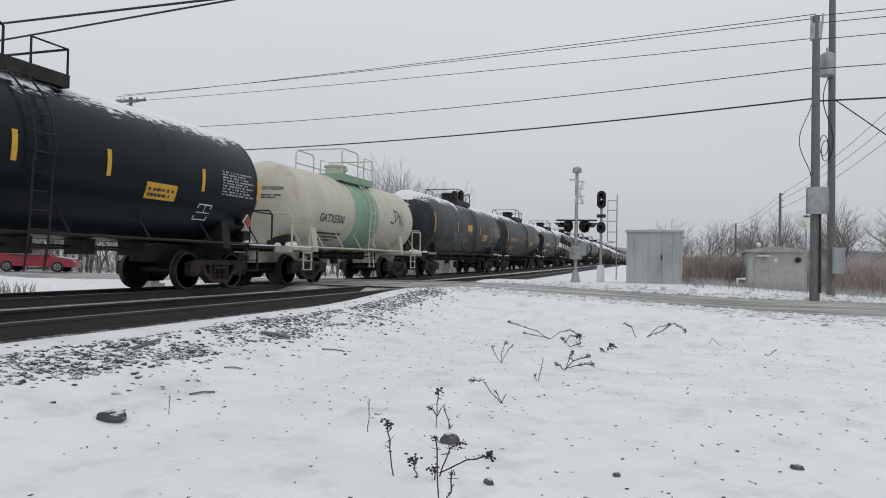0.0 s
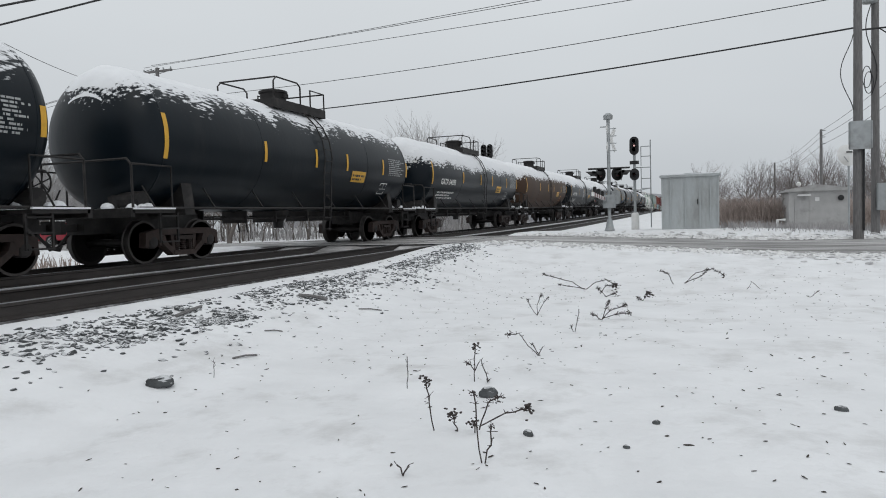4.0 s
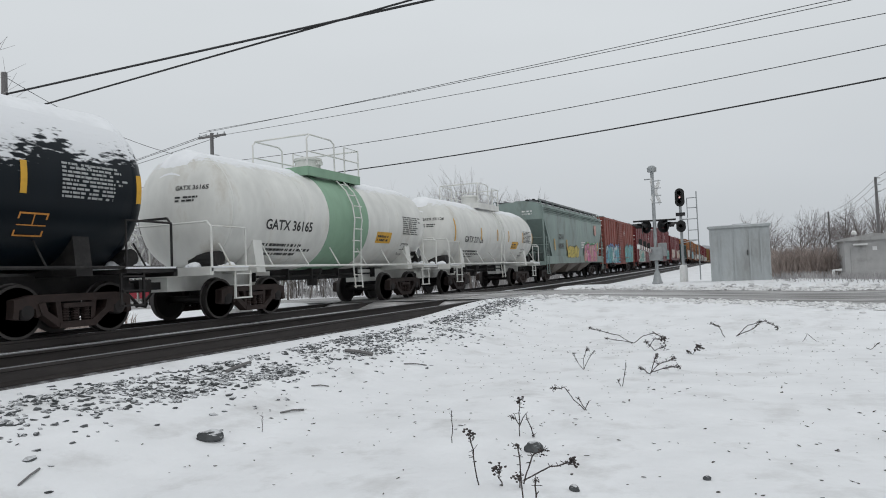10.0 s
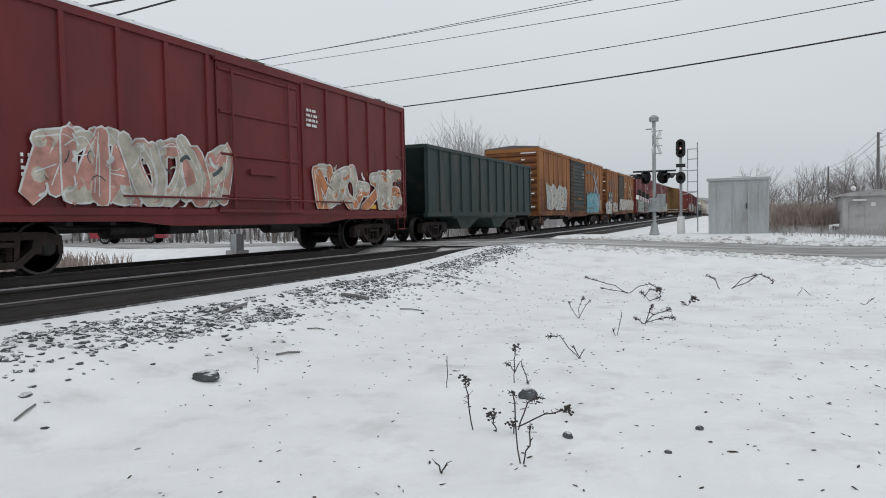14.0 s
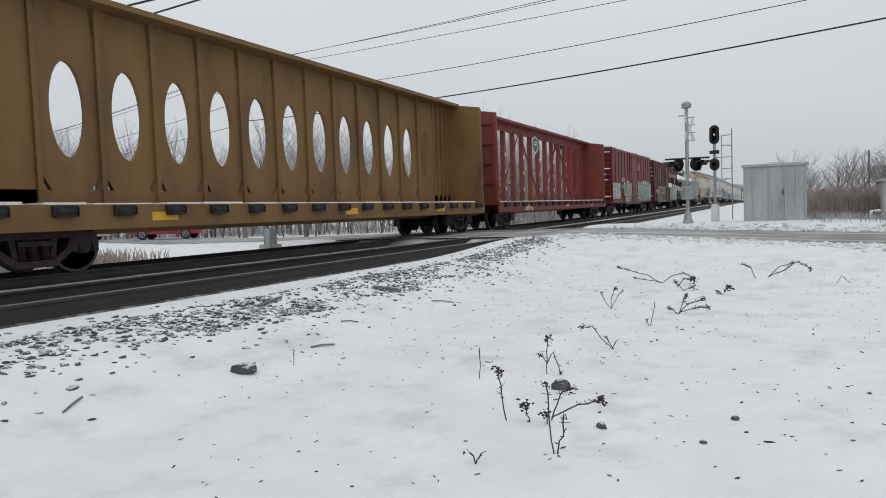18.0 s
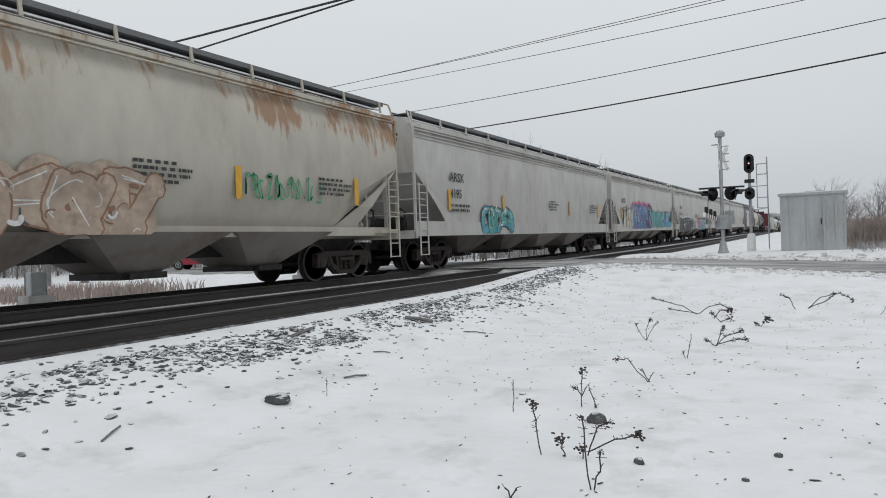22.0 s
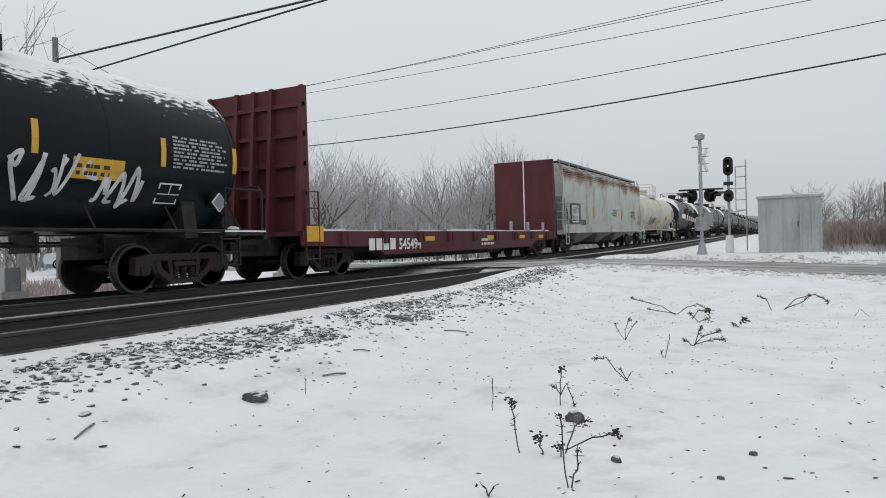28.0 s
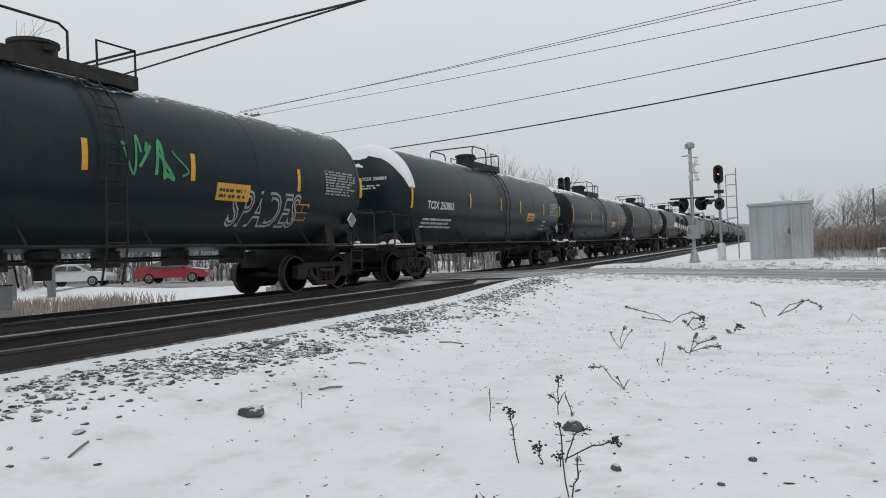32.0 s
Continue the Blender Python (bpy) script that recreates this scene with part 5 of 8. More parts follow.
def layered(put, vs, lift, step=0.00003):
    """Lays points on a side, each a hair above the last, so that crossing strokes never share a plane."""
    return [put([v], lift + step * i)[0] for i, v in enumerate(vs)]


def graffiti(car, y, z, w, h, n, fills, seed, put, outline="black", halo=None, scr=True, cloud=None, fat=1.0):
    """Spray-painted shapes on a car's side, unreadable: cloud, halo, outline, fill and highlights in thin layers. put(vs, lift) lays flat points on the side."""
    rnd = random.Random(seed)
    lw = w / n
    strokes = []
    for i in range(n):
        lean, grow = rnd.uniform(-0.05, 0.2), rnd.uniform(0.92, 1.08)
        flip, turn_ = rnd.random() < 0.5, rnd.uniform(-0.5, 0.5)
        pick = [rnd.choice(rnd.choice(STROKES)) for _ in range(3)]
        for st in pick:
            st = [((1 - a if flip else a) + turn_ * (b - 0.5), b - turn_ * 0.6 * (a - 0.5)) for a, b in st]
            pts = [(lw * (i + 0.5 + 1.2 * (a - 0.5)) + lean * h * (b - 0.5) + rnd.uniform(-0.06, 0.06) * lw, h * (0.5 + 0.74 * grow * (b - 0.5)) + rnd.uniform(-0.05, 0.05) * h) for a, b in st]
            strokes.append((i, curve(pts) if len(pts) > 2 else pts))
    width = min(lw * 0.42, h * 0.30) * fat
    layers = {}

    def lay(col, pts, wd, lift):
        g_ = layers.setdefault((col, round(lift, 4)), Geo())
        up_ = lift + 0.00006 * (len(g_.f) % 60)
        vs, fs = ribbon(pts, wd)
        g_.add(layered(put, [(y + a, z + max(0.0, b)) for a, b in vs], up_), fs)
        for q, e_ in ((pts[0], 0.00007), (pts[-1], 0.0009)):
            vs, fs = spot(q, wd * 0.5, 8)
            g_.add(put([(y + a, z + max(0.0, b)) for a, b in vs], up_ + e_), fs)
    if cloud:
        g_ = layers.setdefault((cloud, 0.001), Geo())
        k = max(4, int(w / 0.45))
        for i in range(k):
            a = w * (i + 0.5) / k
            for b, r in ((h * 0.3, 0.36), (h * 0.72, 0.38)):
                vs, fs = spot((a + rnd.uniform(-0.15, 0.15), b + rnd.uniform(-0.1, 0.16) * h), r * h * rnd.uniform(0.8, 1.15), 14)
                g_.add(put([(y + c_, z + max(0.0, d_)) for c_, d_ in vs], 0.001 + 0.00004 * len(g_.f)), fs)
    for k, (i, pts) in enumerate(strokes):
        up = 0.007 * (i % 2)
        if halo:
            lay(halo, pts, width * 1.75, 0.003)
        lay(outline, pts, width + 0.07, 0.006 + up)
        lay(fills[(i + k // 2) % len(fills)], pts, width, 0.009 + up)
        if scr:
            lay("white", [(a - width * 0.25, b + width * 0.15) for a, b in pts[:max(2, len(pts) // 2)]], 0.022, 0.011 + up)
    if scr:
        mix_ = [outline, outline, "white", "slate"] + list(fills)
        for k in range(int(w * h * 9)):
            a, b = rnd.uniform(0.02, 0.98) * w, rnd.uniform(0.06, 0.92) * h
            t0, tw, rr = rnd.uniform(0, 6.28), rnd.uniform(-1.6, 1.6), rnd.uniform(0.08, 0.30) * min(1.0, h)
            pts = [(a + rr * (q / 4) * math.cos(t0 + tw * q / 4), b + rr * (q / 4) * math.sin(t0 + tw * q / 4)) for q in range(5)]
            lay(rnd.choice(mix_), pts, rnd.choice((0.014, 0.02, 0.03, 0.05, 0.08)), 0.019)
    for (col, lift), g_ in layers.items():
        fine(part("graffiti", g_, SPRAY[col], car, "spray-painted graffiti in %s" % col))


def on_flat(x):
    return lambda vs, lift: [(x + lift, a, b) for a, b in vs]


def on_tank(R, zc):
    return lambda vs, lift: [((R + lift) * math.cos(t), a, zc + (R + lift) * math.sin(t)) for a, t in ((p, (q - zc) / R) for p, q in vs)]


def snow_cap(car, hl, hd, R, zc, a0, da, seed, thick=0.05):
    """Snow lying along the top of a tank, thinning out towards its lower edge."""
    rnd = random.Random(seed)
    ox = rnd.uniform(0, 100)
    y0, y1 = -hl + 0.12, hl - 0.12
    n, m = int((y1 - y0) / 0.16), 14
    vs, fs = [], []
    for i in range(n + 1):
        y = lerp(y0, y1, i / n)
        k = max(0.0, abs(y) - (hl - hd)) / hd
        Rl = R * math.sqrt(max(0.0, 1 - k * k))
        al = a0 + da * (noise.noise((y * 0.5 + ox, 1.3, 0)) + 0.6 * noise.noise((y * 2.4 + ox, 5.1, 0)))
        ar = a0 + da * (noise.noise((y * 0.5 + ox, 21.3, 0)) + 0.7 * noise.noise((y * 2.4 + ox, 25.1, 0)))
        al, ar = max(0.06, al), max(0.06, ar)
        for j in range(m + 1):
            t = j / m
            a = math.pi / 2 + ar - (ar + al) * t
            rise = thick * (4 * t * (1 - t)) * (1 + 0.7 * noise.noise((y * 1.7, t * 5, ox))) * min(1.0, 4 * (hl - abs(y)))
            if j in (0, m) or i in (0, n):
                rise = -0.008
            vs.append(((Rl + rise) * math.cos(a), y, zc + (Rl + rise) * math.sin(a)))
    w = m + 1
    for i in range(n):
        for j in range(m):
            fs.append((i * w + j, i * w + j + 1, i * w + w + j + 1, i * w + w + j))
    return part("snow_cap", Geo().add(vs, fs), SNOW_CAP, car, "wind-packed snow along the tank's top", sm=True)


def rusted(m, z0, z1, col, name, amount=0.5):
    """The paint m with rust breaking out in runs below the height z1, thinning out towards z0."""
    c = m.copy()
    c.name = name
    n, l = c.node_tree.nodes, c.node_tree.links
    b = n["Principled BSDF"]
    base = b.inputs["Base Color"].links[0].from_socket
    tc, mp, mp2 = n.new("ShaderNodeTexCoord"), n.new("ShaderNodeMapping"), n.new("ShaderNodeMapping")
    mp.inputs["Scale"].default_value = (1, 1.0, 0.35)
    mp2.inputs["Scale"].default_value = (1, 5.0, 1.2)
    val = None
    for mm, sc, wgt in ((mp, 0.9, 1.0), (mp2, 1.6, 0.7)):
        l.new(tc.outputs["Object"], mm.inputs["Vector"])
        nz = n.new("ShaderNodeTexNoise")
        nz.inputs["Scale"].default_value, nz.inputs["Detail"].default_value = sc, 7
        l.new(mm.outputs[0], nz.inputs["Vector"])
        q = n.new("ShaderNodeMath")
        q.operation = "MULTIPLY"
        q.inputs[1].default_value = wgt
        l.new(nz.outputs["Fac"], q.inputs[0])
        if val is None:
            val = q.outputs[0]
        else:
            ad = n.new("ShaderNodeMath")
            l.new(val, ad.inputs[0])
            l.new(q.outputs[0], ad.inputs[1])
            val = ad.outputs[0]
    sx = n.new("ShaderNodeSeparateXYZ")
    l.new(tc.outputs["Object"], sx.inputs[0])
    zr = n.new("ShaderNodeMapRange")
    zr.inputs["From Min"].default_value, zr.inputs["From Max"].default_value = z0, z1
    zr.inputs["To Min"].default_value, zr.inputs["To Max"].default_value = -0.55, 0.10
    l.new(sx.outputs[2], zr.inputs["Value"])
    ad = n.new("ShaderNodeMath")
    l.new(val, ad.inputs[0])
    l.new(zr.outputs[0], ad.inputs[1])
    mr = n.new("ShaderNodeMapRange")
    mr.interpolation_type = "SMOOTHSTEP"
    mr.inputs["From Min"].default_value, mr.inputs["From Max"].default_value = 1.12 - amount * 0.4, 1.22 - amount * 0.3
    mr.inputs["To Max"].default_value = 0.8
    l.new(ad.outputs[0], mr.inputs["Value"])
    mx = n.new("ShaderNodeMix")
    mx.data_type = "RGBA"
    l.new(mr.outputs[0], mx.inputs["Factor"])
    l.new(base, mx.inputs[6])
    mx.inputs[7].default_value = (*col, 1)
    l.new(mx.outputs[2], b.inputs["Base Color"])
    return c


SNOWED = {}


def snowed(m, R, zc, a0, da):
    """The paint m with blown snow sticking to the upper part of a tank, scaly and ragged below."""
    key = (m.name, round(R, 2), round(a0, 2), round(da, 2))
    if key in SNOWED:
        return SNOWED[key]
    c = SNOWED[key] = m.copy()
    c.name = m.name + "_under_snow"
    n, l = c.node_tree.nodes, c.node_tree.links
    b = n["Principled BSDF"]
    base = b.inputs["Base Color"].links[0].from_socket
    tc, oi = n.new("ShaderNodeTexCoord"), n.new("ShaderNodeObjectInfo")

    def math_node(op, x, y):
        q = n.new("ShaderNodeMath")
        q.operation = op
        for i, v in enumerate((x, y)):
            if isinstance(v, (int, float)):
                q.inputs[i].default_value = v
            else:
                l.new(v, q.inputs[i])
        return q.outputs[0]
    off = math_node("MULTIPLY", oi.outputs["Random"], 60.0)
    cb = n.new("ShaderNodeCombineXYZ")
    l.new(off, cb.inputs[1])
    ad = n.new("ShaderNodeVectorMath")
    l.new(tc.outputs["Object"], ad.inputs[0])
    l.new(cb.outputs[0], ad.inputs[1])
    ns = []
    for sc, stretch, det in ((0.8, (1, 0.7, 1), 3), (9.0, (1.3, 0.55, 1.7), 5), (1.3, (0.05, 1, 0.12), 2)):
        mp = n.new("ShaderNodeMapping")
        mp.inputs["Scale"].default_value = stretch
        mp.inputs["Rotation"].default_value = (0.25, 0, 0)
        l.new(ad.outputs[0], mp.inputs["Vector"])
        nz = n.new("ShaderNodeTexNoise")
        nz.inputs["Scale"].default_value, nz.inputs["Detail"].default_value = sc, det
        l.new(mp.outputs[0], nz.inputs["Vector"])
        ns.append(math_node("SUBTRACT", nz.outputs["Fac"], 0.5))
    sx = n.new("ShaderNodeSeparateXYZ")
    l.new(tc.outputs["Object"], sx.inputs[0])
    h = math_node("MULTIPLY", math_node("SUBTRACT", sx.outputs[2], zc), 1 / R)
    v = math_node("SUBTRACT", h, math.cos(a0))
    v = math_node("ADD", v, math_node("MULTIPLY", ns[0], da * 1.5))
    v = math_node("ADD", v, math_node("MULTIPLY", ns[1], da * 3.0 + 0.1))
    v = math_node("ADD", v, math_node("MULTIPLY", ns[2], da * 2.2))
    mr = n.new("ShaderNodeMapRange")
    mr.interpolation_type = "SMOOTHSTEP"
    mr.inputs["From Min"].default_value, mr.inputs["From Max"].default_value = -0.035, 0.045 + da * 0.2
    l.new(v, mr.inputs["Value"])
    mx = n.new("ShaderNodeMix")
    mx.data_type = "RGBA"
    l.new(mr.outputs[0], mx.inputs["Factor"])
    l.new(base, mx.inputs[6])
    mx.inputs[7].default_value = (0.78, 0.79, 0.81, 1)
    l.new(mx.outputs[2], b.inputs["Base Color"])
    rg = n.new("ShaderNodeMapRange")
    rg.inputs["To Min"].default_value, rg.inputs["To Max"].default_value = b.inputs["Roughness"].default_value, 0.9
    l.new(mr.outputs[0], rg.inputs["Value"])
    l.new(rg.outputs[0], b.inputs["Roughness"])
    bp = n.new("ShaderNodeBump")
    bp.inputs["Strength"].default_value, bp.inputs["Distance"].default_value = 0.5, 0.03
    l.new(math_node("MULTIPLY", mr.outputs[0], math_node("ADD", ns[1], 0.7)), bp.inputs["Height"])
    if b.inputs["Normal"].links:
        l.new(b.inputs["Normal"].links[0].from_socket, bp.inputs["Normal"])
    l.new(bp.outputs[0], b.inputs["Normal"])
    return c


def head_snow(car, R, zc, cyl_end, hd, a0, a1, width, seed, thick=0.05):
    """Snow packed over the rim of the tank's leading head, a crescent thinning out down the near side."""
    n, m = 64, 10
    vs, fs = [], []
    for i in range(n + 1):
        t = i / n
        a = lerp(a0, a1, t)
        bell = math.sin(math.pi * min(1.0, max(0.0, 0.03 + 0.94 * t))) ** 0.6
        wig = 1 + 0.12 * noise.noise((a * 2.0, seed * 1.7, 0))
        for j in range(m + 1):
            q = lerp(-0.22, width * bell * wig, j / m)
            if q < 0:
                r, y = R, -cyl_end - q
            else:
                an = min(1.5, q / R * 1.6)
                r, y = R * math.cos(an * 0.62), -cyl_end - hd * math.sin(min(1.5, an * 1.25))
                r = R * math.sqrt(max(0.0, 1 - ((-y - cyl_end) / hd) ** 2))
            up = thick * bell * math.sin(math.pi * j / m) ** 0.5 if 0 < j < m and 0 < i < n else -0.006
            vs.append(((r + up) * math.cos(a), y - up * 0.6 * max(0.0, q) / R, zc + (r + up) * math.sin(a)))
    w = m + 1
    for i in range(n):
        for j in range(m):
            fs.append((i * w + j, i * w + j + 1, i * w + w + j + 1, i * w + w + j))
    return part("head_snow", Geo().add(vs, fs), SNOW_CAP, car, "smooth snow packed over the tank's leading rim", sm=True)


def head_marks(car, s, size, x, z, R, zc, cyl_end, hd, m):
    """Small writing on the tank's leading head."""
    vs, fs = letters(s, size)
    out = []
    for a, b, _ in vs:
        px_, pz_ = x + a, z + b
        r = min(0.995, math.hypot(px_, pz_ - zc) / R)
        out.append((px_, -(cyl_end + hd * math.sqrt(1 - r * r)) - 0.008, pz_))
    return part("lettering", Geo().add(out, fs), m, car)


def hoop(g, pts, r=0.022):
    g.tube(pts, r, 6)


def tank_car(name, L, R, zc, body, label, marks=None, mark_col=None, snow=(0.5, 0.2), seed=0, rail_col=None, reflectors=True, band=None, dome="long", stickers=True, under=0.0):
    """A tank car, its middle at the origin, its near side towards +x."""
    car = thing(name, label, "tank car", group="cars of the freight train")
    rnd = random.Random(seed)
    steel = rail_col or STEEL_DARK
    hl = L / 2 - 0.76
    hd = 0.68 * R / 1.5
    cyl_end = hl - hd
    if snow:
        body = snowed(body, R, zc, snow[0] + 0.34, snow[1])
    prof = [(-hl, 0.05)] + [(-cyl_end - hd * math.cos(a), R * math.sin(a)) for a in (0.25, 0.5, 0.75, 1.0, 1.25, 1.45)] + [(-cyl_end, R)]
    prof += [(y, R) for y in (-cyl_end * 0.5, 0, cyl_end * 0.5)]
    prof += [(-a, b) for a, b in reversed(prof[:8])]
    part("tank", Geo().lathe(prof, 44, "y", (0, zc)), body, car, sm=True)
    seam = mesh_of("weld_seam", Geo().lathe([(-0.03, R - 0.01), (-0.022, R + 0.005), (0.022, R + 0.005), (0.03, R - 0.01)], 44, "y", (0, zc)), body)
    for y in (-cyl_end, -cyl_end * 0.45, cyl_end * 0.5, cyl_end):
        part("weld_seam", shaded(seam), None, car, at=pose(0, y, 0))
    if band:
        w = 1.05
        part("band", Geo().lathe([(-w - 0.02, R - 0.01), (-w, R + 0.012), (w, R + 0.012), (w + 0.02, R - 0.01)], 44, "y", (0, zc)), band, car, "pale green band round the tank", sm=True)
    if snow:
        snow_cap(car, hl, hd, R, zc, max(0.25, (snow[0] + 0.34) * 0.72 - 0.12), 0.10, seed)
        if R > 1.55:
            head_snow(car, R, zc, cyl_end, hd, 0.10, 2.5, 0.5, seed)
        elif snow[0] > 0.9:
            head_snow(car, R, zc, cyl_end, hd, 0.75, 2.5, 0.75, seed)
    # stub sills, platforms and bolster cradles at both ends
    for s in (-1, 1):
        g = Geo()
        a, b = s * (L / 2 - 4.0), s * (L / 2 - 0.5)
        y0, y1 = min(a, b), max(a, b)
        g.box(-0.24, 0.24, y0, y1, 0.66, 1.06)
        g.prism([(-1.30, 1.02), (1.30, 1.02), (1.18, 1.9), (0.92, 1.62), (0.5, 1.42), (-0.5, 1.42), (-0.92, 1.62), (-1.18, 1.9)], "y", s * (L / 2 - 2.35) - 0.16, s * (L / 2 - 2.35) + 0.16)
        part("stub_sill", g, steel, car)
        g = Geo()
        a, b = s * (L / 2 - 1.65), s * (L / 2 - 0.50)
        y0, y1 = min(a, b), max(a, b)
        g.box(-1.5, 1.5, y0, y1, 1.06, 1.13)
        g.box(-1.5, 1.5, b - 0.05, b + 0.05, 0.98, 1.16)
        for sx in (-1, 1):
            for z in (0.45, 0.72, 0.98):
                g.box(sx * 1.46 - 0.05, sx * 1.46 + 0.05, s * (L / 2 - 1.5) - 0.25, s * (L / 2 - 1.5) + 0.25, z, z + 0.03)
            for dy in (-0.25, 0.25):
                g.box(sx * 1.46 - 0.02, sx * 1.46 + 0.02, s * (L / 2 - 1.5) + dy - 0.02, s * (L / 2 - 1.5) + dy + 0.02, 0.45, 1.06)
        part("end_platform", g, steel, car)
        g = Geo()
        yy = s * (L / 2 - 0.55)
        yb = s * (L / 2 - 1.62)
        hoop(g, [(-1.46, yy, 1.1), (-1.46, yy, 2.0), (-1.36, yy, 2.12), (1.36, yy, 2.12), (1.46, yy, 2.0), (1.46, yy, 1.1)], 0.026)
        for sx in (-1, 1):
            hoop(g, [(sx * 1.46, yy, 2.02), (sx * 1.46, yb, 2.02), (sx * 1.46, yb, 1.1)], 0.024)
        hoop(g, [(-1.46, yy, 1.6), (-0.9, yy, 1.6), (-0.9, yy, 2.12)], 0.02)
        part("end_handrail", g, steel, car)
        g = Geo()
        g.box(-1.52, 1.52, min(s * (L / 2 - 1.65), s * (L / 2 - 0.50)), max(s * (L / 2 - 1.65), s * (L / 2 - 0.50)), 1.132, 1.165)
        part("platform_snow", g, SNOW_CAP, car, "thin snow on the end platform")
        g = Geo()
        for k in range(5):
            r_ = rnd.uniform(0.07, 0.16)
            g.ball((rnd.uniform(0.5, 1.3), s * (L / 2 - rnd.uniform(0.75, 1.3)), 1.16 + r_ * 0.3), r_)
        part("platform_snow", g, SNOW_CAP, car, "lumps of snow caught on the brake gear")
        if s < 0:
            g = Geo()
            yw = -(L / 2 - 0.50)
            ring = [(-0.85 + 0.26 * math.cos(a), yw, 1.75 + 0.26 * math.sin(a)) for a in [2 * math.pi * k / 16 for k in range(17)]]
            g.tube(ring, 0.02)
            for k in range(3):
                a = math.pi * k / 3 + 0.3
                g.tube([(-0.85 - 0.26 * math.cos(a), yw, 1.75 - 0.26 * math.sin(a)), (-0.85 + 0.26 * math.cos(a), yw, 1.75 + 0.26 * math.sin(a))], 0.014)
            part("brake_wheel", g, steel, car)
        # brake gear on the platform
        g = Geo()
        g.cyl((0.55, s * (L / 2 - 1.2), 1.35), (1.1, s * (L / 2 - 1.2), 1.35), 0.17, 12)
        g.box(0.3, 0.55, s * (L / 2 - 1.2) - 0.14, s * (L / 2 - 1.2) + 0.14, 1.13, 1.45)
        part("brake_cylinder", g, STEEL_DARK, car)
    # side rails along the tank
    for sx in (-1, 1):
        g = Geo()
        hoop(g, [(sx * 1.44, -hl, 1.16), (sx * 1.44, hl, 1.16)], 0.032)
        k = 7
        for i in range(k + 1):
            y = lerp(-hl + 0.4, hl - 0.4, i / k)
            hoop(g, [(sx * 1.44, y, 1.16), (sx * 1.12, y, zc - math.sqrt(max(0.01, R * R - 1.12 ** 2)) + 0.02)], 0.018)
        part("side_rail", g, steel, car)
    # piping and outlet under the belly
    g = Geo()
    g.tube([(0.3, -hl * 0.55, 0.92), (0.3, hl * 0.55, 0.92)], 0.03)
    g.tube([(-0.3, -hl * 0.6, 0.98), (-0.3, hl * 0.6, 0.98)], 0.025)
    for y in (-hl * 0.55, -hl * 0.3, -hl * 0.1, hl * 0.15, hl * 0.35, hl * 0.55):
        g.box(-0.4, 0.4, y - 0.02, y + 0.02, 0.80, zc - R + 0.02)
    g.lathe([(zc - R + 0.05, 0.32), (1.0, 0.3), (0.82, 0.16), (0.62, 0.15)], 12, "z", (0, 0))
    part("belly_piping", g, STEEL_DARK, car)
    # top fittings: dome, platform and railing
    g = Geo()
    g.lathe([(zc + R - 0.06, 0.38), (zc + R + 0.42, 0.38), (zc + R + 0.44, 0.42), (zc + R + 0.50, 0.42), (zc + R + 0.54, 0.3), (zc + R + 0.55, 0.02)], 22, "z", (0, 0))
    g.box(0.25, 0.46, -0.1, 0.1, zc + R + 0.3, zc + R + 0.4)
    part("manway_dome", g, steel, car, sm=True)
    g = Geo()
    zp = zc + R + 0.02
    hw, hp = (0.92, 1.35)
    loops = [(hw + 0.03, hp + 0.03, -0.22), (hw + 0.03, hp + 0.03, 0.03), (hw - 0.03, hp - 0.03, 0.03), (hw - 0.03, hp - 0.03, 0.0), (0.62, 0.6, 0.0), (0.62, 0.6, -0.06), (hw - 0.03, hp - 0.03, -0.06), (hw - 0.03, hp - 0.03, -0.22)]
    vs = [(a * p_, b * q_, zp + z_) for a, b, z_ in loops for p_, q_ in ((-1, -1), (1, -1), (1, 1), (-1, 1))]
    m = len(loops)
    g.add(vs, [(4 * k + i, 4 * k + (i + 1) % 4, 4 * ((k + 1) % m) + (i + 1) % 4, 4 * ((k + 1) % m) + i) for k in range(m) for i in range(4)])
    part("top_platform", g, band or steel, car)
    g = Geo()
    tall = rail_col is not None
    zr = zp + (0.92 if tall else 0.62)
    for sx in (-1, 1):
        hoop(g, [(sx * hw, -hp, zp - 0.15), (sx * hw, -hp, zr - 0.12), (sx * hw, -hp + 0.14, zr), (sx * hw, -0.15, zr), (sx * hw, 0.0, zr - 0.1), (sx * hw, 0.0, zp - 0.15)], 0.024)
        hoop(g, [(sx * hw, 0.55, zp - 0.15), (sx * hw, 0.55, zr - 0.1), (sx * hw, hp, zr - 0.1), (sx * hw, hp, zp - 0.15)], 0.024)
        if tall:
            hoop(g, [(sx * hw, -hp, zp + 0.45), (sx * hw, hp, zp + 0.45)], 0.02)
    hoop(g, [(-hw, hp, zr - 0.1), (hw, hp, zr - 0.1)], 0.024)
    hoop(g, [(-hw, -hp + 0.1, zr), (hw, -hp + 0.1, zr)], 0.024)
    part("railing", g, steel, car)
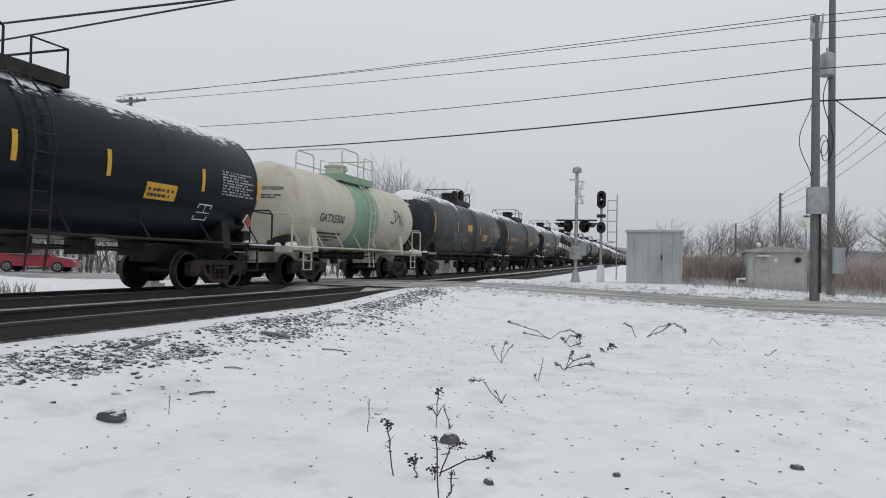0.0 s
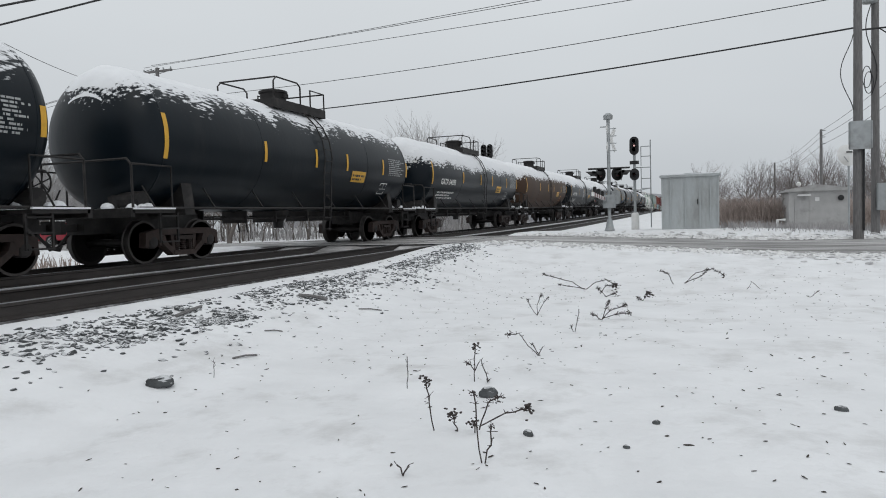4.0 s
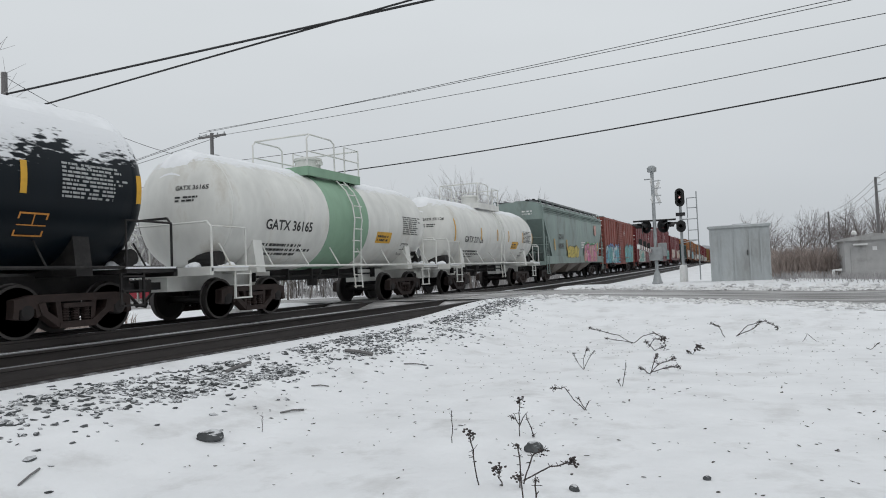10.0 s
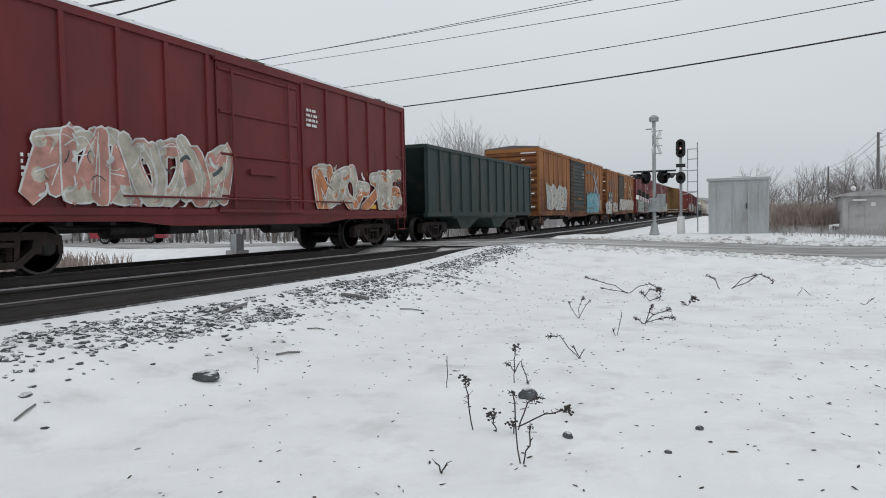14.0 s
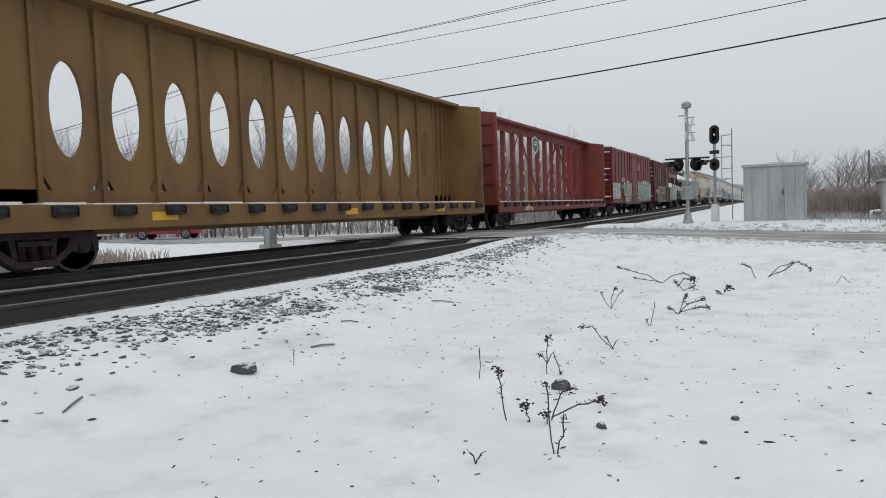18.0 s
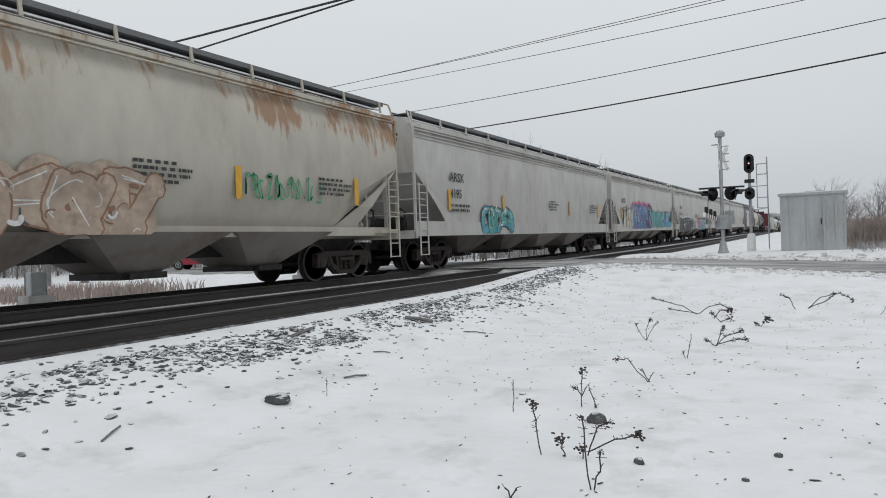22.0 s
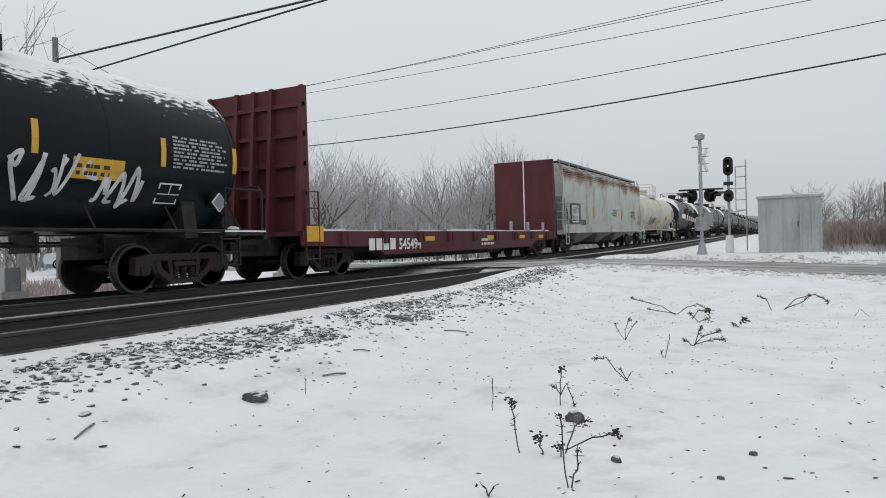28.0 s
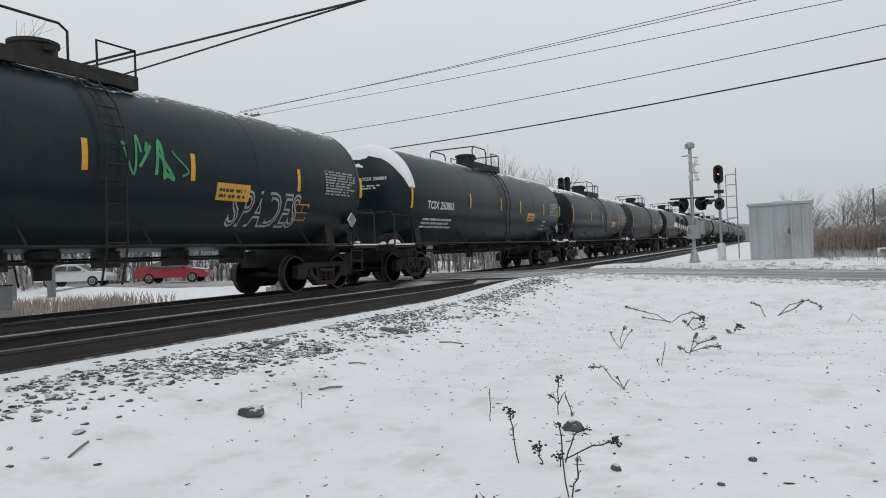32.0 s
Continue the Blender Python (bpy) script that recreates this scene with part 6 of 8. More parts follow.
    for sx in (-1, 1):
        g = Geo()
        for yy in (-0.2, 0.2):
            pts = [(sx * (R + 0.12) * math.cos(a), 0.27 + yy, zc + (R + 0.12) * math.sin(a)) for a in (0.95, 0.6, 0.3, 0.0, -0.25)]
            pts.append((sx * (R + 0.02), 0.27 + yy, 1.1))
            pts.append((sx * 1.45, 0.27 + yy, 0.5))
            g.tube(pts, 0.02)
        for k in range(11):
            z = 0.55 + k * 0.33
            x = R + 0.12 if abs(z - zc) < 0.4 else (math.sqrt(max(0.3, (R + 0.12) ** 2 - (z - zc) ** 2)) if z > zc else R + 0.02)
            g.tube([(sx * x, 0.07, z), (sx * x, 0.47, z)], 0.016)
        part("ladder", g, steel, car)
    # reflectors, stickers and lettering on the side
    put = on_tank(R, zc)
    if reflectors:
        part("reflector", patch(-0.06, 0.06, zc - 0.45, 0.95, R, zc), YELLOW, car, "long yellow reflector strip", at=pose(0, -hl + 0.72, 0))
        m_ref = part("reflector", patch(-0.055, 0.055, zc - 0.30, 0.52, R, zc), YELLOW, car, "yellow reflector strip", at=pose(0, -hl * 0.39, 0))
        for y in (-hl * 0.03, hl * 0.24, hl * 0.62, hl - 0.6):
            part("reflector", m_ref.data, None, car, "yellow reflector strip", at=pose(0, y, 0))
    if stickers:
        y = hl * rnd.uniform(0.28, 0.42)
        part("sticker", patch(y, y + 0.95, zc - 0.62, 0.36, R, zc), YELLOW, car, "yellow warning sticker")
        vs, fs = bars(2, 0.8, 0.24, rnd)
        fine(part("sticker_print", Geo().add(wrap(vs, y + 0.07, zc - 0.56, R, zc, 0.012), fs), MARK_BLACK, car))
        vs, fs = bars(9, 1.35, 0.62, rnd)
        fine(part("data_table", Geo().add(wrap(vs, hl - 2.15, zc - 0.30, R, zc, 0.008), fs), TABLE_GREY if rail_col is None else MARK_BLACK, car, "small stencilled data table"))
        vs, fs = [], []
        for a, b, c, d in ((0, 0.5, 0, 0.03), (0, 0.5, 0.4, 0.43), (0, 0.03, 0, 0.43), (0.47, 0.5, 0, 0.43), (0, 0.5, 0.2, 0.22), (0.25, 0.27, 0.2, 0.43)):
            k = len(vs)
            vs += [(a, c), (b, c), (b, d), (a, d)]
            fs.append((k, k + 1, k + 2, k + 3))
        fine(part("consolidated_stencil", Geo().add(wrap(vs, hl * 0.62, zc - 0.95, R, zc, 0.009), fs), mark_col or MARK_WHITE, car))
        if seed % 3 == 0:
            d = 0.19
            for dd, m_, e_ in ((d, MARK_WHITE, 0.0), (d * 0.88, SPRAY["signal"] if seed % 2 else GALV_DARK, 0.006)):
                part("hazard_placard", Geo().prism([(hl - 1.0, zc - 0.9 - dd), (hl - 1.0 + dd, zc - 0.9), (hl - 1.0, zc - 0.9 + dd), (hl - 1.0 - dd, zc - 0.9)], "x", R * 0.95, R * 0.97 + e_), m_, car, "diamond hazard placard")
            part("placard_holder", Geo().box(R * 0.6, R * 0.95, hl - 1.05, hl - 0.95, zc - 1.0, zc - 0.85), STEEL_DARK, car)
    if marks:
        head_marks(car, marks, 0.14, 0.25, zc + 0.42, R, zc, cyl_end, hd, mark_col or MARK_WHITE)
        vs, fs = bars(2, 0.6, 0.15, rnd)
        hv = []
        for a, b in vs:
            r = min(0.995, math.hypot(0.25 + a, 0.16 + b) / R)
            hv.append((0.25 + a, -(cyl_end + hd * math.sqrt(1 - r * r)) - 0.008, zc + 0.16 + b))
        fine(part("small_lettering", Geo().add(hv, fs), mark_col or MARK_WHITE, car))
        tank_marks(car, marks, 0.35 if len(marks) > 9 else 0.38, -hl + 1.75, zc - 0.42, R, zc, mark_col or MARK_WHITE)
        vs, fs = bars(3, 2.3, 0.42, rnd)
        fine(part("small_lettering", Geo().add(wrap(vs, -hl + 1.65, zc - 1.02, R, zc, 0.008), fs), mark_col or MARK_WHITE, car))
    running_gear(car, L)
    return car


def end_marks(car, s, hb, H, size=0.15):
    """Small white writing across the top of a boxcar's leading end."""
    vs, fs = letters(s, size)
    return part("lettering", Geo().add([(0.25 + a, -hb - 0.055, H - 0.16 + b) for a, b, _ in vs], fs), MARK_WHITE, car)


def rib_mesh(name, h, w, d, m):
    return mesh_of(name, Geo().prism([(-w / 2, 0), (w / 2, 0), (w * 0.44, d), (-w * 0.44, d)], "z", 0, h), m)


def boxcar(name, L, H, body, label, door=None, ribs=16, seed=0, door_w=3.0, door_off=0.0, snow=True, folds=4):
    """A boxcar with ribbed sides, plug door, corrugated ends and a panelled roof."""
    car = thing(name, label, "boxcar", group="cars of the freight train")
    rnd = random.Random(seed)
    hb, hw, zs = L / 2 - 0.98, 1.50, 1.0
    g = Geo()
    g.box(-hw, hw, -hb, hb, zs, H)
    g.prism([(-hb + 0.3, zs - 0.10), (-3.6, zs - 0.12), (-2.6, zs - 0.22), (2.6, zs - 0.22), (3.6, zs - 0.12), (hb - 0.3, zs - 0.10), (hb, zs + 0.02), (-hb, zs + 0.02)], "x", hw - 0.06, hw + 0.03)
    g.prism([(-hb + 0.3, zs - 0.10), (-3.6, zs - 0.12), (-2.6, zs - 0.22), (2.6, zs - 0.22), (3.6, zs - 0.12), (hb - 0.3, zs - 0.10), (hb, zs + 0.02), (-hb, zs + 0.02)], "x", -hw - 0.03, -hw + 0.06)
    part("body", g, body, car)
    part("centre_sill", Geo().box(-0.3, 0.3, -hb, hb, 0.68, zs), STEEL_DARK, car)
    part("roof", Geo().prism([(-hw - 0.04, H), (hw + 0.04, H), (hw + 0.04, H + 0.05), (0, H + 0.16), (-hw - 0.04, H + 0.05)], "y", -hb - 0.05, hb + 0.05), ROOF_DARK, car)
    rr = mesh_of("roof_rib", Geo().prism([(-hw, 0.055), (0, 0.165), (hw, 0.055), (hw, 0.10), (0, 0.21), (-hw, 0.10)], "y", -0.035, 0.035), GALV)
    for k in range(13):
        part("roof_rib", rr, None, car, at=pose(0, lerp(-hb + 0.3, hb - 0.3, k / 12), H))
    # ribs on both sides
    me = rib_mesh("side_rib", H - zs - 0.12, 0.11, 0.045, body)
    half = door_w / 2
    for sx in (-1, 1):
        for k in range(ribs):
            y = lerp(-hb + 0.08, hb - 0.08, k / (ribs - 1))
            if abs(y - door_off) > half + 0.1:
                part("side_rib", me, None, car, at=pose(sx * hw, y, zs + 0.06, 0, 0, -90 * sx))
    g = Geo()
    for sx in (-1, 1):
        for z0, z1 in ((zs, zs + 0.12), (H - 0.13, H + 0.01)):
            g.box(sx * hw - 0.05, sx * hw + 0.05, -hb, hb, z0, z1)
    part("side_chord", g, body, car)
    # door with posts, tracks and locking bars
    for sx in (1, -1):
        d = part("door", Geo().box(min(sx * hw, sx * (hw + 0.05)), max(sx * hw, sx * (hw + 0.05)), door_off - half + 0.08, door_off + half - 0.08, zs + 0.14, H - 0.16, c=0.012), door or body, car)
        g = Geo()
        nf = 13 if door else folds
        for k in range(nf):
            z = lerp(zs + 0.35, H - 0.4, k / (nf - 1))
            g.prism([(sx * (hw + 0.04), z), (sx * (hw + 0.08), z + 0.03), (sx * (hw + 0.08), z + 0.07), (sx * (hw + 0.04), z + 0.1)], "y", door_off - half + 0.12, door_off + half - 0.12)
        fine(part("door_corrugation", g, door or body, d))
        g = Geo()
        for yy in (-half + 0.5, half - 0.5):
            g.tube([(sx * (hw + 0.10), door_off + yy, zs + 0.1), (sx * (hw + 0.10), door_off + yy, H - 0.3)], 0.025)
        g.box(min(sx * hw, sx * (hw + 0.11)), max(sx * hw, sx * (hw + 0.11)), door_off - half, door_off + half, zs + 0.05, zs + 0.13)
        g.box(min(sx * hw, sx * (hw + 0.11)), max(sx * hw, sx * (hw + 0.11)), door_off - half, door_off + half, H - 0.2, H - 0.13)
        g.box(min(sx * (hw + 0.08), sx * (hw + 0.13)), max(sx * (hw + 0.08), sx * (hw + 0.13)), door_off - 0.5, door_off + 0.5, zs + 0.9, zs + 1.02)
        part("locking_bar", g, body, d)
    # corrugated ends
    for s in (-1, 1):
        em = mesh_of("end_rib", Geo().prism([(0, -0.12), (0.085, -0.05), (0.085, 0.05), (0, 0.12)], "x", -hw + 0.08, hw - 0.08), body)
        nrib = 9
        for k in range(nrib):
            part("end_rib", em, None, car, at=pose(0, s * hb, lerp(zs + 0.3, H - 0.35, k / (nrib - 1)), 0, 0, 0 if s > 0 else 180))
        g = Geo()
        for k in range(nrib):
            z = lerp(zs + 0.3, H - 0.35, k / (nrib - 1)) + 0.052
            x = -hw + 0.15 + rnd.uniform(0, 2.2)
            while x < hw - 0.3:
                w_ = rnd.uniform(0.2, 1.3)
                g.prism([(s * hb, z + 0.055), (s * (hb + 0.08), z), (s * (hb + 0.08), z + 0.010), (s * hb, z + 0.068)], "x", x, min(x + w_, hw - 0.1))
                x += w_ + rnd.uniform(0.4, 2.0)
        fine(part("rib_snow", g, SNOW_CAP, car, "thin snow on the end's ribs"))
        g = Geo()
        for sx in (-1, 1):
            g.box(sx * hw - 0.06, sx * hw + 0.06, min(s * hb, s * (hb + 0.04)), max(s * hb, s * (hb + 0.04)), zs, H)
        g.box(-hw, hw, min(s * hb, s * (hb + 0.05)), max(s * hb, s * (hb + 0.05)), H - 0.2, H)
        g.box(-hw, hw, min(s * hb, s * (hb + 0.14)), max(s * hb, s * (hb + 0.14)), zs - 0.12, zs + 0.1)
        part("end_frame", g, body, car)
        # side ladders at the corners
        for sx in (-1, 1):
            g = Geo()
            rg = mesh_of("rung", Geo().tube([(sx * (hw + 0.03), s * (hb - 0.12), 0), (sx * (hw + 0.11), s * (hb - 0.12), 0), (sx * (hw + 0.11), s * (hb - 0.58), 0), (sx * (hw + 0.03), s * (hb - 0.58), 0)], 0.016), body)
            g.tube([(sx * (hw + 0.05), s * (hb - yy), z) for yy, z in ((0.12, zs), (0.12, zs - 0.47), (0.58, zs - 0.47), (0.58, zs))], 0.018)
            ld = part("ladder", g, body, car)
            for k in range(7):
                part("rung", rg, None, ld, at=pose(0, 0, zs - 0.45 + 0.38 * k))
    g = Geo()
    g.tube([(0.7, -4, 0.78), (0.7, 4, 0.78)], 0.03)
    part("grab_rail", Geo().tube([(hw + 0.05, door_off - half - 2.4, zs + 0.34), (hw + 0.10, door_off - half - 2.35, zs + 0.34), (hw + 0.10, door_off + half + 2.35, zs + 0.34), (hw + 0.05, door_off + half + 2.4, zs + 0.34)], 0.022), body, car)
    g.cyl((0.4, 1.5, 0.75), (0.4, 2.6, 0.75), 0.2, 12)
    g.box(0.2, 0.9, -2.2, -1.4, 0.62, 0.95)
    for y in (-4, -2, 0, 2, 4):
        g.box(-1.4, 1.4, y - 0.06, y + 0.06, 0.82, zs)
    part("underframe", g, STEEL_DARK, car)
    if snow:
        g = Geo()
        for sx in (-1, 1):
            y_ = -hb + rnd.uniform(0, 2)
            while y_ < hb - 0.6:
                w_ = rnd.uniform(1.6, 5.5)
                g.box(min(sx * (hw - 0.3), sx * (hw + 0.065)), max(sx * (hw - 0.3), sx * (hw + 0.065)), y_, min(y_ + w_, hb), H + 0.012, H + rnd.uniform(0.062, 0.085), c=0.008)
                y_ += w_ + rnd.uniform(0.1, 1.2)
        fine(part("roof_snow", g, SNOW_CAP, car, "broken line of snow along the eaves"))
    vs, fs = bars(4, 0.9, 0.5, rnd)
    fine(part("small_lettering", Geo().add([(hw + 0.05, 1.8 + a * 0.6, H - 1.2 + b) for a, b in vs], fs), MARK_WHITE, car))
    vs, fs = bars(5, 0.8, 0.5, rnd)
    fine(part("small_lettering", Geo().add([(hw + 0.05, -hb + 1.5 + a, zs + 0.5 + b) for a, b in vs], fs), MARK_WHITE, car))
    part("reflector", mesh_of("reflector", Geo().box(hw + 0.046, hw + 0.056, -0.22, 0.22, 1.18, 1.30), YELLOW), None, car, "yellow reflector strip", at=pose(0, hb - 2.2, 0))
    part("reflector", car.children[-1].data, None, car, "yellow reflector strip", at=pose(0, -hb + 2.4, 0))
    running_gear(car, L)
    return car


def covered_hopper(name, L, H, body, label, bays=3, marks=None, seed=0, round_side=False, cut=1.85, mark_col=None, sill=None, reflect=True, lift=1.62, mark_y=2.0):
    """A covered hopper: smooth sides, open ends over the slope sheets, discharge bays and a roof walk."""
    car = thing(name, label, "covered hopper", group="cars of the freight train")
    rnd = random.Random(seed)
    hb, hw, zs = L / 2 - 0.55, 1.55, 1.30
    # body as rings along the length; the slope sheets rise towards both ends
    sec = [(hw - 0.02, zs), (hw, zs + 0.3), (hw, (zs + H) / 2), (hw, H - 0.75), (hw - 0.10, H - 0.38), (hw - 0.34, H - 0.10), (hw - 0.75, H)]
    if round_side:
        sec = [(hw - 0.32, zs), (hw - 0.06, zs + 0.55), (hw + 0.03, zs + 1.15), (hw + 0.03, H - 1.3), (hw - 0.06, H - 0.75), (hw - 0.3, H - 0.25), (hw - 0.75, H)]
    ring = sec + [(-a, b) for a, b in reversed(sec)]
    n = len(ring)
    g = Geo()

    def at(y, low):
        return [(a, y, max(b, low)) for a, b in ring]

    def side_x(z):
        for (a, b), (c_, d_) in zip(sec, sec[1:]):
            if b <= z <= d_:
                return lerp(a, c_, (z - b) / (d_ - b))
        return sec[0][0]
    run = cut + 1.0
    st = [(-hb, zs + lift), (-hb + run, zs), (hb - run, zs), (hb, zs + lift)]
    vs = []
    for y, z in st:
        vs += at(y, z)
    fs = [(k * n + i, k * n + (i + 1) % n, k * n + n + (i + 1) % n, k * n + n + i) for k in range(len(st) - 1) for i in range(n)]
    g.add(vs, fs + [tuple(range(n)), tuple(range(3 * n, 4 * n))])
    part("body", g, body, car, sm=True)
    # side sheets run past the slope sheets and end in a curved edge
    for s in (-1, 1):
        for sx in (-1, 1):
            m = 12
            vs, fs = [], []
            for k in range(m + 1):
                t = k / m
                z = zs + lift * t
                x = side_x(z) - 0.004
                f = 1 - t ** 1.25 if t > 0.12 else 1.0 - 0.6 * (0.12 - t)
                ya, yb = hb - cut * f, hb - run * (1 - t)
                vs += [(sx * x, s * yb, z), (sx * x, s * ya, z), (sx * (x - 0.018), s * ya, z), (sx * (x - 0.018), s * yb, z)]
            for k in range(m):
                for q in range(3):
                    fs.append((4 * k + q, 4 * k + q + 1, 4 * k + q + 5, 4 * k + q + 4))
            part("side_gusset", Geo().add(vs, fs), body, car)
    for sx in (-1, 1):
        if round_side:
            g = Geo().box(sx * (hw - 0.30) - 0.08, sx * (hw - 0.30) + 0.04, -hb, hb, zs - 0.2, zs + 0.02)
        else:
            g = Geo().box(sx * hw - 0.06, sx * hw + 0.05, -hb, hb, zs - 0.24, zs + 0.20)
        part("side_sill", g, sill or body, car)
        for k in range(3 if not round_side else 1):
            part("eave_bead", Geo().box(sx * (hw - 0.03) - 0.05, sx * (hw - 0.03) + 0.045, -hb, hb, H - 0.46 - 0.11 * k, H - 0.435 - 0.11 * k), sill or body, car)
        part("eave_angle", Geo().box(sx * (hw - 0.13) - 0.05, sx * (hw - 0.13) + 0.07, -hb, hb, H - 0.36, H - 0.26), sill or body, car)
    for k in range(bays):
        y0 = lerp(-hb + 2.7, hb - 2.7, (k + 0.5) / bays)
        w = (2 * hb - 5.4) / bays * 0.5
        g = Geo()
        t, b = w * 0.97, 0.42
        g.add([(-1.45, y0 - t, zs - 0.1), (1.45, y0 - t, zs - 0.1), (1.45, y0 + t, zs - 0.1), (-1.45, y0 + t, zs - 0.1), (-0.62, y0 - b, 0.46), (0.62, y0 - b, 0.46), (0.62, y0 + b, 0.46), (-0.62, y0 + b, 0.46)],
              [(0, 1, 2, 3), (4, 7, 6, 5), (0, 4, 5, 1), (1, 5, 6, 2), (2, 6, 7, 3), (3, 7, 4, 0)])
        hp = part("hopper_bay", g, HOP_BAY, car)
        g = Geo().box(-0.75, 0.75, y0 - 0.5, y0 + 0.5, 0.36, 0.48)
        g.cyl((0.7, y0 - 0.4, 0.42), (0.95, y0 - 0.4, 0.42), 0.06, 8)
        part("discharge_gate", g, STEEL_DARK, hp)
    part("centre_sill", Geo().box(-0.25, 0.25, -L / 2 + 0.8, L / 2 - 0.8, 0.70, 1.05), STEEL_DARK, car)
    for s in (-1, 1):
        # end posts, rails, ladders and brake gear round the open end
        ye = s * hb
        for x in (-0.5, 0.5):
            part("end_post", Geo().box(x - 0.05, x + 0.05, ye - 0.06, ye + 0.02, zs - 0.1, zs + lift + 0.05), sill or body, car)
        for sx in (-1, 1):
            part("corner_post", Geo().box(sx * (hw - 0.03) - 0.035, sx * (hw - 0.03) + 0.035, ye + s * 0.035 - 0.035, ye + s * 0.035 + 0.035, zs - 0.3, H - 0.38), sill or body, car)
        part("end_platform", Geo().box(-hw, hw, min(ye, ye - s * 0.75), max(ye, ye - s * 0.75), zs - 0.14, zs - 0.06), sill or body, car)
        part("end_sill", Geo().box(-hw, hw, ye - 0.07, ye + 0.07, zs - 0.3, zs - 0.145), sill or body, car)
        for z in (0.42, 0.84, 1.26):
            part("end_rail", Geo().tube([(-hw - 0.02, s * (hb - 0.5), zs + z), (-hw - 0.02, s * (hb + 0.08), zs + z), (hw + 0.02, s * (hb + 0.08), zs + z), (hw + 0.02, s * (hb - 0.5), zs + z)], 0.018), sill or body, car)
        part("air_reservoir", Geo().lathe([(-0.62, 0.05), (-0.58, 0.17), (-0.5, 0.21), (0.5, 0.21), (0.58, 0.17), (0.62, 0.05)], 14, "x", (s * (hb - 0.85), zs + 0.16)), STEEL_DARK, car, sm=True)
        part("brake_pipe", Geo().tube([(0.95, s * (hb - 0.25), zs - 0.1), (0.95, s * (hb - 0.3), zs + 0.5), (0.6, s * (hb - 0.6), zs + 0.62), (0.3, s * (hb - 0.85), zs + 0.3)], 0.028), STEEL_DARK, car)
        if s < 0:
            yw = -(hb + 0.12)
            g = Geo().tube([(-0.9 + 0.27 * math.cos(a), yw, zs + 1.0 + 0.27 * math.sin(a)) for a in [2 * math.pi * k / 16 for k in range(17)]], 0.02)
            for k in range(3):
                a = math.pi * k / 3 + 0.3
                g.tube([(-0.9 - 0.27 * math.cos(a), yw, zs + 1.0 - 0.27 * math.sin(a)), (-0.9 + 0.27 * math.cos(a), yw, zs + 1.0 + 0.27 * math.sin(a))], 0.014)
            part("brake_wheel", g, sill or body, car)
            part("brake_housing", Geo().box(-1.05, -0.75, yw + 0.04, yw + 0.2, zs + 0.8, zs + 1.2, c=0.03), STEEL_DARK, car)
        vs, fs = bars(2, 0.7, 0.3, rnd)
        fine(part("small_lettering", Geo().add([(0.3 + a, ye + s * 0.006, H - 0.75 + b) for a, b in vs], fs), mark_col or MARK_BLACK, car))
        for sx in (-1, 1):
            g = Geo()
            g.tube([(sx * (hw + 0.07), s * (hb - yy), z) for yy, z in ((0.05, 0.5), (0.05, zs + 1.3), (0.5, zs + 1.3), (0.5, 0.5))], 0.022)
            ld = part("ladder", g, sill or body, car)
            rg = mesh_of("rung", Geo().tube([(sx * (hw + 0.07), s * (hb - 0.05), 0), (sx * (hw + 0.07), s * (hb - 0.5), 0)], 0.016), sill or body)
            z = 0.52
            while z < zs + 1.25:
                part("rung", rg, None, ld, at=pose(0, 0, z))
                z += 0.36
    # roof walk and hatches
    for sx in (-1, 1):
        x0, x1 = min(sx * 0.74, sx * 1.27), max(sx * 0.74, sx * 1.27)
        part("roof_walk", Geo().prism([(x0, H + 0.03), (x1, H + 0.03), (x1, H + 0.13), (x1 - 0.02, H + 0.13), (x1 - 0.02, H + 0.055), (x0 + 0.02, H + 0.055), (x0 + 0.02, H + 0.13), (x0, H + 0.13)], "y", -hb + 0.1, hb - 0.1), WALKWAY, car)
        part("roof_snow", Geo().prism([(sx * (hw - 0.33), H - 0.095), (sx * (hw - 0.74), H + 0.005), (sx * (hw - 0.74), H + 0.022), (sx * (hw - 0.36), H - 0.05)], "y", -hb + 0.2, hb - 0.2), SNOW_CAP, car, "snow along the roof's edge")
        for s in (-1, 1):
            part("walk_brace", Geo().tube([(sx * 1.25, s * (hb - 0.12), H + 0.12), (sx * 1.36, s * (hb + 0.02), H + 0.08), (sx * (hw - 0.02), s * (hb + 0.05), H - 0.42)], 0.025), sill or body, car)
        bk = mesh_of("walk_bracket", Geo().prism([(sx * 1.29, -0.17), (sx * 1.33, -0.17), (sx * 1.29, 0.12), (sx * 1.25, 0.12)], "y", -0.03, 0.03), sill or body)
        for k in range(12):
            part("walk_bracket", bk, None, car, at=pose(0, lerp(-hb + 0.3, hb - 0.3, k / 11), H))
    part("hatch_cover", Geo().box(-0.32, 0.32, -hb + 0.6, hb - 0.6, H, H + 0.12, c=0.04), body, car)
    if marks:
        z = H - 1.85
        for i, s in enumerate(marks):
            flat_marks(car, "lettering", s, 0.40, -hb + mark_y, z - 0.52 * i, hw + 0.058, mark_col or MARK_BLACK)
        vs, fs = bars(2, 1.6, 0.3, rnd)
        fine(part("small_lettering", Geo().add([(hw + 0.058, -hb + mark_y + a, z - 0.95 + b) for a, b in vs], fs), mark_col or MARK_BLACK, car))
    vs, fs = bars(4, 1.3, 0.45, rnd)
    for y in (hb - 3.4, 0.8):
        fine(part("small_lettering", Geo().add([(hw + 0.058, y + a, zs + 0.75 + b) for a, b in vs], fs), mark_col or MARK_BLACK, car))
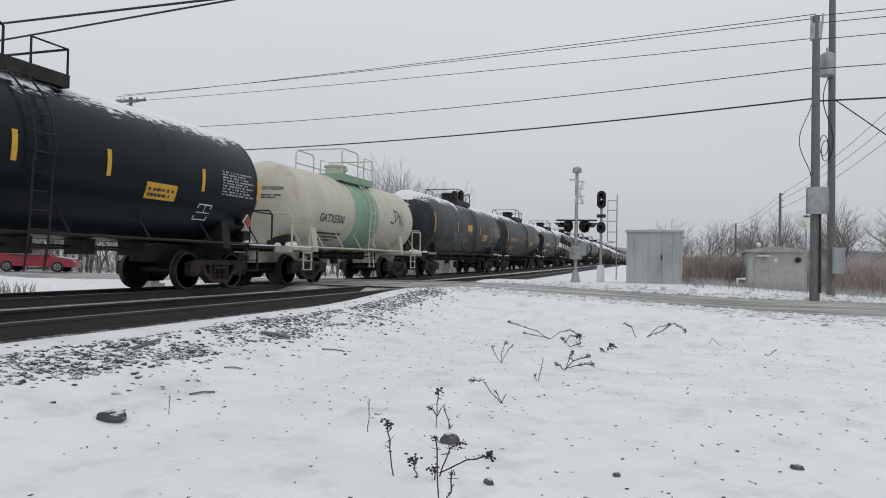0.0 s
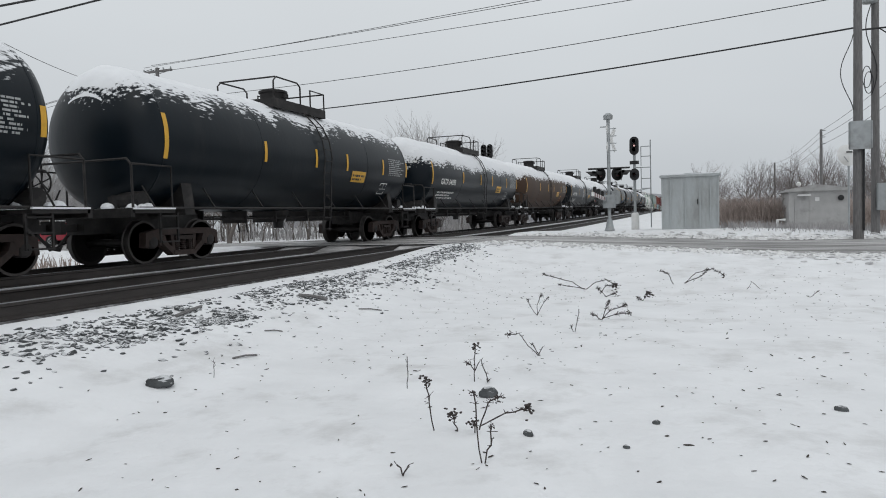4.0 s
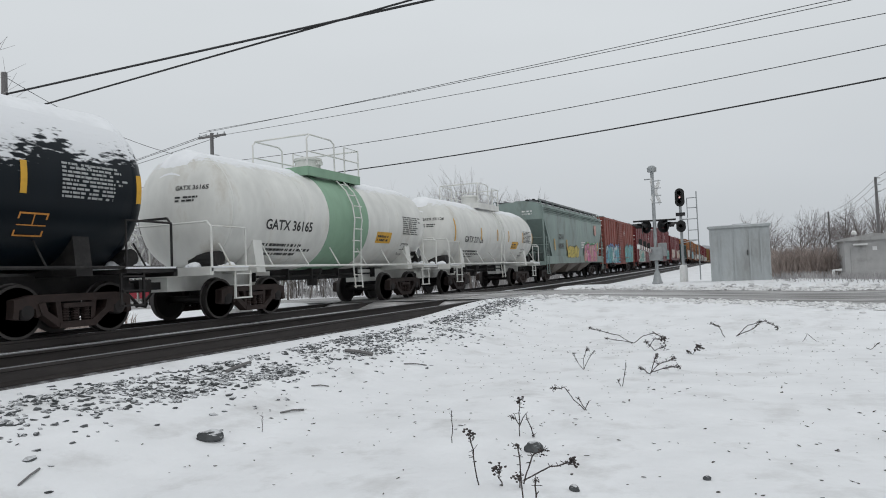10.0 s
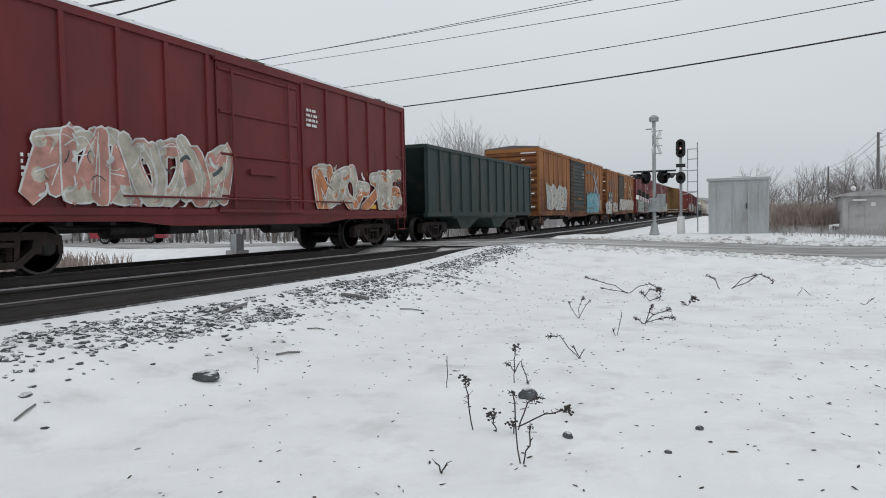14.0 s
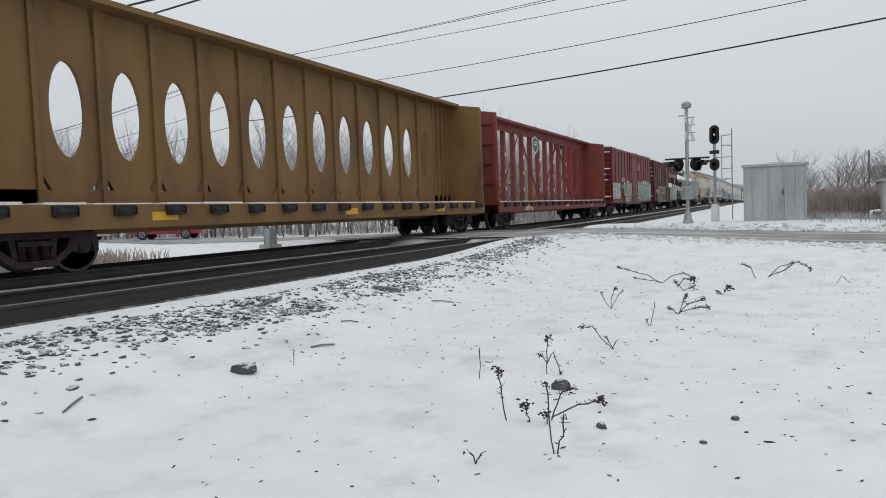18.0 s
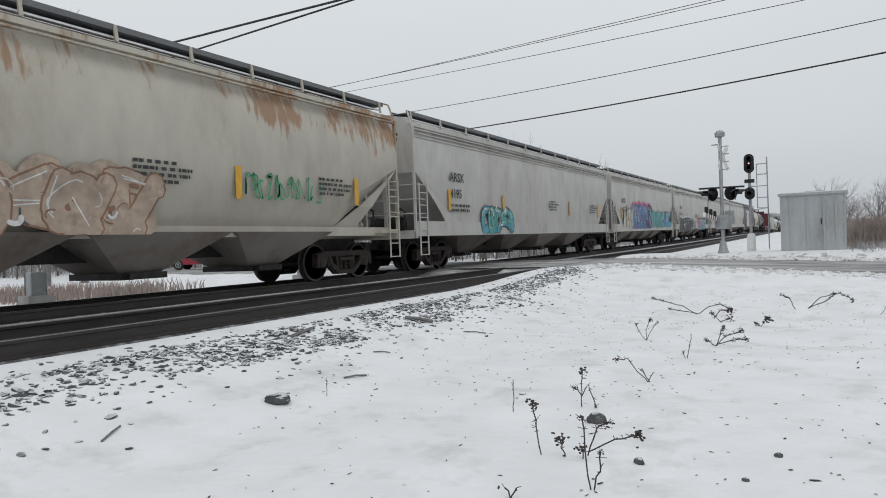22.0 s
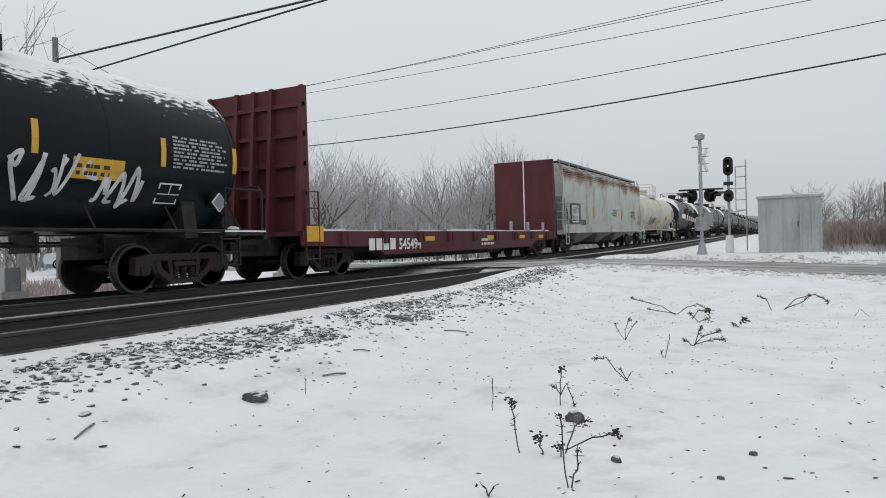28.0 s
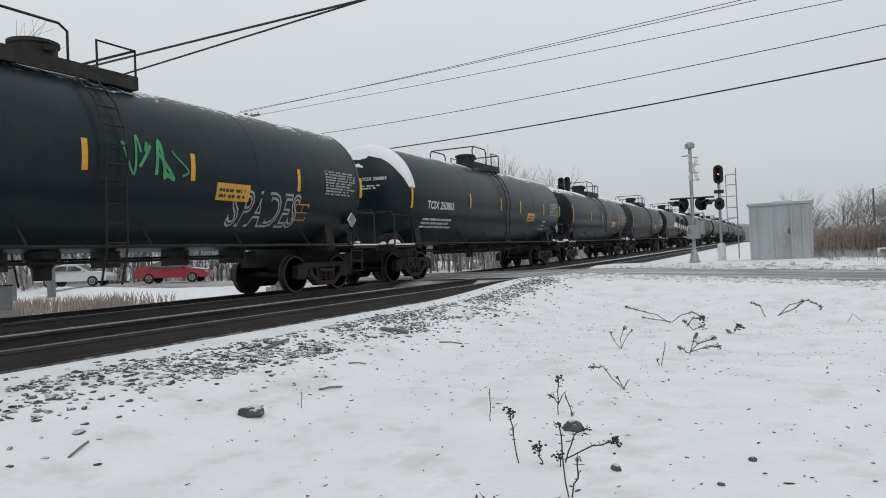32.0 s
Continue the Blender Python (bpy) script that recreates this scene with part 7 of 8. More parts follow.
    if reflect:
        me = mesh_of("reflector", Geo().box(hw + 0.055, hw + 0.063, -0.08, 0.08, zs + 0.55, zs + 1.2), YELLOW)
        for y in (-hb + 1.95, -hb * 0.4, hb * 0.35, hb - 1.95):
            part("reflector", me, None, car, "yellow reflector strip", at=pose(0, y, 0))
    running_gear(car, L)
    return car


def centre_beam(name, L, body, label, oval=False, seed=0):
    """A centre-beam flat: deck, bulkheads and a wall or truss along the middle."""
    car = thing(name, label, "centre-beam flat car", group="cars of the freight train")
    hb, hw, zd, H = L / 2 - 0.8, 1.42, 1.14, 4.92
    g = Geo()
    g.box(-hw, hw, -hb, hb, zd - 0.1, zd)
    part("deck", g, body, car)
    for sx in (-1, 1):
        part("side_sill", Geo().box(sx * hw - 0.05, sx * hw + 0.03, -hb, hb, zd - 0.42, zd - 0.003), body, car)
    part("centre_sill", Geo().box(-0.35, 0.35, -hb, hb, 0.62, zd - 0.1), body, car)
    g = Geo()
    rnd = random.Random(seed)
    for sx in (-1, 1):
        y = -hb + 0.2
        while y < hb - 0.6:
            w = rnd.uniform(0.7, 1.4)
            g.box(sx * 0.95 - 0.42, sx * 0.95 + 0.42, y, min(y + w, hb - 0.2), zd, zd + rnd.uniform(0.025, 0.05), c=0.01)
            y += w + rnd.uniform(0.1, 0.35)
    part("deck_snow", g, SNOW_CAP, car, "patches of snow on the deck")
    for s in (-1, 1):
        g = Geo()
        y = s * hb
        g.prism([(-hw, zd), (hw, zd), (hw - 0.03, H - 0.15), (0.5, H), (-0.5, H), (-hw + 0.03, H - 0.15)], "y", min(y, y - s * 0.12), max(y, y - s * 0.12))
        bh = part("bulkhead", g, body, car)
        for x in (-hw + 0.1, -0.5, 0.5, hw - 0.1):
            part("bulkhead_post", Geo().box(x - 0.06, x + 0.06, min(y, y + s * 0.1), max(y, y + s * 0.1), zd, H - 0.2), body, bh)
        for z in (1.9, 2.7, 3.5, 4.3):
            part("bulkhead_rail", Geo().box(-hw, hw, min(y, y + s * 0.07), max(y, y + s * 0.07), z, z + 0.08), body, bh)
    n = 12
    bay = 1.28
    y_start = -6 * bay + 0.45 if oval else -6 * bay - 0.03
    for k in range(n):
        yc = y_start + bay * (k + 0.5)
        if oval:
            m = 24
            ea, eb = 0.355, 0.88
            zm = 2.92
            g = Geo()
            inner = [(yc + ea * math.cos(2 * math.pi * i / m), zm + eb * math.sin(2 * math.pi * i / m)) for i in range(m)]
            outer = []
            for i in range(m):
                a = 2 * math.pi * i / m
                q = 1 / max(abs(math.cos(a)) / (bay / 2 - 0.012), abs(math.sin(a)) / (1.92 if math.sin(a) > 0 else 1.48))
                outer.append((yc + q * math.cos(a), zm + q * math.sin(a)))
            for x in (-0.05, 0.05):
                vs = [(x, a, b) for a, b in inner + outer]
                g.add(vs, [(i, (i + 1) % m, m + (i + 1) % m, m + i) for i in range(m)])
            vs = [(-0.05, a, b) for a, b in inner] + [(0.05, a, b) for a, b in inner]
            g.add(vs, [(i, (i + 1) % m, m + (i + 1) % m, m + i) for i in range(m)])
            part("wall_panel", g, body, car, sm=False)
            g = Geo().box(-0.12, 0.12, yc - bay / 2 - 0.05, yc - bay / 2 + 0.05, zd, H - 0.05)
            part("wall_post", g, body, car)
        else:
            g = Geo()
            y = yc - bay / 2
            w = 0.145
            g.prism([(y - w, zd), (y + w, zd), (y + 0.10, H - 0.3), (y - 0.10, H - 0.3)], "x", -0.10, 0.10)
            part("wall_post", g, body, car)
            for z in (1.7, 2.5, 3.3):
                part("tie_slot", Geo().box(0.101, 0.112, y - 0.035, y + 0.035, z, z + 0.2), WHITE, car.children[-1], "pale cable slot") if k % 2 == 0 else None
    if oval:
        part("wall_foot", Geo().box(-0.06, 0.06, -hb, hb, zd, 1.45), body, car)
        part("top_chord", Geo().box(-0.5, 0.5, -hb, hb, H - 0.05, H + 0.06), body, car)
        for a_, b_ in ((-hb, y_start), (y_start + 12 * bay, hb)):
            part("end_panel", Geo().box(-0.06, 0.06, a_, b_, zd, H), body, car)
        for k in range(4):
            part("wall_post", Geo().box(-0.12, 0.12, 8.35 + k * 0.36, 8.43 + k * 0.36, zd, H - 0.05), body, car)
    else:
        g = Geo().box(-0.45, 0.45, -hb, hb, H - 0.06, H + 0.05)
        g.box(-0.08, 0.08, -hb, hb, H - 0.42, H - 0.06)
        part("top_chord", g, body, car)
        for k in (-2, 0, 2):
            g = Geo()
            yc = k * 3.2
            g.prism([(yc - 0.9, zd), (yc + 0.9, zd), (yc + 0.5, zd + 0.5), (yc - 0.5, zd + 0.5)], "x", -0.05, 0.05)
            part("gusset", g, body, car)
            for d in (-1, 1):
                g = Geo()
                g.tube([(0.12, yc + d * 0.5, zd + 0.35), (0.12, yc + d * 3.0, H - 0.5)], 0.038)
                part("brace", g, body, car)
        for s in (-1, 1):
            part("end_panel", Geo().box(-0.06, 0.06, min(s * hb, s * (hb - 1.5)), max(s * hb, s * (hb - 1.5)), zd, H - 0.3), body, car)
    wm = Geo().box(-0.10, 0.12, -0.22, 0.22, -0.18, 0.0, c=0.03)
    wm.cyl((0.02, -0.16, -0.1), (0.02, 0.16, -0.1), 0.09, 10)
    wme = mesh_of("winch", wm, STEEL_DARK)
    for sx in (-1, 1):
        for k in range(17):
            part("winch", wme, None, car, at=pose(sx * (hw + 0.05), lerp(-hb + 0.7, hb - 0.7, k / 16), zd - 0.02, 0, 0, 0 if sx > 0 else 180))
    me = mesh_of("reflector", Geo().box(hw + 0.031, hw + 0.038, -0.3, 0.3, zd - 0.30, zd - 0.14), YELLOW)
    for y in (-hb * 0.6, 0.4, hb * 0.6):
        part("reflector", me, None, car, "yellow reflector strip", at=pose(0, y, 0))
    running_gear(car, L)
    return car


def bulkhead_flat(name, L, body, label):
    car = thing(name, label, "bulkhead flat car", group="cars of the freight train")
    hb, hw, zd, H = L / 2 - 0.8, 1.5, 1.16, 4.60
    g = Geo()
    g.box(-hw, hw, -hb, hb, zd - 0.1, zd)
    for sx in (-1, 1):
        g.prism([(-hb, zd), (hb, zd), (hb, zd - 0.35), (hb - 3.2, zd - 0.42), (hb - 3.6, zd - 0.66), (-hb + 3.6, zd - 0.66), (-hb + 3.2, zd - 0.42), (-hb, zd - 0.35)], "x", sx * hw - 0.04, sx * hw + 0.04)
    part("deck", g, body, car)
    part("centre_sill", Geo().prism([(-hb, zd - 0.1), (hb, zd - 0.1), (hb, 0.6), (hb - 4.2, 0.6), (hb - 5.0, 0.32), (-hb + 5.0, 0.32), (-hb + 4.2, 0.6), (-hb, 0.6)], "x", -0.55, 0.55), STEEL_DARK, car)
    g = Geo()
    rnd = random.Random(7)
    y = -hb + 0.5
    while y < hb - 0.8:
        w = rnd.uniform(1.0, 2.2)
        g.box(-hw + 0.05, hw - rnd.uniform(0.02, 0.3), y, min(y + w, hb - 0.3), zd, zd + rnd.uniform(0.03, 0.07), c=0.015)
        y += w + rnd.uniform(0.02, 0.2)
    part("deck_snow", g, SNOW_CAP, car, "snow lying on the empty deck")
    for s in (-1, 1):
        g = Geo()
        y = s * hb
        g.box(-hw, hw, min(y - s * 0.25, y - s * 0.33), max(y - s * 0.25, y - s * 0.33), zd, H)
        bh = part("bulkhead", g, body, car)
        g = Geo()
        for x in (-hw + 0.05, -0.55, 0.0, 0.55, hw - 0.05):
            g.prism([(y + s * 0.12, zd), (y - s * 0.25, zd), (y - s * 0.25, H), (y - s * 0.16, H)], "x", x - 0.05, x + 0.05)
        part("bulkhead_post", g, body, bh)
        g = Geo()
        for z in (2.0, 2.7, 3.4, 4.1):
            g.box(-hw, hw, min(y - s * 0.25, y - s * 0.15), max(y - s * 0.25, y - s * 0.15), z, z + 0.1)
        part("bulkhead_rail", g, body, bh)
        part("bulkhead_seam", Geo().box(0.0, 0.05, min(y - s * 0.33, y - s * 0.35), max(y - s * 0.33, y - s * 0.35), zd, H), WHITE, bh, "pale weld line") if s > 0 else None
        for sx in (-1, 1):
            g = Geo()
            for z in (0.5, 0.9, 1.3, 1.7, 2.1):
                g.tube([(sx * (hw + 0.05), y - s * 0.1, z), (sx * (hw + 0.05), y - s * 0.6, z)], 0.016)
            for yy in (0.1, 0.6):
                g.box(sx * (hw + 0.05) - 0.015, sx * (hw + 0.05) + 0.015, y - s * yy - 0.015, y - s * yy + 0.015, 0.5, 2.1)
            part("ladder", g, body, car)
    sm = mesh_of("stake", Geo().box(-0.05, 0.05, -0.08, 0.08, -0.3, 0.40, c=0.02), GALV)
    pk = mesh_of("stake_pocket", Geo().box(-0.02, 0.09, -0.13, 0.13, -0.34, -0.03, c=0.02), body)
    for sx in (-1, 1):
        for k in range(9):
            y = lerp(-hb + 1.6, hb - 1.6, k / 8)
            part("stake_pocket", pk, None, car, at=pose(sx * (hw + 0.02), y, zd, 0, 0, 0 if sx > 0 else 180))
            if k not in (0, 4):
                part("stake", sm, None, car, at=pose(sx * (hw - 0.12), y, zd, 0, 0, 0))
    me = mesh_of("reflector", Geo().box(hw + 0.041, hw + 0.048, -0.3, 0.3, zd - 0.3, zd - 0.16), YELLOW)
    for y in (-hb * 0.35, hb * 0.15, hb * 0.5, hb * 0.75):
        part("reflector", me, None, car, "yellow reflector strip", at=pose(0, y, 0))
    part("reflector", Geo().box(hw + 0.05, hw + 0.058, -hb + 0.1, -hb + 0.75, zd - 0.26, zd + 0.12), YELLOW, car, "yellow warning plate")
    flat_marks(car, "lettering", "545494", 0.44, -hb + 4.3, zd - 0.52, hw + 0.046, MARK_WHITE)
    g = Geo()
    for k in range(4):
        g.box(hw + 0.042, hw + 0.048, -hb + 2.75 + k * 0.36, -hb + 3.03 + k * 0.36, zd - 0.52, zd - 0.20)
    part("lettering", g, MARK_WHITE, car, "worn white lettering")
    vs, fs = bars(2, 1.3, 0.3, random.Random(3))
    fine(part("small_lettering", Geo().add([(hw + 0.046, 0.6 + a, zd - 0.5 + b) for a, b in vs], fs), MARK_WHITE, car))
    running_gear(car, L)
    return car


def open_hopper(name, L, body, label):
    car = thing(name, label, "open hopper", group="cars of the freight train")
    hb, hw, zs, H = L / 2 - 0.7, 1.5, 1.05, 3.35
    g = Geo()
    for sx in (-1, 1):
        g.box(sx * hw - 0.03, sx * hw + 0.03, -hb, hb, zs, H)
    for s in (-1, 1):
        g.add([(-hw, s * hb, H), (hw, s * hb, H), (hw, s * (hb - 2.4), zs), (-hw, s * (hb - 2.4), zs)], [(0, 1, 2, 3)])
    g.box(-hw, hw, -hb + 2.4, hb - 2.4, zs - 0.2, zs)
    part("body", g, body, car)
    g = Geo()
    for sx in (-1, 1):
        g.box(sx * hw - 0.08, sx * hw + 0.08, -hb, hb, H, H + 0.12)
        g.box(sx * hw - 0.07, sx * hw + 0.07, -hb, hb, zs - 0.12, zs + 0.06)
    for s in (-1, 1):
        g.box(-hw, hw, s * hb - 0.08, s * hb + 0.08, H, H + 0.12)
    part("side_chord", g, body, car)
    me = rib_mesh("side_rib", H - zs, 0.12, 0.09, body)
    for sx in (-1, 1):
        for k in range(13):
            part("side_rib", me, None, car, at=pose(sx * hw, lerp(-hb + 0.1, hb - 0.1, k / 12), zs, 0, 0, -90 * sx))
    for k in (-1, 1):
        y0 = k * 2.0
        part("hopper_bay", Geo().add([(-1.4, y0 - 1.6, zs), (1.4, y0 - 1.6, zs), (1.4, y0 + 1.6, zs), (-1.4, y0 + 1.6, zs), (-1.2, y0 - 0.4, 0.42), (1.2, y0 - 0.4, 0.42), (1.2, y0 + 0.4, 0.42), (-1.2, y0 + 0.4, 0.42)],
                                     [(0, 1, 2, 3), (4, 7, 6, 5), (0, 4, 5, 1), (1, 5, 6, 2), (2, 6, 7, 3), (3, 7, 4, 0)]), body, car)
    part("load", Geo().box(-hw + 0.05, hw - 0.05, -hb + 1.2, hb - 1.2, H - 0.5, H - 0.35), SNOW_CAP, car, "snow over the load")
    part("centre_sill", Geo().box(-0.25, 0.25, -hb, hb, 0.68, 1.0), STEEL_DARK, car)
    running_gear(car, L)
    return car


def panel(x, pts):
    return Geo().prism(pts, "x", x - 0.012, x)


def dripped(y0, y1, z0, z1, rnd, n=26):
    """A painted field's outline with a ragged, dripping top edge."""
    return [(y0, z0), (y1, z0)] + [(lerp(y1, y0, k / n), z1 - rnd.uniform(0, 0.14)) for k in range(n + 1)]


# Where each car's couplers stand along the line at 0 s, from the head of the visible train to its tail.
CARS = []


def couple(car, u0, u1, lag=1.1):
    CARS.append((car, 0.5 * (u0 + u1) + lag))
    return car


R0, ZC0 = 1.52, 2.63


def black_tank(u0, u1, seed, label, marks=None, col=None, body=None, snow=(0.55, 0.22), R=R0, zc=ZC0, **kw):
    return couple(tank_car("tank_car", u1 - u0, R, zc, body or TANK_BLACK, label, marks, col, snow, seed, **kw), u0, u1)


def outlined(car, s_, size, y, z, R, zc, col, r=0.018, tall=1.0):
    """Hollow sprayed letters on a tank's side."""
    cu = bpy.data.curves.new("lettering", "FONT")
    cu.body, cu.size, cu.resolution_u, cu.fill_mode, cu.bevel_depth, cu.bevel_resolution = s_, size, 3, "NONE", r, 0
    ob = new("lettering", cu)
    bpy.context.view_layer.update()
    me = bpy.data.meshes.new_from_object(ob.evaluated_get(bpy.context.evaluated_depsgraph_get()))
    bpy.data.objects.remove(ob)
    bpy.data.curves.remove(cu)
    a0 = math.asin((z - zc) / R)
    vs = []
    for v in me.vertices:
        t, k = a0 + v.co.y * tall / R, R + 0.006 + v.co.z * 0.1
        vs.append((k * math.cos(t), y + v.co.x, zc + k * math.sin(t)))
    fs = [tuple(q.vertices) for q in me.polygons]
    bpy.data.meshes.remove(me)
    part("graffiti", Geo().add(vs, fs), SPRAY[col], car, "hollow sprayed letters in %s" % col)


def tag_tank(car, y, z, w, h, n, col, seed, thick=0.05, R=R0, zc=ZC0):
    """A sprayed scrawl on a tank's side."""
    vs, fs = scrawl(w, h, n, random.Random(seed), thick)
    part("graffiti", Geo().add(layered(on_tank(R, zc), [(y + a, z + b) for a, b in vs], 0.009, 0.00002), fs), SPRAY[col], car, "sprayed scrawl in %s" % col)


c = black_tank(-0.6, 16.1, 3, "black tank car with yellow stickers and thin snow", snow=(0.42, 0.16))
c = couple(tank_car("tank_car", 12.4, 1.36, 2.44, TANK_CREAM, "short cream tank car with a pale green middle band", "GATX5500", MARK_BLACK, None, 5, rail_col=TANK_CREAM, reflectors=False, band=BAND_GREEN, stickers=False), 16.1, 28.5)
tag_tank(c, 2.2, 2.2, 1.4, 0.7, 3, "black", 4, 0.05, 1.36, 2.44)
c = black_tank(28.5, 45.2, 8, "dark grey tank car with yellow lettering and sprayed scrawls", None, None, TANK_GREY, (0.4, 0.2))
tag_tank(c, -3.4, 1.6, 1.6, 0.8, 6, "grey", 14, 0.035)
tag_tank(c, -1.6, 1.7, 1.3, 0.35, 7, "grey", 15, 0.025)
part("sticker", patch(-1.0, -0.1, 2.45, 0.34, R0, ZC0), YELLOW, c, "yellow warning sticker")
c = black_tank(45.2, 61.3, 9, "dark grey tank car with orange lettering", "RACX 51924", MARK_ORANGE, TANK_GREY, (0.38, 0.2))
c = black_tank(61.3, 77.5, 12, "black tank car with ragged snow on top", "WFX 414000", None, None, (0.62, 0.3))
c = black_tank(77.5, 94.6, 13, "grey tank car dusted with snow", None, None, TANK_GREY, (0.45, 0.25))
c = black_tank(94.6, 110.0, 16, "black tank car under snow", None, None, None, (0.6, 0.3))
c = black_tank(110.0, 125.3, 17, "black tank car with yellow stickers", None, None, None, (0.6, 0.3))
c = black_tank(125.3, 142.4, 18, "black tank car with thick snow on top", "GATX 64098", None, None, (0.95, 0.22))
c = black_tank(142.4, 159.7, 19, "rusty brown tank car with snow on top", None, MARK_ORANGE, TANK_BROWN, (0.85, 0.2))
c = black_tank(159.7, 178.2, 21, "black tank car with thick snow and white scrawls", "NATX 250009", None, None, (0.98, 0.22))
tag_tank(c, -1.2, 1.85, 1.3, 1.0, 4, "white", 33, 0.045)
tag_tank(c, 1.4, 2.3, 1.3, 0.8, 4, "grey", 34, 0.04)
tag_tank(c, 5.0, 2.1, 1.2, 0.8, 3, "grey", 35, 0.04)
c = black_tank(178.2, 195.1, 22, "dark grey tank car with snow on top", None, None, TANK_GREY, (0.95, 0.22))
c = black_tank(195.1, 212.8, 24, "black tank car with an orange and blue painted patch", "TEIX 3066", None, None, (0.45, 0.25))
for a_, b_ in ((-1.25, -0.55), (0.75, 1.75)):
    part("graffiti", patch(a_, b_, 2.2, 1.75, R0, ZC0, 0.010), SPRAY["tan"], c, "tan painted panel")
part("graffiti", patch(-1.0, 1.3, 1.5, 1.9, R0, ZC0, 0.008), SPRAY["dusk"], c, "dark blue painted panel")
tag_tank(c, 2.6, 2.2, 1.2, 0.6, 4, "white", 42, 0.05)
tag_tank(c, 4.2, 1.6, 2.0, 0.8, 8, "blue", 43, 0.05)
c = black_tank(212.8, 229.9, 26, "black tank car with orange lettering and snow streaks", "UTLX 665738", MARK_ORANGE, None, (0.55, 0.35))
c = black_tank(229.9, 246.2, 27, "black tank car with yellow stickers and patchy snow", "TILX 194934", None, None, (0.48, 0.3))
part("sticker", patch(-1.5, -0.5, 2.9, 0.4, R0, ZC0), YELLOW, c, "yellow warning sticker")
c = black_tank(246.2, 262.5, 28, "black tank car with orange lettering under snow", "UTLX 665693", MARK_ORANGE, None, (0.95, 0.25))
c = couple(tank_car("tank_car", 12.5, 1.38, 2.47, TANK_WHITE, "short white tank car with a pale green middle band", "GATX 36165", MARK_BLACK, (0.35, 0.1), 30, rail_col=TANK_WHITE, reflectors=False, band=BAND_GREEN), 262.5, 275.0)
c = couple(tank_car("tank_car", 13.3, 1.38, 2.47, TANK_WHITE, "short white tank car with an orange sticker", "GATX 231126", MARK_BLACK, (0.35, 0.1), 31, rail_col=TANK_WHITE), 275.0, 288.5)

tank_marks(c, "FRA AIP", 0.2, 2.35, 2.02, 1.38, 2.47, MARK_BLACK)
c = couple(covered_hopper("covered_hopper", 17.5, 4.62, HOP_GREEN, "grey-green covered hopper with red and yellow graffiti", 3, None, 40, False, 1.5, MARK_WHITE, None, True, 2.3), 288.5, 305.8)
graffiti(c, 1.7, 1.10, 4.0, 1.2, 5, ["rose", "pink"], 51, on_flat(1.605), "black", "green")
graffiti(c, -3.1, 1.4, 2.9, 0.72, 5, ["yellow"], 52, on_flat(1.605), "black", None, False)
flat_marks(c, "lettering", "180481", 0.46, -5.35, 1.95, 1.612, MARK_BLACK)
flat_marks(c, "lettering", "CNW", 0.46, -5.2, 2.5, 1.612, MARK_BLACK)
part("shield", Geo().prism([(5.2, 3.15), (5.55, 2.95), (5.9, 3.15), (5.9, 3.75), (5.2, 3.75)], "x", 1.60, 1.612), SPRAY["rose"], c, "faded red and white shield")

c = couple(boxcar("boxcar", 17.2, 4.60, BOX_FADED, "faded red ribbed boxcar with blue and teal graffiti", None, 15, 60, 3.2, -0.1, True, 15), 305.8, 323.0)
graffiti(c, -7.2, 0.9, 6.4, 1.4, 9, ["cyan", "white", "teal"], 61, on_flat(1.555), "blue", "black", True, "blue")
graffiti(c, 2.3, 0.9, 4.2, 1.5, 4, ["teal", "cyan"], 62, on_flat(1.555), "slate", None, True, "black", 1.2)
c = couple(boxcar("boxcar", 17.0, 4.60, BOX_RED, "red ribbed boxcar with grey graffiti along the sill", None, 12, 63), 323.0, 340.0)
graffiti(c, -6.0, 0.85, 4.4, 1.25, 6, ["teal", "cream"], 64, on_flat(1.555), "white", None, False)
graffiti(c, 1.6, 0.9, 5.8, 1.3, 7, ["grey", "slate", "faded", "grey"], 65, on_flat(1.555), "slate", None, True, None, 0.75)
flat_marks(c, "lettering", "BK TY", 0.40, -6.2, 2.55, 1.556, MARK_WHITE)
flat_marks(c, "lettering", "154 356", 0.40, -6.3, 2.05, 1.556, MARK_WHITE)
c = couple(boxcar("boxcar", 17.7, 5.05, BOX_RED, "tall red boxcar with patched numbers and teal graffiti", None, 17, 66, 3.0, 0.2), 340.0, 357.7)
graffiti(c, -4.9, 0.85, 3.0, 1.3, 4, ["teal", "teal", "green"], 67, on_flat(1.555), "black", "teal")
graffiti(c, 3.6, 1.0, 3.3, 1.3, 5, ["teal"], 68, on_flat(1.555), "black", None)
for k, w, z_ in ((0, 0.62, 2.16), (0.85, 0.5, 2.16), (0, 0.72, 1.62), (0.95, 0.55, 1.62), (2.0, 0.45, 1.62)):
    part("number_panel", Geo().box(1.546, 1.552, -6.85 + k, -6.85 + k + w, z_, z_ + 0.445), MARK_WHITE, c, "white patch behind the number")
for s_, y_, z_ in (("UC", -6.80, 2.22), ("RY", -5.97, 2.22), ("171", -6.81, 1.68), ("82", -5.84, 1.68), ("3", -4.74, 1.68)):
    flat_marks(c, "lettering", s_, 0.44, y_, z_, 1.558, BOX_RED)
g_ = Geo().box(0.35, 1.32, -7.835, -7.828, 4.79, 4.98)
part("number_panel", g_, MARK_WHITE, c, "white panel on the end of the roof line")
vs_, fs_ = letters("UCRY 171823", 0.17)
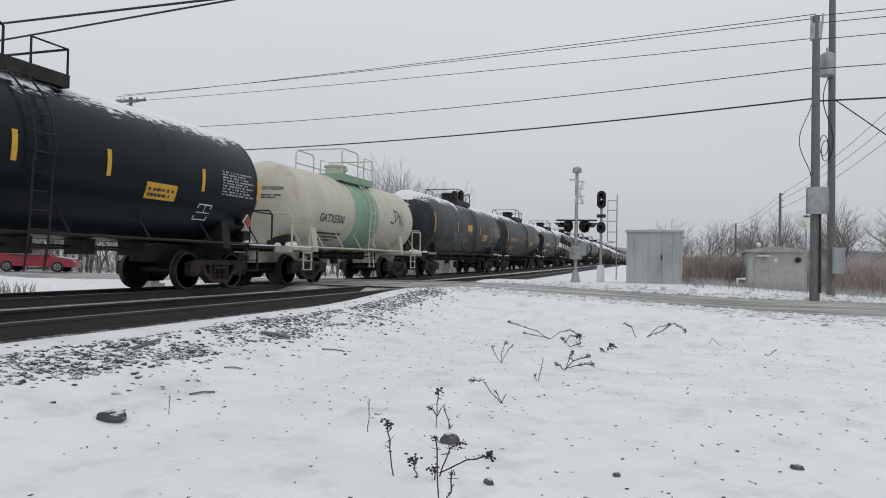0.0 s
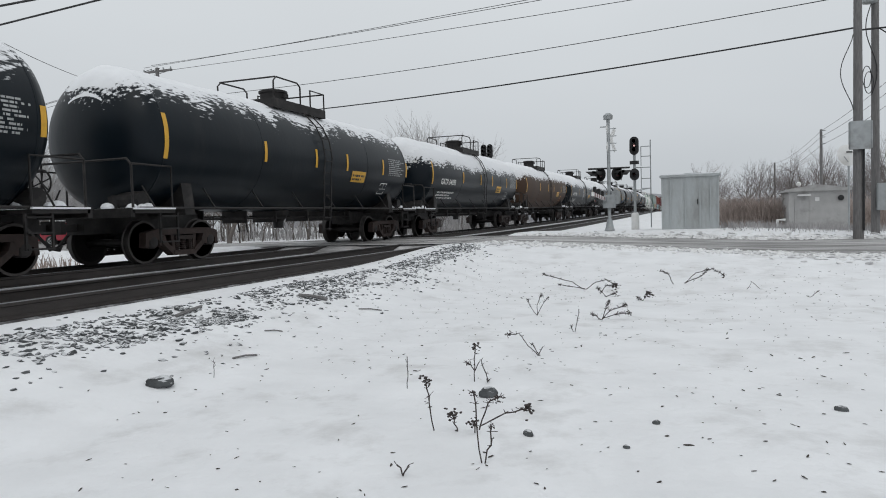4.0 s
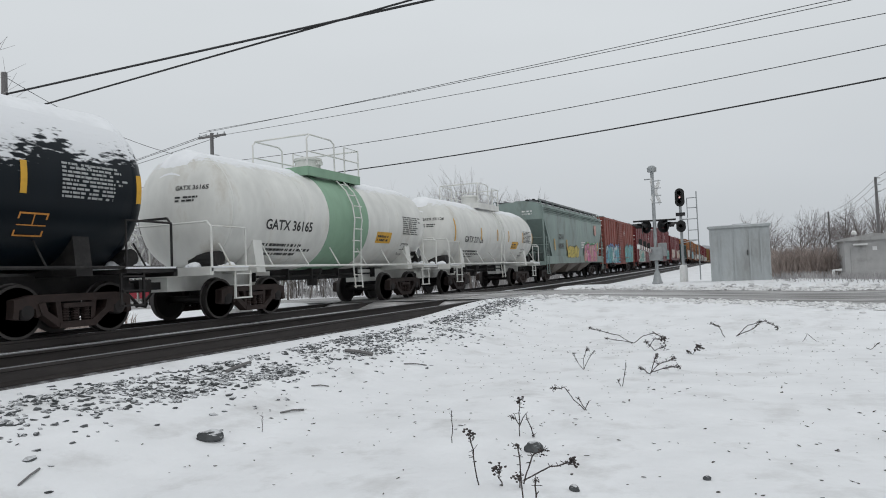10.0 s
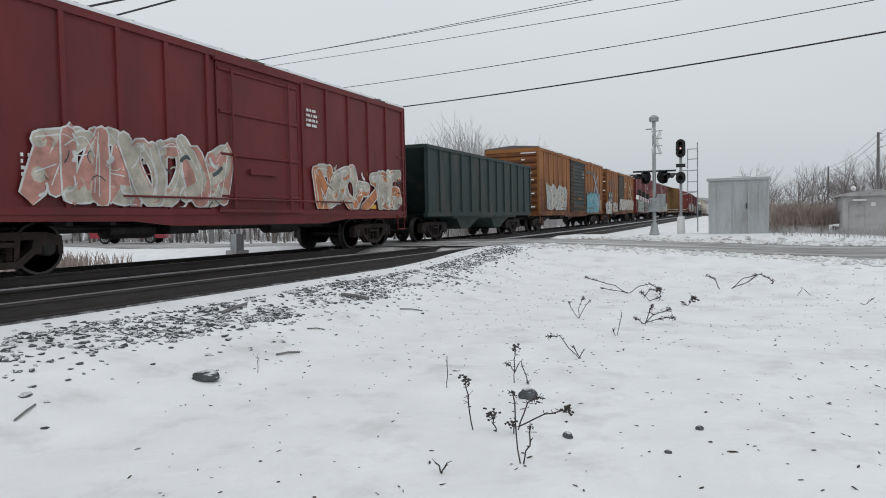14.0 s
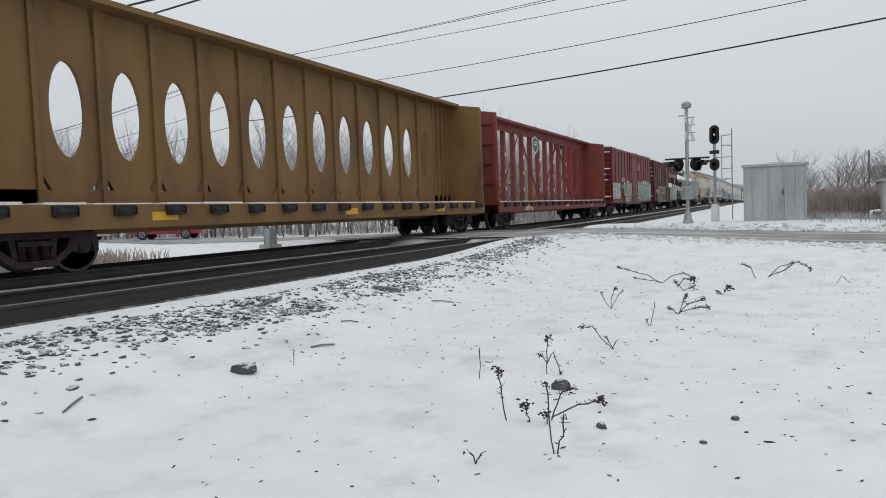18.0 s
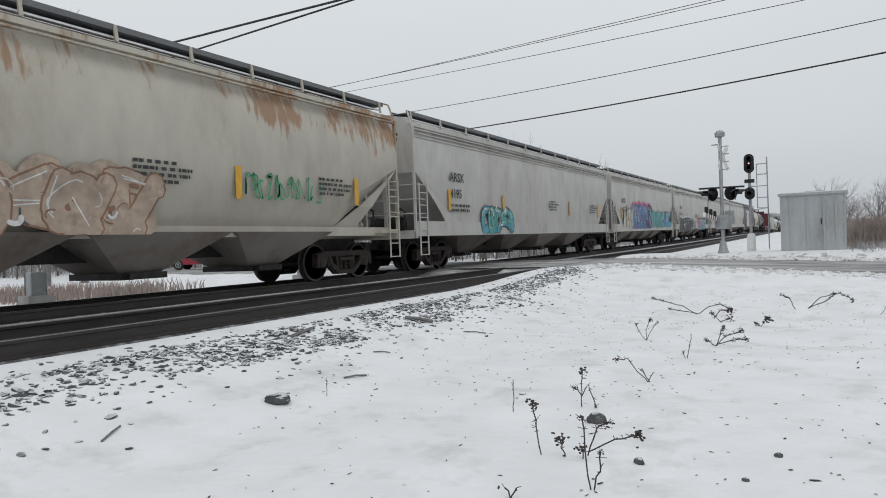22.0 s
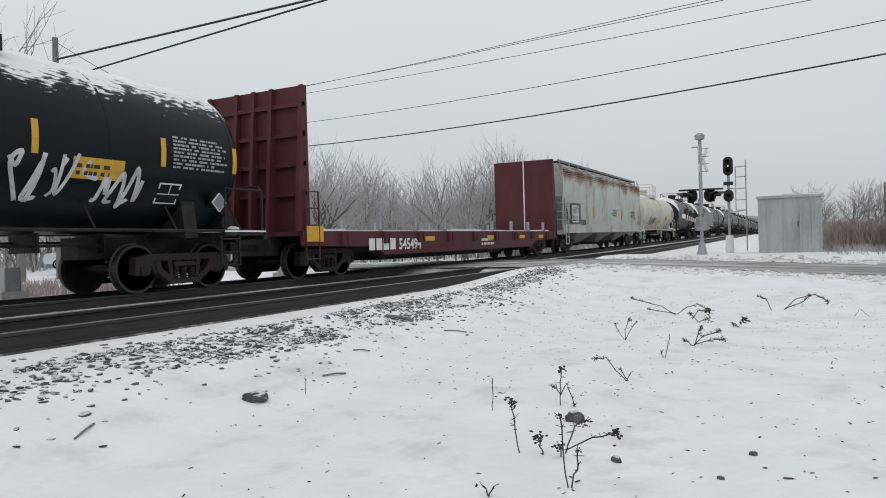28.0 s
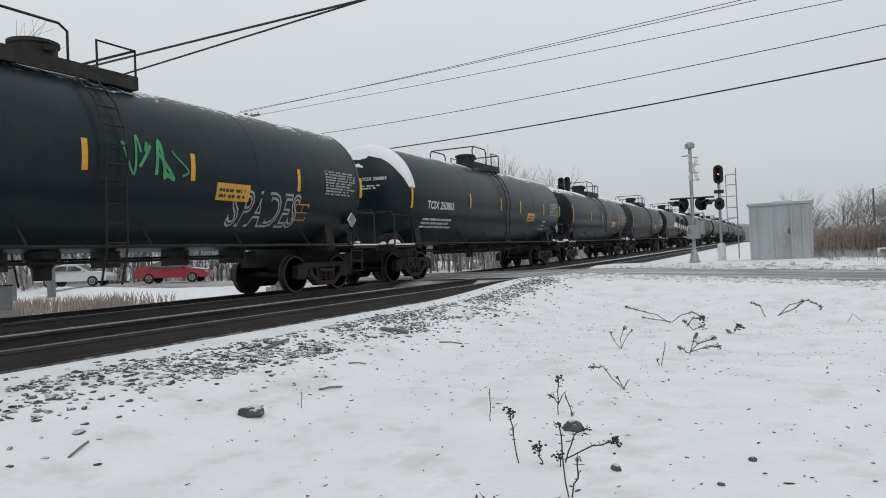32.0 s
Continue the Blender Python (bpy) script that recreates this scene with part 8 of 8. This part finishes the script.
part("lettering", Geo().add([(0.4 + a * 0.8, -7.84, 4.83 + b) for a, b, _ in vs_], fs_), MARK_BLACK, c)
c = couple(boxcar("boxcar", 16.5, 4.45, BOX_RED, "low red boxcar with white and orange graffiti", None, 14, 70), 357.7, 374.2)
graffiti(c, -5.6, 1.15, 4.4, 1.3, 7, ["cream", "rose"], 71, on_flat(1.555), "white")
graffiti(c, 2.2, 1.15, 4.6, 1.2, 7, ["orange", "cream"], 72, on_flat(1.555), "white")
YELLOW_RUSTED = rusted(BOX_YELLOW, 5.2, 0.6, (0.10, 0.034, 0.018), "boxcar_yellow_rusting", 0.98)
c = couple(open_hopper("open_hopper", 14.2, OPEN_GREEN, "dark green open-top hopper car"), 374.2, 388.4)
c = couple(boxcar("boxcar", 20.4, 4.60, YELLOW_RUSTED, "rusting yellow boxcar with a dark green door and blue graffiti", DOOR_GREEN, 18, 74, 4.6, 0.5), 388.4, 408.8)
graffiti(c, 3.2, 1.0, 4.4, 1.35, 5, ["cyan", "mist", "cyan"], 75, on_flat(1.555), "dusk", None, True, "dusk", 1.15)
for pts_ in ([(5.6, 3.75), (7.2, 2.45)], [(7.1, 3.75), (5.7, 2.5)]):
    vs_, fs_ = ribbon(pts_, 0.24)
    part("painted_stripe", Geo().add([(1.556 + 0.001 * (pts_[0][0] < 6), a, b) for a, b in vs_], fs_), SPRAY["mist"], c, "faded blue stripe of a large cross")
vs_, fs_ = bars(1, 4.6, 0.40, random.Random(741))
fine(part("lettering", Geo().add([(1.548, 3.1 + a, 3.78 + b) for a, b in vs_], fs_), SPRAY["slate"], c, "faint dark lettering worn to bars"))
for y_, z_, w_ in ((6.7, 1.25, 0.9), (8.0, 1.2, 0.55)):
    part("data_panel", Geo().box(1.546, 1.552, y_, y_ + w_, z_, z_ + 0.75), SPRAY["tan"], c, "pale yellow data panel")
    vs_, fs_ = bars(5, w_ - 0.15, 0.6, random.Random(int(y_ * 10)))
    fine(part("small_lettering", Geo().add([(1.556, y_ + 0.07 + a, z_ + 0.08 + b) for a, b in vs_], fs_), MARK_BLACK, c))
graffiti(c, -7.6, 1.2, 4.5, 1.4, 6, ["grey", "cream"], 76, on_flat(1.555), "white")
c = couple(boxcar("boxcar", 16.5, 4.47, YELLOW_RUSTED, "worn yellow boxcar with a black door and pale graffiti", DOOR_GREEN, 14, 77, 3.2, -0.2), 408.8, 425.3)
graffiti(c, -1.6, 1.15, 4.2, 1.0, 8, ["cream", "white"], 78, on_flat(1.62), "brown")
graffiti(c, 3.0, 1.15, 4.0, 1.0, 6, ["cream"], 79, on_flat(1.555), "brown")
g_ = Geo().box(1.546, 1.552, -6.8, -4.75, 1.80, 2.68)
part("number_panel", g_, SPRAY["black"], c, "black panel behind the number")
for s_, y_, z_ in (("RB", -6.45, 2.30), ("OX", -5.5, 2.30), ("31", -6.75, 1.88), ("3", -5.95, 1.88), ("32", -5.5, 1.88)):
    flat_marks(c, "lettering", s_, 0.34, y_, z_, 1.557, MARK_WHITE)
for pts_ in ([(4.3, 3.55), (5.9, 2.3)], [(5.9, 3.55), (4.4, 2.35)]):
    vs_, fs_ = ribbon(pts_, 0.22)
    part("painted_stripe", Geo().add([(1.556 + 0.001 * (pts_[0][0] < 5), a, b) for a, b in vs_], fs_), SPRAY["tan"], c, "faded tan stripe of a large cross")
graffiti(c, -7.7, 0.85, 2.4, 0.9, 3, ["grey", "chalk"], 180, on_flat(1.555), "grey", None, True, "chalk", 0.9)
graffiti(c, -4.6, 1.0, 2.2, 0.85, 5, ["chalk"], 181, on_flat(1.555), "brown", None, False, None, 0.6)
tag = scrawl(4.4, 1.0, 9, random.Random(80), 0.055)
part("graffiti", Geo().add([(1.56, -6.8 + a, 2.9 + b) for a, b in tag[0]], tag[1]), SPRAY["slate"], c, "dark sprayed scrawl")
c = couple(boxcar("boxcar", 16.6, 4.70, BOX_RED, "red ribbed boxcar with pale green graffiti along the bottom", None, 15, 81), 425.3, 441.95)
flat_marks(c, "lettering", "BK TY", 0.38, -6.2, 2.5, 1.556, MARK_WHITE)
flat_marks(c, "lettering", "154 441", 0.38, -6.3, 2.05, 1.556, MARK_WHITE)
graffiti(c, -5.6, 0.9, 5.4, 1.25, 8, ["pale", "grey"], 82, on_flat(1.555), "black", None, True, "green")
for a_, b_ in ((1.2, 3.2), (4.6, 7.0)):
    part("painted_field", Geo().box(1.503, 1.507, a_, b_, 2.7, 3.55), SPRAY["signal"], c, "patch of brighter red paint")
g_ = Geo()
for k in range(5):
    g_.box(1.546, 1.552, 2.6 + k * 0.62, 2.78 + k * 0.62, 3.0, 3.3)
part("lettering", g_, SPRAY["brown"], c, "spaced faint lettering worn to bars")
graffiti(c, 0.6, 0.9, 6.6, 1.3, 9, ["pale", "cream", "pale"], 83, on_flat(1.555), "slate", "pale", True, "pale", 1.0)
end_marks(c, "BKTY 154441", 7.32, 4.70)
c = couple(boxcar("boxcar", 16.85, 4.60, BOX_RED, "red boxcar with large cream and pink graffiti", None, 15, 84, 3.2, 0.0, True, 5), 441.95, 458.8)
flat_marks(c, "lettering", "BK TY", 0.34, -5.9, 2.55, 1.556, MARK_WHITE)
flat_marks(c, "lettering", "157 402", 0.34, -6.0, 2.15, 1.556, MARK_WHITE)
graffiti(c, -7.2, 0.9, 4.9, 1.15, 5, ["cream", "grey"], 85, on_flat(1.555), "black", None, True, "coral", 1.1)
end_marks(c, "BKTY 157402", 7.44, 4.60)
graffiti(c, -1.6, 0.9, 8.4, 1.0, 11, ["cream", "pale"], 86, on_flat(1.62), "black", None, True, "coral", 1.0)
c = couple(centre_beam("centre_beam_car", 20.8, BEAM_YELLOW, "rusty yellow centre-beam car with oval holes", True, 87), 458.8, 479.6)
c = couple(centre_beam("centre_beam_car", 20.6, BEAM_RED, "empty red centre-beam car with an open truss", False, 88), 479.6, 500.2)
part("shield", Geo().prism([(-1.25, 3.9), (-0.8, 3.65), (-0.35, 3.9), (-0.25, 4.45), (-0.8, 4.6), (-1.35, 4.45)], "x", 0.13, 0.15), SPRAY["chalk"], c, "pale rim of a shield plate")
part("shield", Geo().prism([(-1.13, 3.97), (-0.8, 3.76), (-0.47, 3.97), (-0.38, 4.36), (-0.8, 4.49), (-1.22, 4.36)], "x", 0.15, 0.158), SPRAY["slate"], c, "dark shield plate")
for z_, w_ in ((4.24, 0.5), (4.1, 0.56)):
    part("lettering", Geo().box(0.159, 0.163, -0.8 - w_ / 2, -0.8 + w_ / 2, z_, z_ + 0.07), SPRAY["chalk"], c, "worn pale bar of lettering")
flat_marks(c, "lettering", "269115", 0.36, -6.4, 0.76, 1.458, MARK_WHITE)
c = couple(boxcar("boxcar", 17.3, 4.66, BOX_RED, "red boxcar with grey patches under white graffiti", None, 15, 90, 3.2), 500.2, 517.5)
flat_marks(c, "lettering", "BK TY", 0.38, -4.6, 2.4, 1.556, MARK_WHITE)
flat_marks(c, "lettering", "153 099", 0.38, -4.7, 1.95, 1.556, MARK_WHITE)
part("painted_field", Geo().box(1.548, 1.552, -7.6, -5.2, 1.2, 2.3), SPRAY["grey"], c, "grey painted-out patch")
graffiti(c, -3.5, 0.95, 2.0, 1.4, 2, ["pale", "pale"], 91, on_flat(1.555), "black", "cream", True)
graffiti(c, 1.0, 1.0, 5.4, 1.35, 8, ["pale", "pale", "grey"], 92, on_flat(1.555), "slate", "pale", True, "mist", 1.0)
part("painted_field", Geo().box(1.548, 1.552, 6.0, 7.6, 1.1, 2.4), SPRAY["mist"], c, "blue-grey painted patch")
c = couple(boxcar("boxcar", 17.1, 4.55, BOX_MAROON, "maroon boxcar with large pale lettering bars", None, 15, 93), 517.5, 534.6)
g_ = Geo()
for r_, n_ in ((3.25, 9), (2.75, 7)):
    for k in range(n_):
        g_.box(1.546, 1.552, 2.3 + k * 0.54, 2.56 + k * 0.54, r_, r_ + 0.32)
part("lettering", g_, SPRAY["faded"], c, "spaced pale lettering worn to bars")
graffiti(c, 2.2, 0.95, 4.7, 1.2, 6, ["pale", "grey", "cream"], 94, on_flat(1.555), "black", "green")
crest = [(-5.1, 3.9), (-4.75, 3.75), (-4.43, 3.98), (-4.1, 3.75), (-3.76, 3.9), (-3.88, 3.0), (-4.43, 2.62), (-4.98, 3.0), (-5.1, 3.9)]
vs_, fs_ = ribbon(crest, 0.045)
part("shield", Geo().add([(1.556, a, b) for a, b in vs_], fs_), SPRAY["faded"], c, "pale outlined shield")
for r_, w_ in ((3.5, 0.62), (3.22, 0.66), (2.95, 0.24)):
    part("lettering", Geo().box(1.548, 1.554, -4.43 - w_ / 2, -4.43 + w_ / 2, r_, r_ + 0.09), SPRAY["faded"], c, "worn pale bar of lettering")
flat_marks(c, "lettering", "276 95", 0.32, -6.65, 1.75, 1.556, MARK_WHITE)
graffiti(c, -5.4, 0.8, 4.2, 1.45, 5, ["black"], 95, on_flat(1.556), "cream", "yellow", False, None, 0.8)
c = black_tank(534.6, 552.7, 96, "black tank car with snow on top and white scrawls", "SHQX 9775", None, None, (0.78, 0.12), 1.48, 2.60)
tag_tank(c, 0.7, 2.55, 1.3, 0.6, 4, "white", 97, 0.06, 1.48, 2.60)
tag_tank(c, 1.7, 1.8, 4.3, 0.95, 6, "white", 98, 0.07, 1.48, 2.60)
for y_ in (-1.4, 0.9, 2.4, 4.4):
    tag_tank(c, y_, 1.6, 0.9, 0.6, 4, "grey", int(99 + y_ * 10), 0.04, 1.48, 2.60)
tag_tank(c, -5.4, 1.7, 2.6, 0.8, 5, "white", 196, 0.05, 1.48, 2.60)
c = couple(covered_hopper("covered_hopper", 19.3, 4.62, rusted(HOP_BEIGE, 2.4, 3.7, (0.30, 0.16, 0.08), "hopper_beige_rusting", 0.6), "beige covered hopper with rust and faded orange graffiti", 4, None, 100, True, 1.5), 552.7, 571.9)
graffiti(c, -4.6, 1.15, 5.6, 1.0, 7, ["faded"], 101, on_flat(1.60), "brown", None, True, "faded", 1.1)
for y_, z_ in ((-2.9, 2.1), (0.6, 1.75)):
    part("graffiti", Geo().add(*[( [(1.597, a, b) for a, b in q[0]], q[1]) for q in (spot((y_, z_), 0.34, 16),)][0]), SPRAY["orange"], c, "faded orange sprayed spot")
tag = scrawl(2.7, 0.55, 14, random.Random(102), 0.035)
part("graffiti", Geo().add([(1.605, 3.0 + a, 1.85 + b) for a, b in tag[0]], tag[1]), SPRAY["green"], c, "green sprayed scrawl")
c = couple(covered_hopper("covered_hopper", 21.5, 4.62, HOP_GREY, "light grey covered hopper with a cyan tag", 4, ["ARSX", "4195"], 103), 571.9, 593.4)
graffiti(c, -5.9, 1.1, 2.6, 0.95, 5, ["cyan", "teal"], 104, on_flat(1.605), "black")
c = couple(covered_hopper("covered_hopper", 19.2, 4.62, HOP_GREY, "light grey covered hopper with blue graffiti along the side", 4, ["ARSX", "4427"], 105), 593.4, 612.55)
graffiti(c, -6.6, 1.3, 2.1, 1.2, 3, ["cream"], 106, on_flat(1.60), "black")
graffiti(c, -4.2, 1.2, 5.2, 1.5, 4, ["blue", "cyan", "purple"], 107, on_flat(1.60), "black", "pink")
graffiti(c, 1.2, 1.25, 3.9, 1.15, 6, ["cyan", "teal"], 108, on_flat(1.60), "black")
graffiti(c, 5.4, 1.25, 2.6, 1.1, 3, ["blue", "cyan"], 109, on_flat(1.60), "black")
c = couple(covered_hopper("covered_hopper", 20.2, 4.62, HOP_GREY, "light grey covered hopper with black and pink graffiti", 4, ["BRKX", "66155"], 110, mark_y=2.35), 612.55, 632.8)
graffiti(c, -7.6, 0.85, 5.4, 1.1, 4, ["black"], 111, on_flat(1.605), "black", "white", True, "black", 1.3)
graffiti(c, -1.65, 1.15, 0.95, 0.7, 2, ["black"], 211, on_flat(1.605), "black", None, True, "black", 1.2)
tag = scrawl(1.2, 1.0, 6, random.Random(212), 0.05)
part("graffiti", Geo().add([(1.606, -0.2 + a, 0.9 + b) for a, b in tag[0]], tag[1]), SPRAY["black"], c, "black sprayed scrawl")
graffiti(c, 2.6, 0.95, 4.3, 1.0, 5, ["pink", "teal", "cyan"], 112, on_flat(1.605), "black", None, True, "orange", 1.1)
c = couple(covered_hopper("covered_hopper", 20.1, 4.62, HOP_GREY, "grey covered hopper with pale blue graffiti", 4, None, 113), 632.8, 653.0)
graffiti(c, -5.2, 0.95, 5.6, 1.25, 6, ["grey", "lilac", "cyan"], 114, on_flat(1.605), "white")
c = couple(covered_hopper("covered_hopper", 20.1, 4.62, HOP_GREY, "light grey covered hopper streaked with grime", 4, None, 115), 653.0, 673.1)
c = couple(covered_hopper("covered_hopper", 20.1, 4.60, HOP_PURPLE, "purple covered hopper with a large white painted field", 3, None, 116, False, 1.6, MARK_BLACK, None, False, mark_y=1.5), 673.1, 693.2)
rs_ = random.Random(117)
for z_, h_, t_ in ((2.72, 0.42, "UTCX"), (2.24, 0.42, "47436")):
    part("number_panel", panel(1.562, [(-7.85, z_), (-6.98, z_), (-6.98, z_ + h_), (-7.85, z_ + h_)]), SPRAY["lilac"], c, "pale panel behind the lettering")
    flat_marks(c, "lettering", t_, 0.29, -7.79, z_ + 0.1, 1.5655, MARK_BLACK)
part("number_panel", panel(1.562, [(-7.95, 1.55), (-6.75, 1.55), (-6.75, 1.95), (-7.95, 1.95)]), SPRAY["lilac"], c, "pale panel behind the lettering")
vs_, fs_ = bars(2, 1.05, 0.36, rs_)
fine(part("small_lettering", Geo().add([(1.5655, -7.88 + a, 1.59 + b) for a, b in vs_], fs_), MARK_BLACK, c))
part("painted_field", panel(1.562, dripped(-6.6, 3.72, 1.5, 3.74, rs_, 60)), CHALK_FIELD, c, "large white painted field with runs")
part("painted_field", panel(1.607, [(-6.3, 1.065), (3.72, 1.065), (3.72, 1.495), (-6.3, 1.495)]), CHALK_FIELD, c, "white paint on the side sill")
part("graffiti", panel(1.563, [(3.66, 1.5), (6.05, 1.5), (6.0, 2.7), (5.2, 3.15), (4.5, 3.3), (3.95, 3.72), (3.66, 3.7)]), SPRAY["slate"], c, "dark slate painted edge")
part("graffiti", panel(1.608, [(3.72, 1.065), (6.1, 1.065), (6.1, 1.495), (3.72, 1.495)]), SPRAY["slate"], c, "dark slate paint on the side sill")
part("graffiti", panel(1.569, [(-6.95, 3.75), (-6.6, 3.75), (-6.55, 3.25), (-5.35, 3.2), (-5.35, 2.0), (-6.1, 2.0), (-6.2, 1.5), (-6.75, 1.5), (-6.65, 2.15), (-6.25, 2.3), (-6.95, 3.15)]), SPRAY["slate"], c, "dark slate shape beside the white field")
for q in ([(-1.7, 2.95), (2.56, 2.95), (2.56, 3.3), (-1.7, 3.3)], [(1.9, 1.98), (2.56, 1.98), (2.56, 2.95), (1.9, 2.95)], [(-1.7, 1.62), (2.56, 1.62), (2.56, 1.98), (-1.7, 1.98)], [(2.56, 2.35), (3.66, 2.35), (3.66, 2.72), (2.56, 2.72)]):
    part("graffiti", panel(1.568, q), SPRAY["slate"], c, "dark slate bar on the white field")
me_ = mesh_of("reflector", Geo().box(1.57, 1.576, -0.07, 0.07, 1.6, 2.25), YELLOW)
for y_ in (-8.3, -5.15, -2.5, 0.5, 3.2, 5.7):
    part("reflector", me_, None, c, "yellow reflector strip", at=pose(0, y_, 0))
g_ = Geo()
for k in range(150):
    y_ = rs_.uniform(-6.5, 5.8)
    z_, w_, h_ = rs_.uniform(2.5, 3.7), rs_.uniform(0.008, 0.022), rs_.uniform(0.2, 0.9)
    g_.add([(1.5715, y_ - w_, z_), (1.5715, y_ + w_, z_), (1.5715, y_, z_ - h_)], [(0, 1, 2)])
fine(part("paint_runs", g_, SPRAY["mist"], c, "thin grey runs in the paint"))
for o in c.children:
    if o.name.split(".")[0] in ("number_panel", "lettering", "painted_field", "graffiti", "paint_runs", "reflector"):
        o.location.y += 0.38
c = couple(tank_car("tank_car", 12.0, 1.50, 2.60, TANK_CREAM, "short cream tank car with an orange sticker", "GATX 98854", MARK_BLACK, (0.25, 0.1), 118, rail_col=TANK_CREAM), 693.2, 705.2)
tag_tank(c, 1.5, 1.9, 2.0, 0.8, 4, "black", 119, 0.05, 1.50, 2.60)
c = black_tank(705.2, 719.2, 120, "black tank car covered in white scrawls", "SHPX 209379", None, None, (0.5, 0.25), 1.50, 2.62)
graffiti(c, -1.8, 1.45, 2.1, 0.8, 4, ["white"], 125, on_tank(1.50, 2.62), "black", None, False)
disc = spot((-4.9, 2.75), 0.5, 18)
part("graffiti", Geo().add(on_tank(1.50, 2.62)(disc[0], 0.008), disc[1]), SPRAY["white"], c, "white sprayed disc")
ring = [(0.95 * 1.5 * math.cos(a), -(6.14 - 0.68 + 0.68 * math.sqrt(1 - 0.9025)) - 0.012, 2.62 + 0.95 * 1.5 * math.sin(a)) for a in [2 * math.pi * k / 40 for k in range(41)]]
part("graffiti", Geo().tube(ring, 0.05), SPRAY["white"], c, "white sprayed ring round the tank's head")
for y_, z_, w_, h_, n_, s_ in ((-4.9, 2.2, 0.9, 0.5, 3, 122), (0.8, 1.5, 1.4, 0.9, 5, 123), (2.2, 1.5, 1.2, 0.8, 4, 124)):
    tag_tank(c, y_, z_, w_, h_, n_, "white", s_, 0.06, 1.50, 2.62)
c = couple(bulkhead_flat("bulkhead_flat_car", 20.7, BOX_MAROON, "empty dark red bulkhead flat car with snow on its deck"), 719.2, 739.75)
c = couple(covered_hopper("covered_hopper", 19.8, 4.62, rusted(HOP_PALE, 2.7, 3.9, (0.23, 0.09, 0.042), "hopper_pale_green_rusting", 0.82), "pale green covered hopper streaked with rust below the roof", 3, None, 130, False, 1.2), 739.75, 759.3)
part("number_panel", Geo().box(1.608, 1.612, -8.3, -6.55, 1.5, 2.6), SPRAY["slate"], c, "dark panel behind the number")
part("number_panel", Geo().box(1.612, 1.615, -8.12, -6.95, 1.6, 2.48), SPRAY["chalk"], c, "white number panel")
part("number_panel", Geo().box(1.609, 1.613, -6.5, -5.6, 1.45, 1.75), SPRAY["slate"], c, "small dark panel")
flat_marks(c, "lettering", "AEX", 0.40, -7.95, 2.1, 1.618, MARK_BLACK)
flat_marks(c, "lettering", "22210", 0.36, -8.08, 1.68, 1.618, MARK_BLACK)
c = couple(tank_car("tank_car", 17.2, 1.48, 2.58, TANK_CREAM, "long cream tank car with a black scrawl", None, MARK_BLACK, (0.25, 0.1), 132, rail_col=TANK_CREAM), 759.3, 776.5)
tag_tank(c, -4.4, 1.4, 2.8, 0.9, 9, "black", 133, 0.032, 1.48, 2.58)
tag_tank(c, -4.2, 1.45, 2.4, 0.75, 9, "black", 134, 0.028, 1.48, 2.58)
part("sticker", patch(-0.5, 0.45, 1.45, 0.6, 1.48, 2.58), YELLOW, c, "yellow warning plate")
c = black_tank(776.5, 791.4, 140, "dark tank car with orange lettering", "UTLX 901545", MARK_ORANGE, TANK_TEAL, (0.26, 0.12), R=1.60, zc=2.70)
outlined(c, "RAILKING", 0.36, 0.1, 1.95, 1.60, 2.70, "chalk", 0.012)
c = black_tank(791.4, 806.9, 142, "dark tank car with orange lettering and a white tag", "UTLX 901434", MARK_ORANGE, TANK_TEAL, (0.30, 0.12), R=1.60, zc=2.70)
tag_tank(c, -4.0, 1.4, 2.3, 0.75, 6, "white", 143, 0.03, R=1.60, zc=2.70)
outlined(c, "RAIL", 0.36, 1.0, 2.0, 1.60, 2.70, "chalk", 0.014)
outlined(c, "KING!!", 0.36, 0.9, 1.62, 1.60, 2.70, "chalk", 0.014)
c = black_tank(806.9, 825.2, 144, "black tank car with orange lettering, green and white graffiti", "UTLX 901440", MARK_ORANGE, TANK_TEAL, (0.22, 0.14), R=1.60, zc=2.70)
tag_tank(c, 0.4, 2.35, 1.4, 0.75, 4, "green", 145, 0.055, R=1.60, zc=2.70)
tag_tank(c, -2.2, 1.75, 0.5, 0.25, 2, "white", 245, 0.03, R=1.60, zc=2.70)
outlined(c, "SPADES", 0.66, 3.15, 1.6, 1.60, 2.70, "grey", 0.016, 1.8)
c = black_tank(825.2, 843.2, 150, "black tank car with white lettering", "TCIX 250803", None, TANK_TEAL, (0.2, 0.12), R=1.60, zc=2.70)
u_ = 843.2
for k in range(11):
    c = black_tank(u_, u_ + 16.4, 160 + k, "dark tank car far back in the train", None, None, TANK_GREY if k % 3 == 1 else None, (0.3, 0.15))
    u_ += 16.4


# ---- what moves ----
def rolling(u):
    """Rows of a car whose middle stands at u along the line at 0 s."""
    marks = [400, 300, 220, 160, 140, 120, 90, 70, 55, 45, 35, 25, 15, 8, 0, -10, -20, -40]
    ts = {0.0, 32.0}
    for y in marks:
        t = round((u - y) / SPEED * FPS) / FPS
        if 0.05 < t < 31.95:
            ts.add(t)
    rows = []
    for t in sorted(ts):
        y = u - SPEED * t
        rows.append((t, pose(X_TRAIN, y, zt(y) - 0.023, math.degrees(math.atan2(zt(y + 5) - zt(y - 5), 10)), 0, 0)))
    return rows


def motions():
    for car, u in CARS:
        walk(car, rolling(u))


motions()
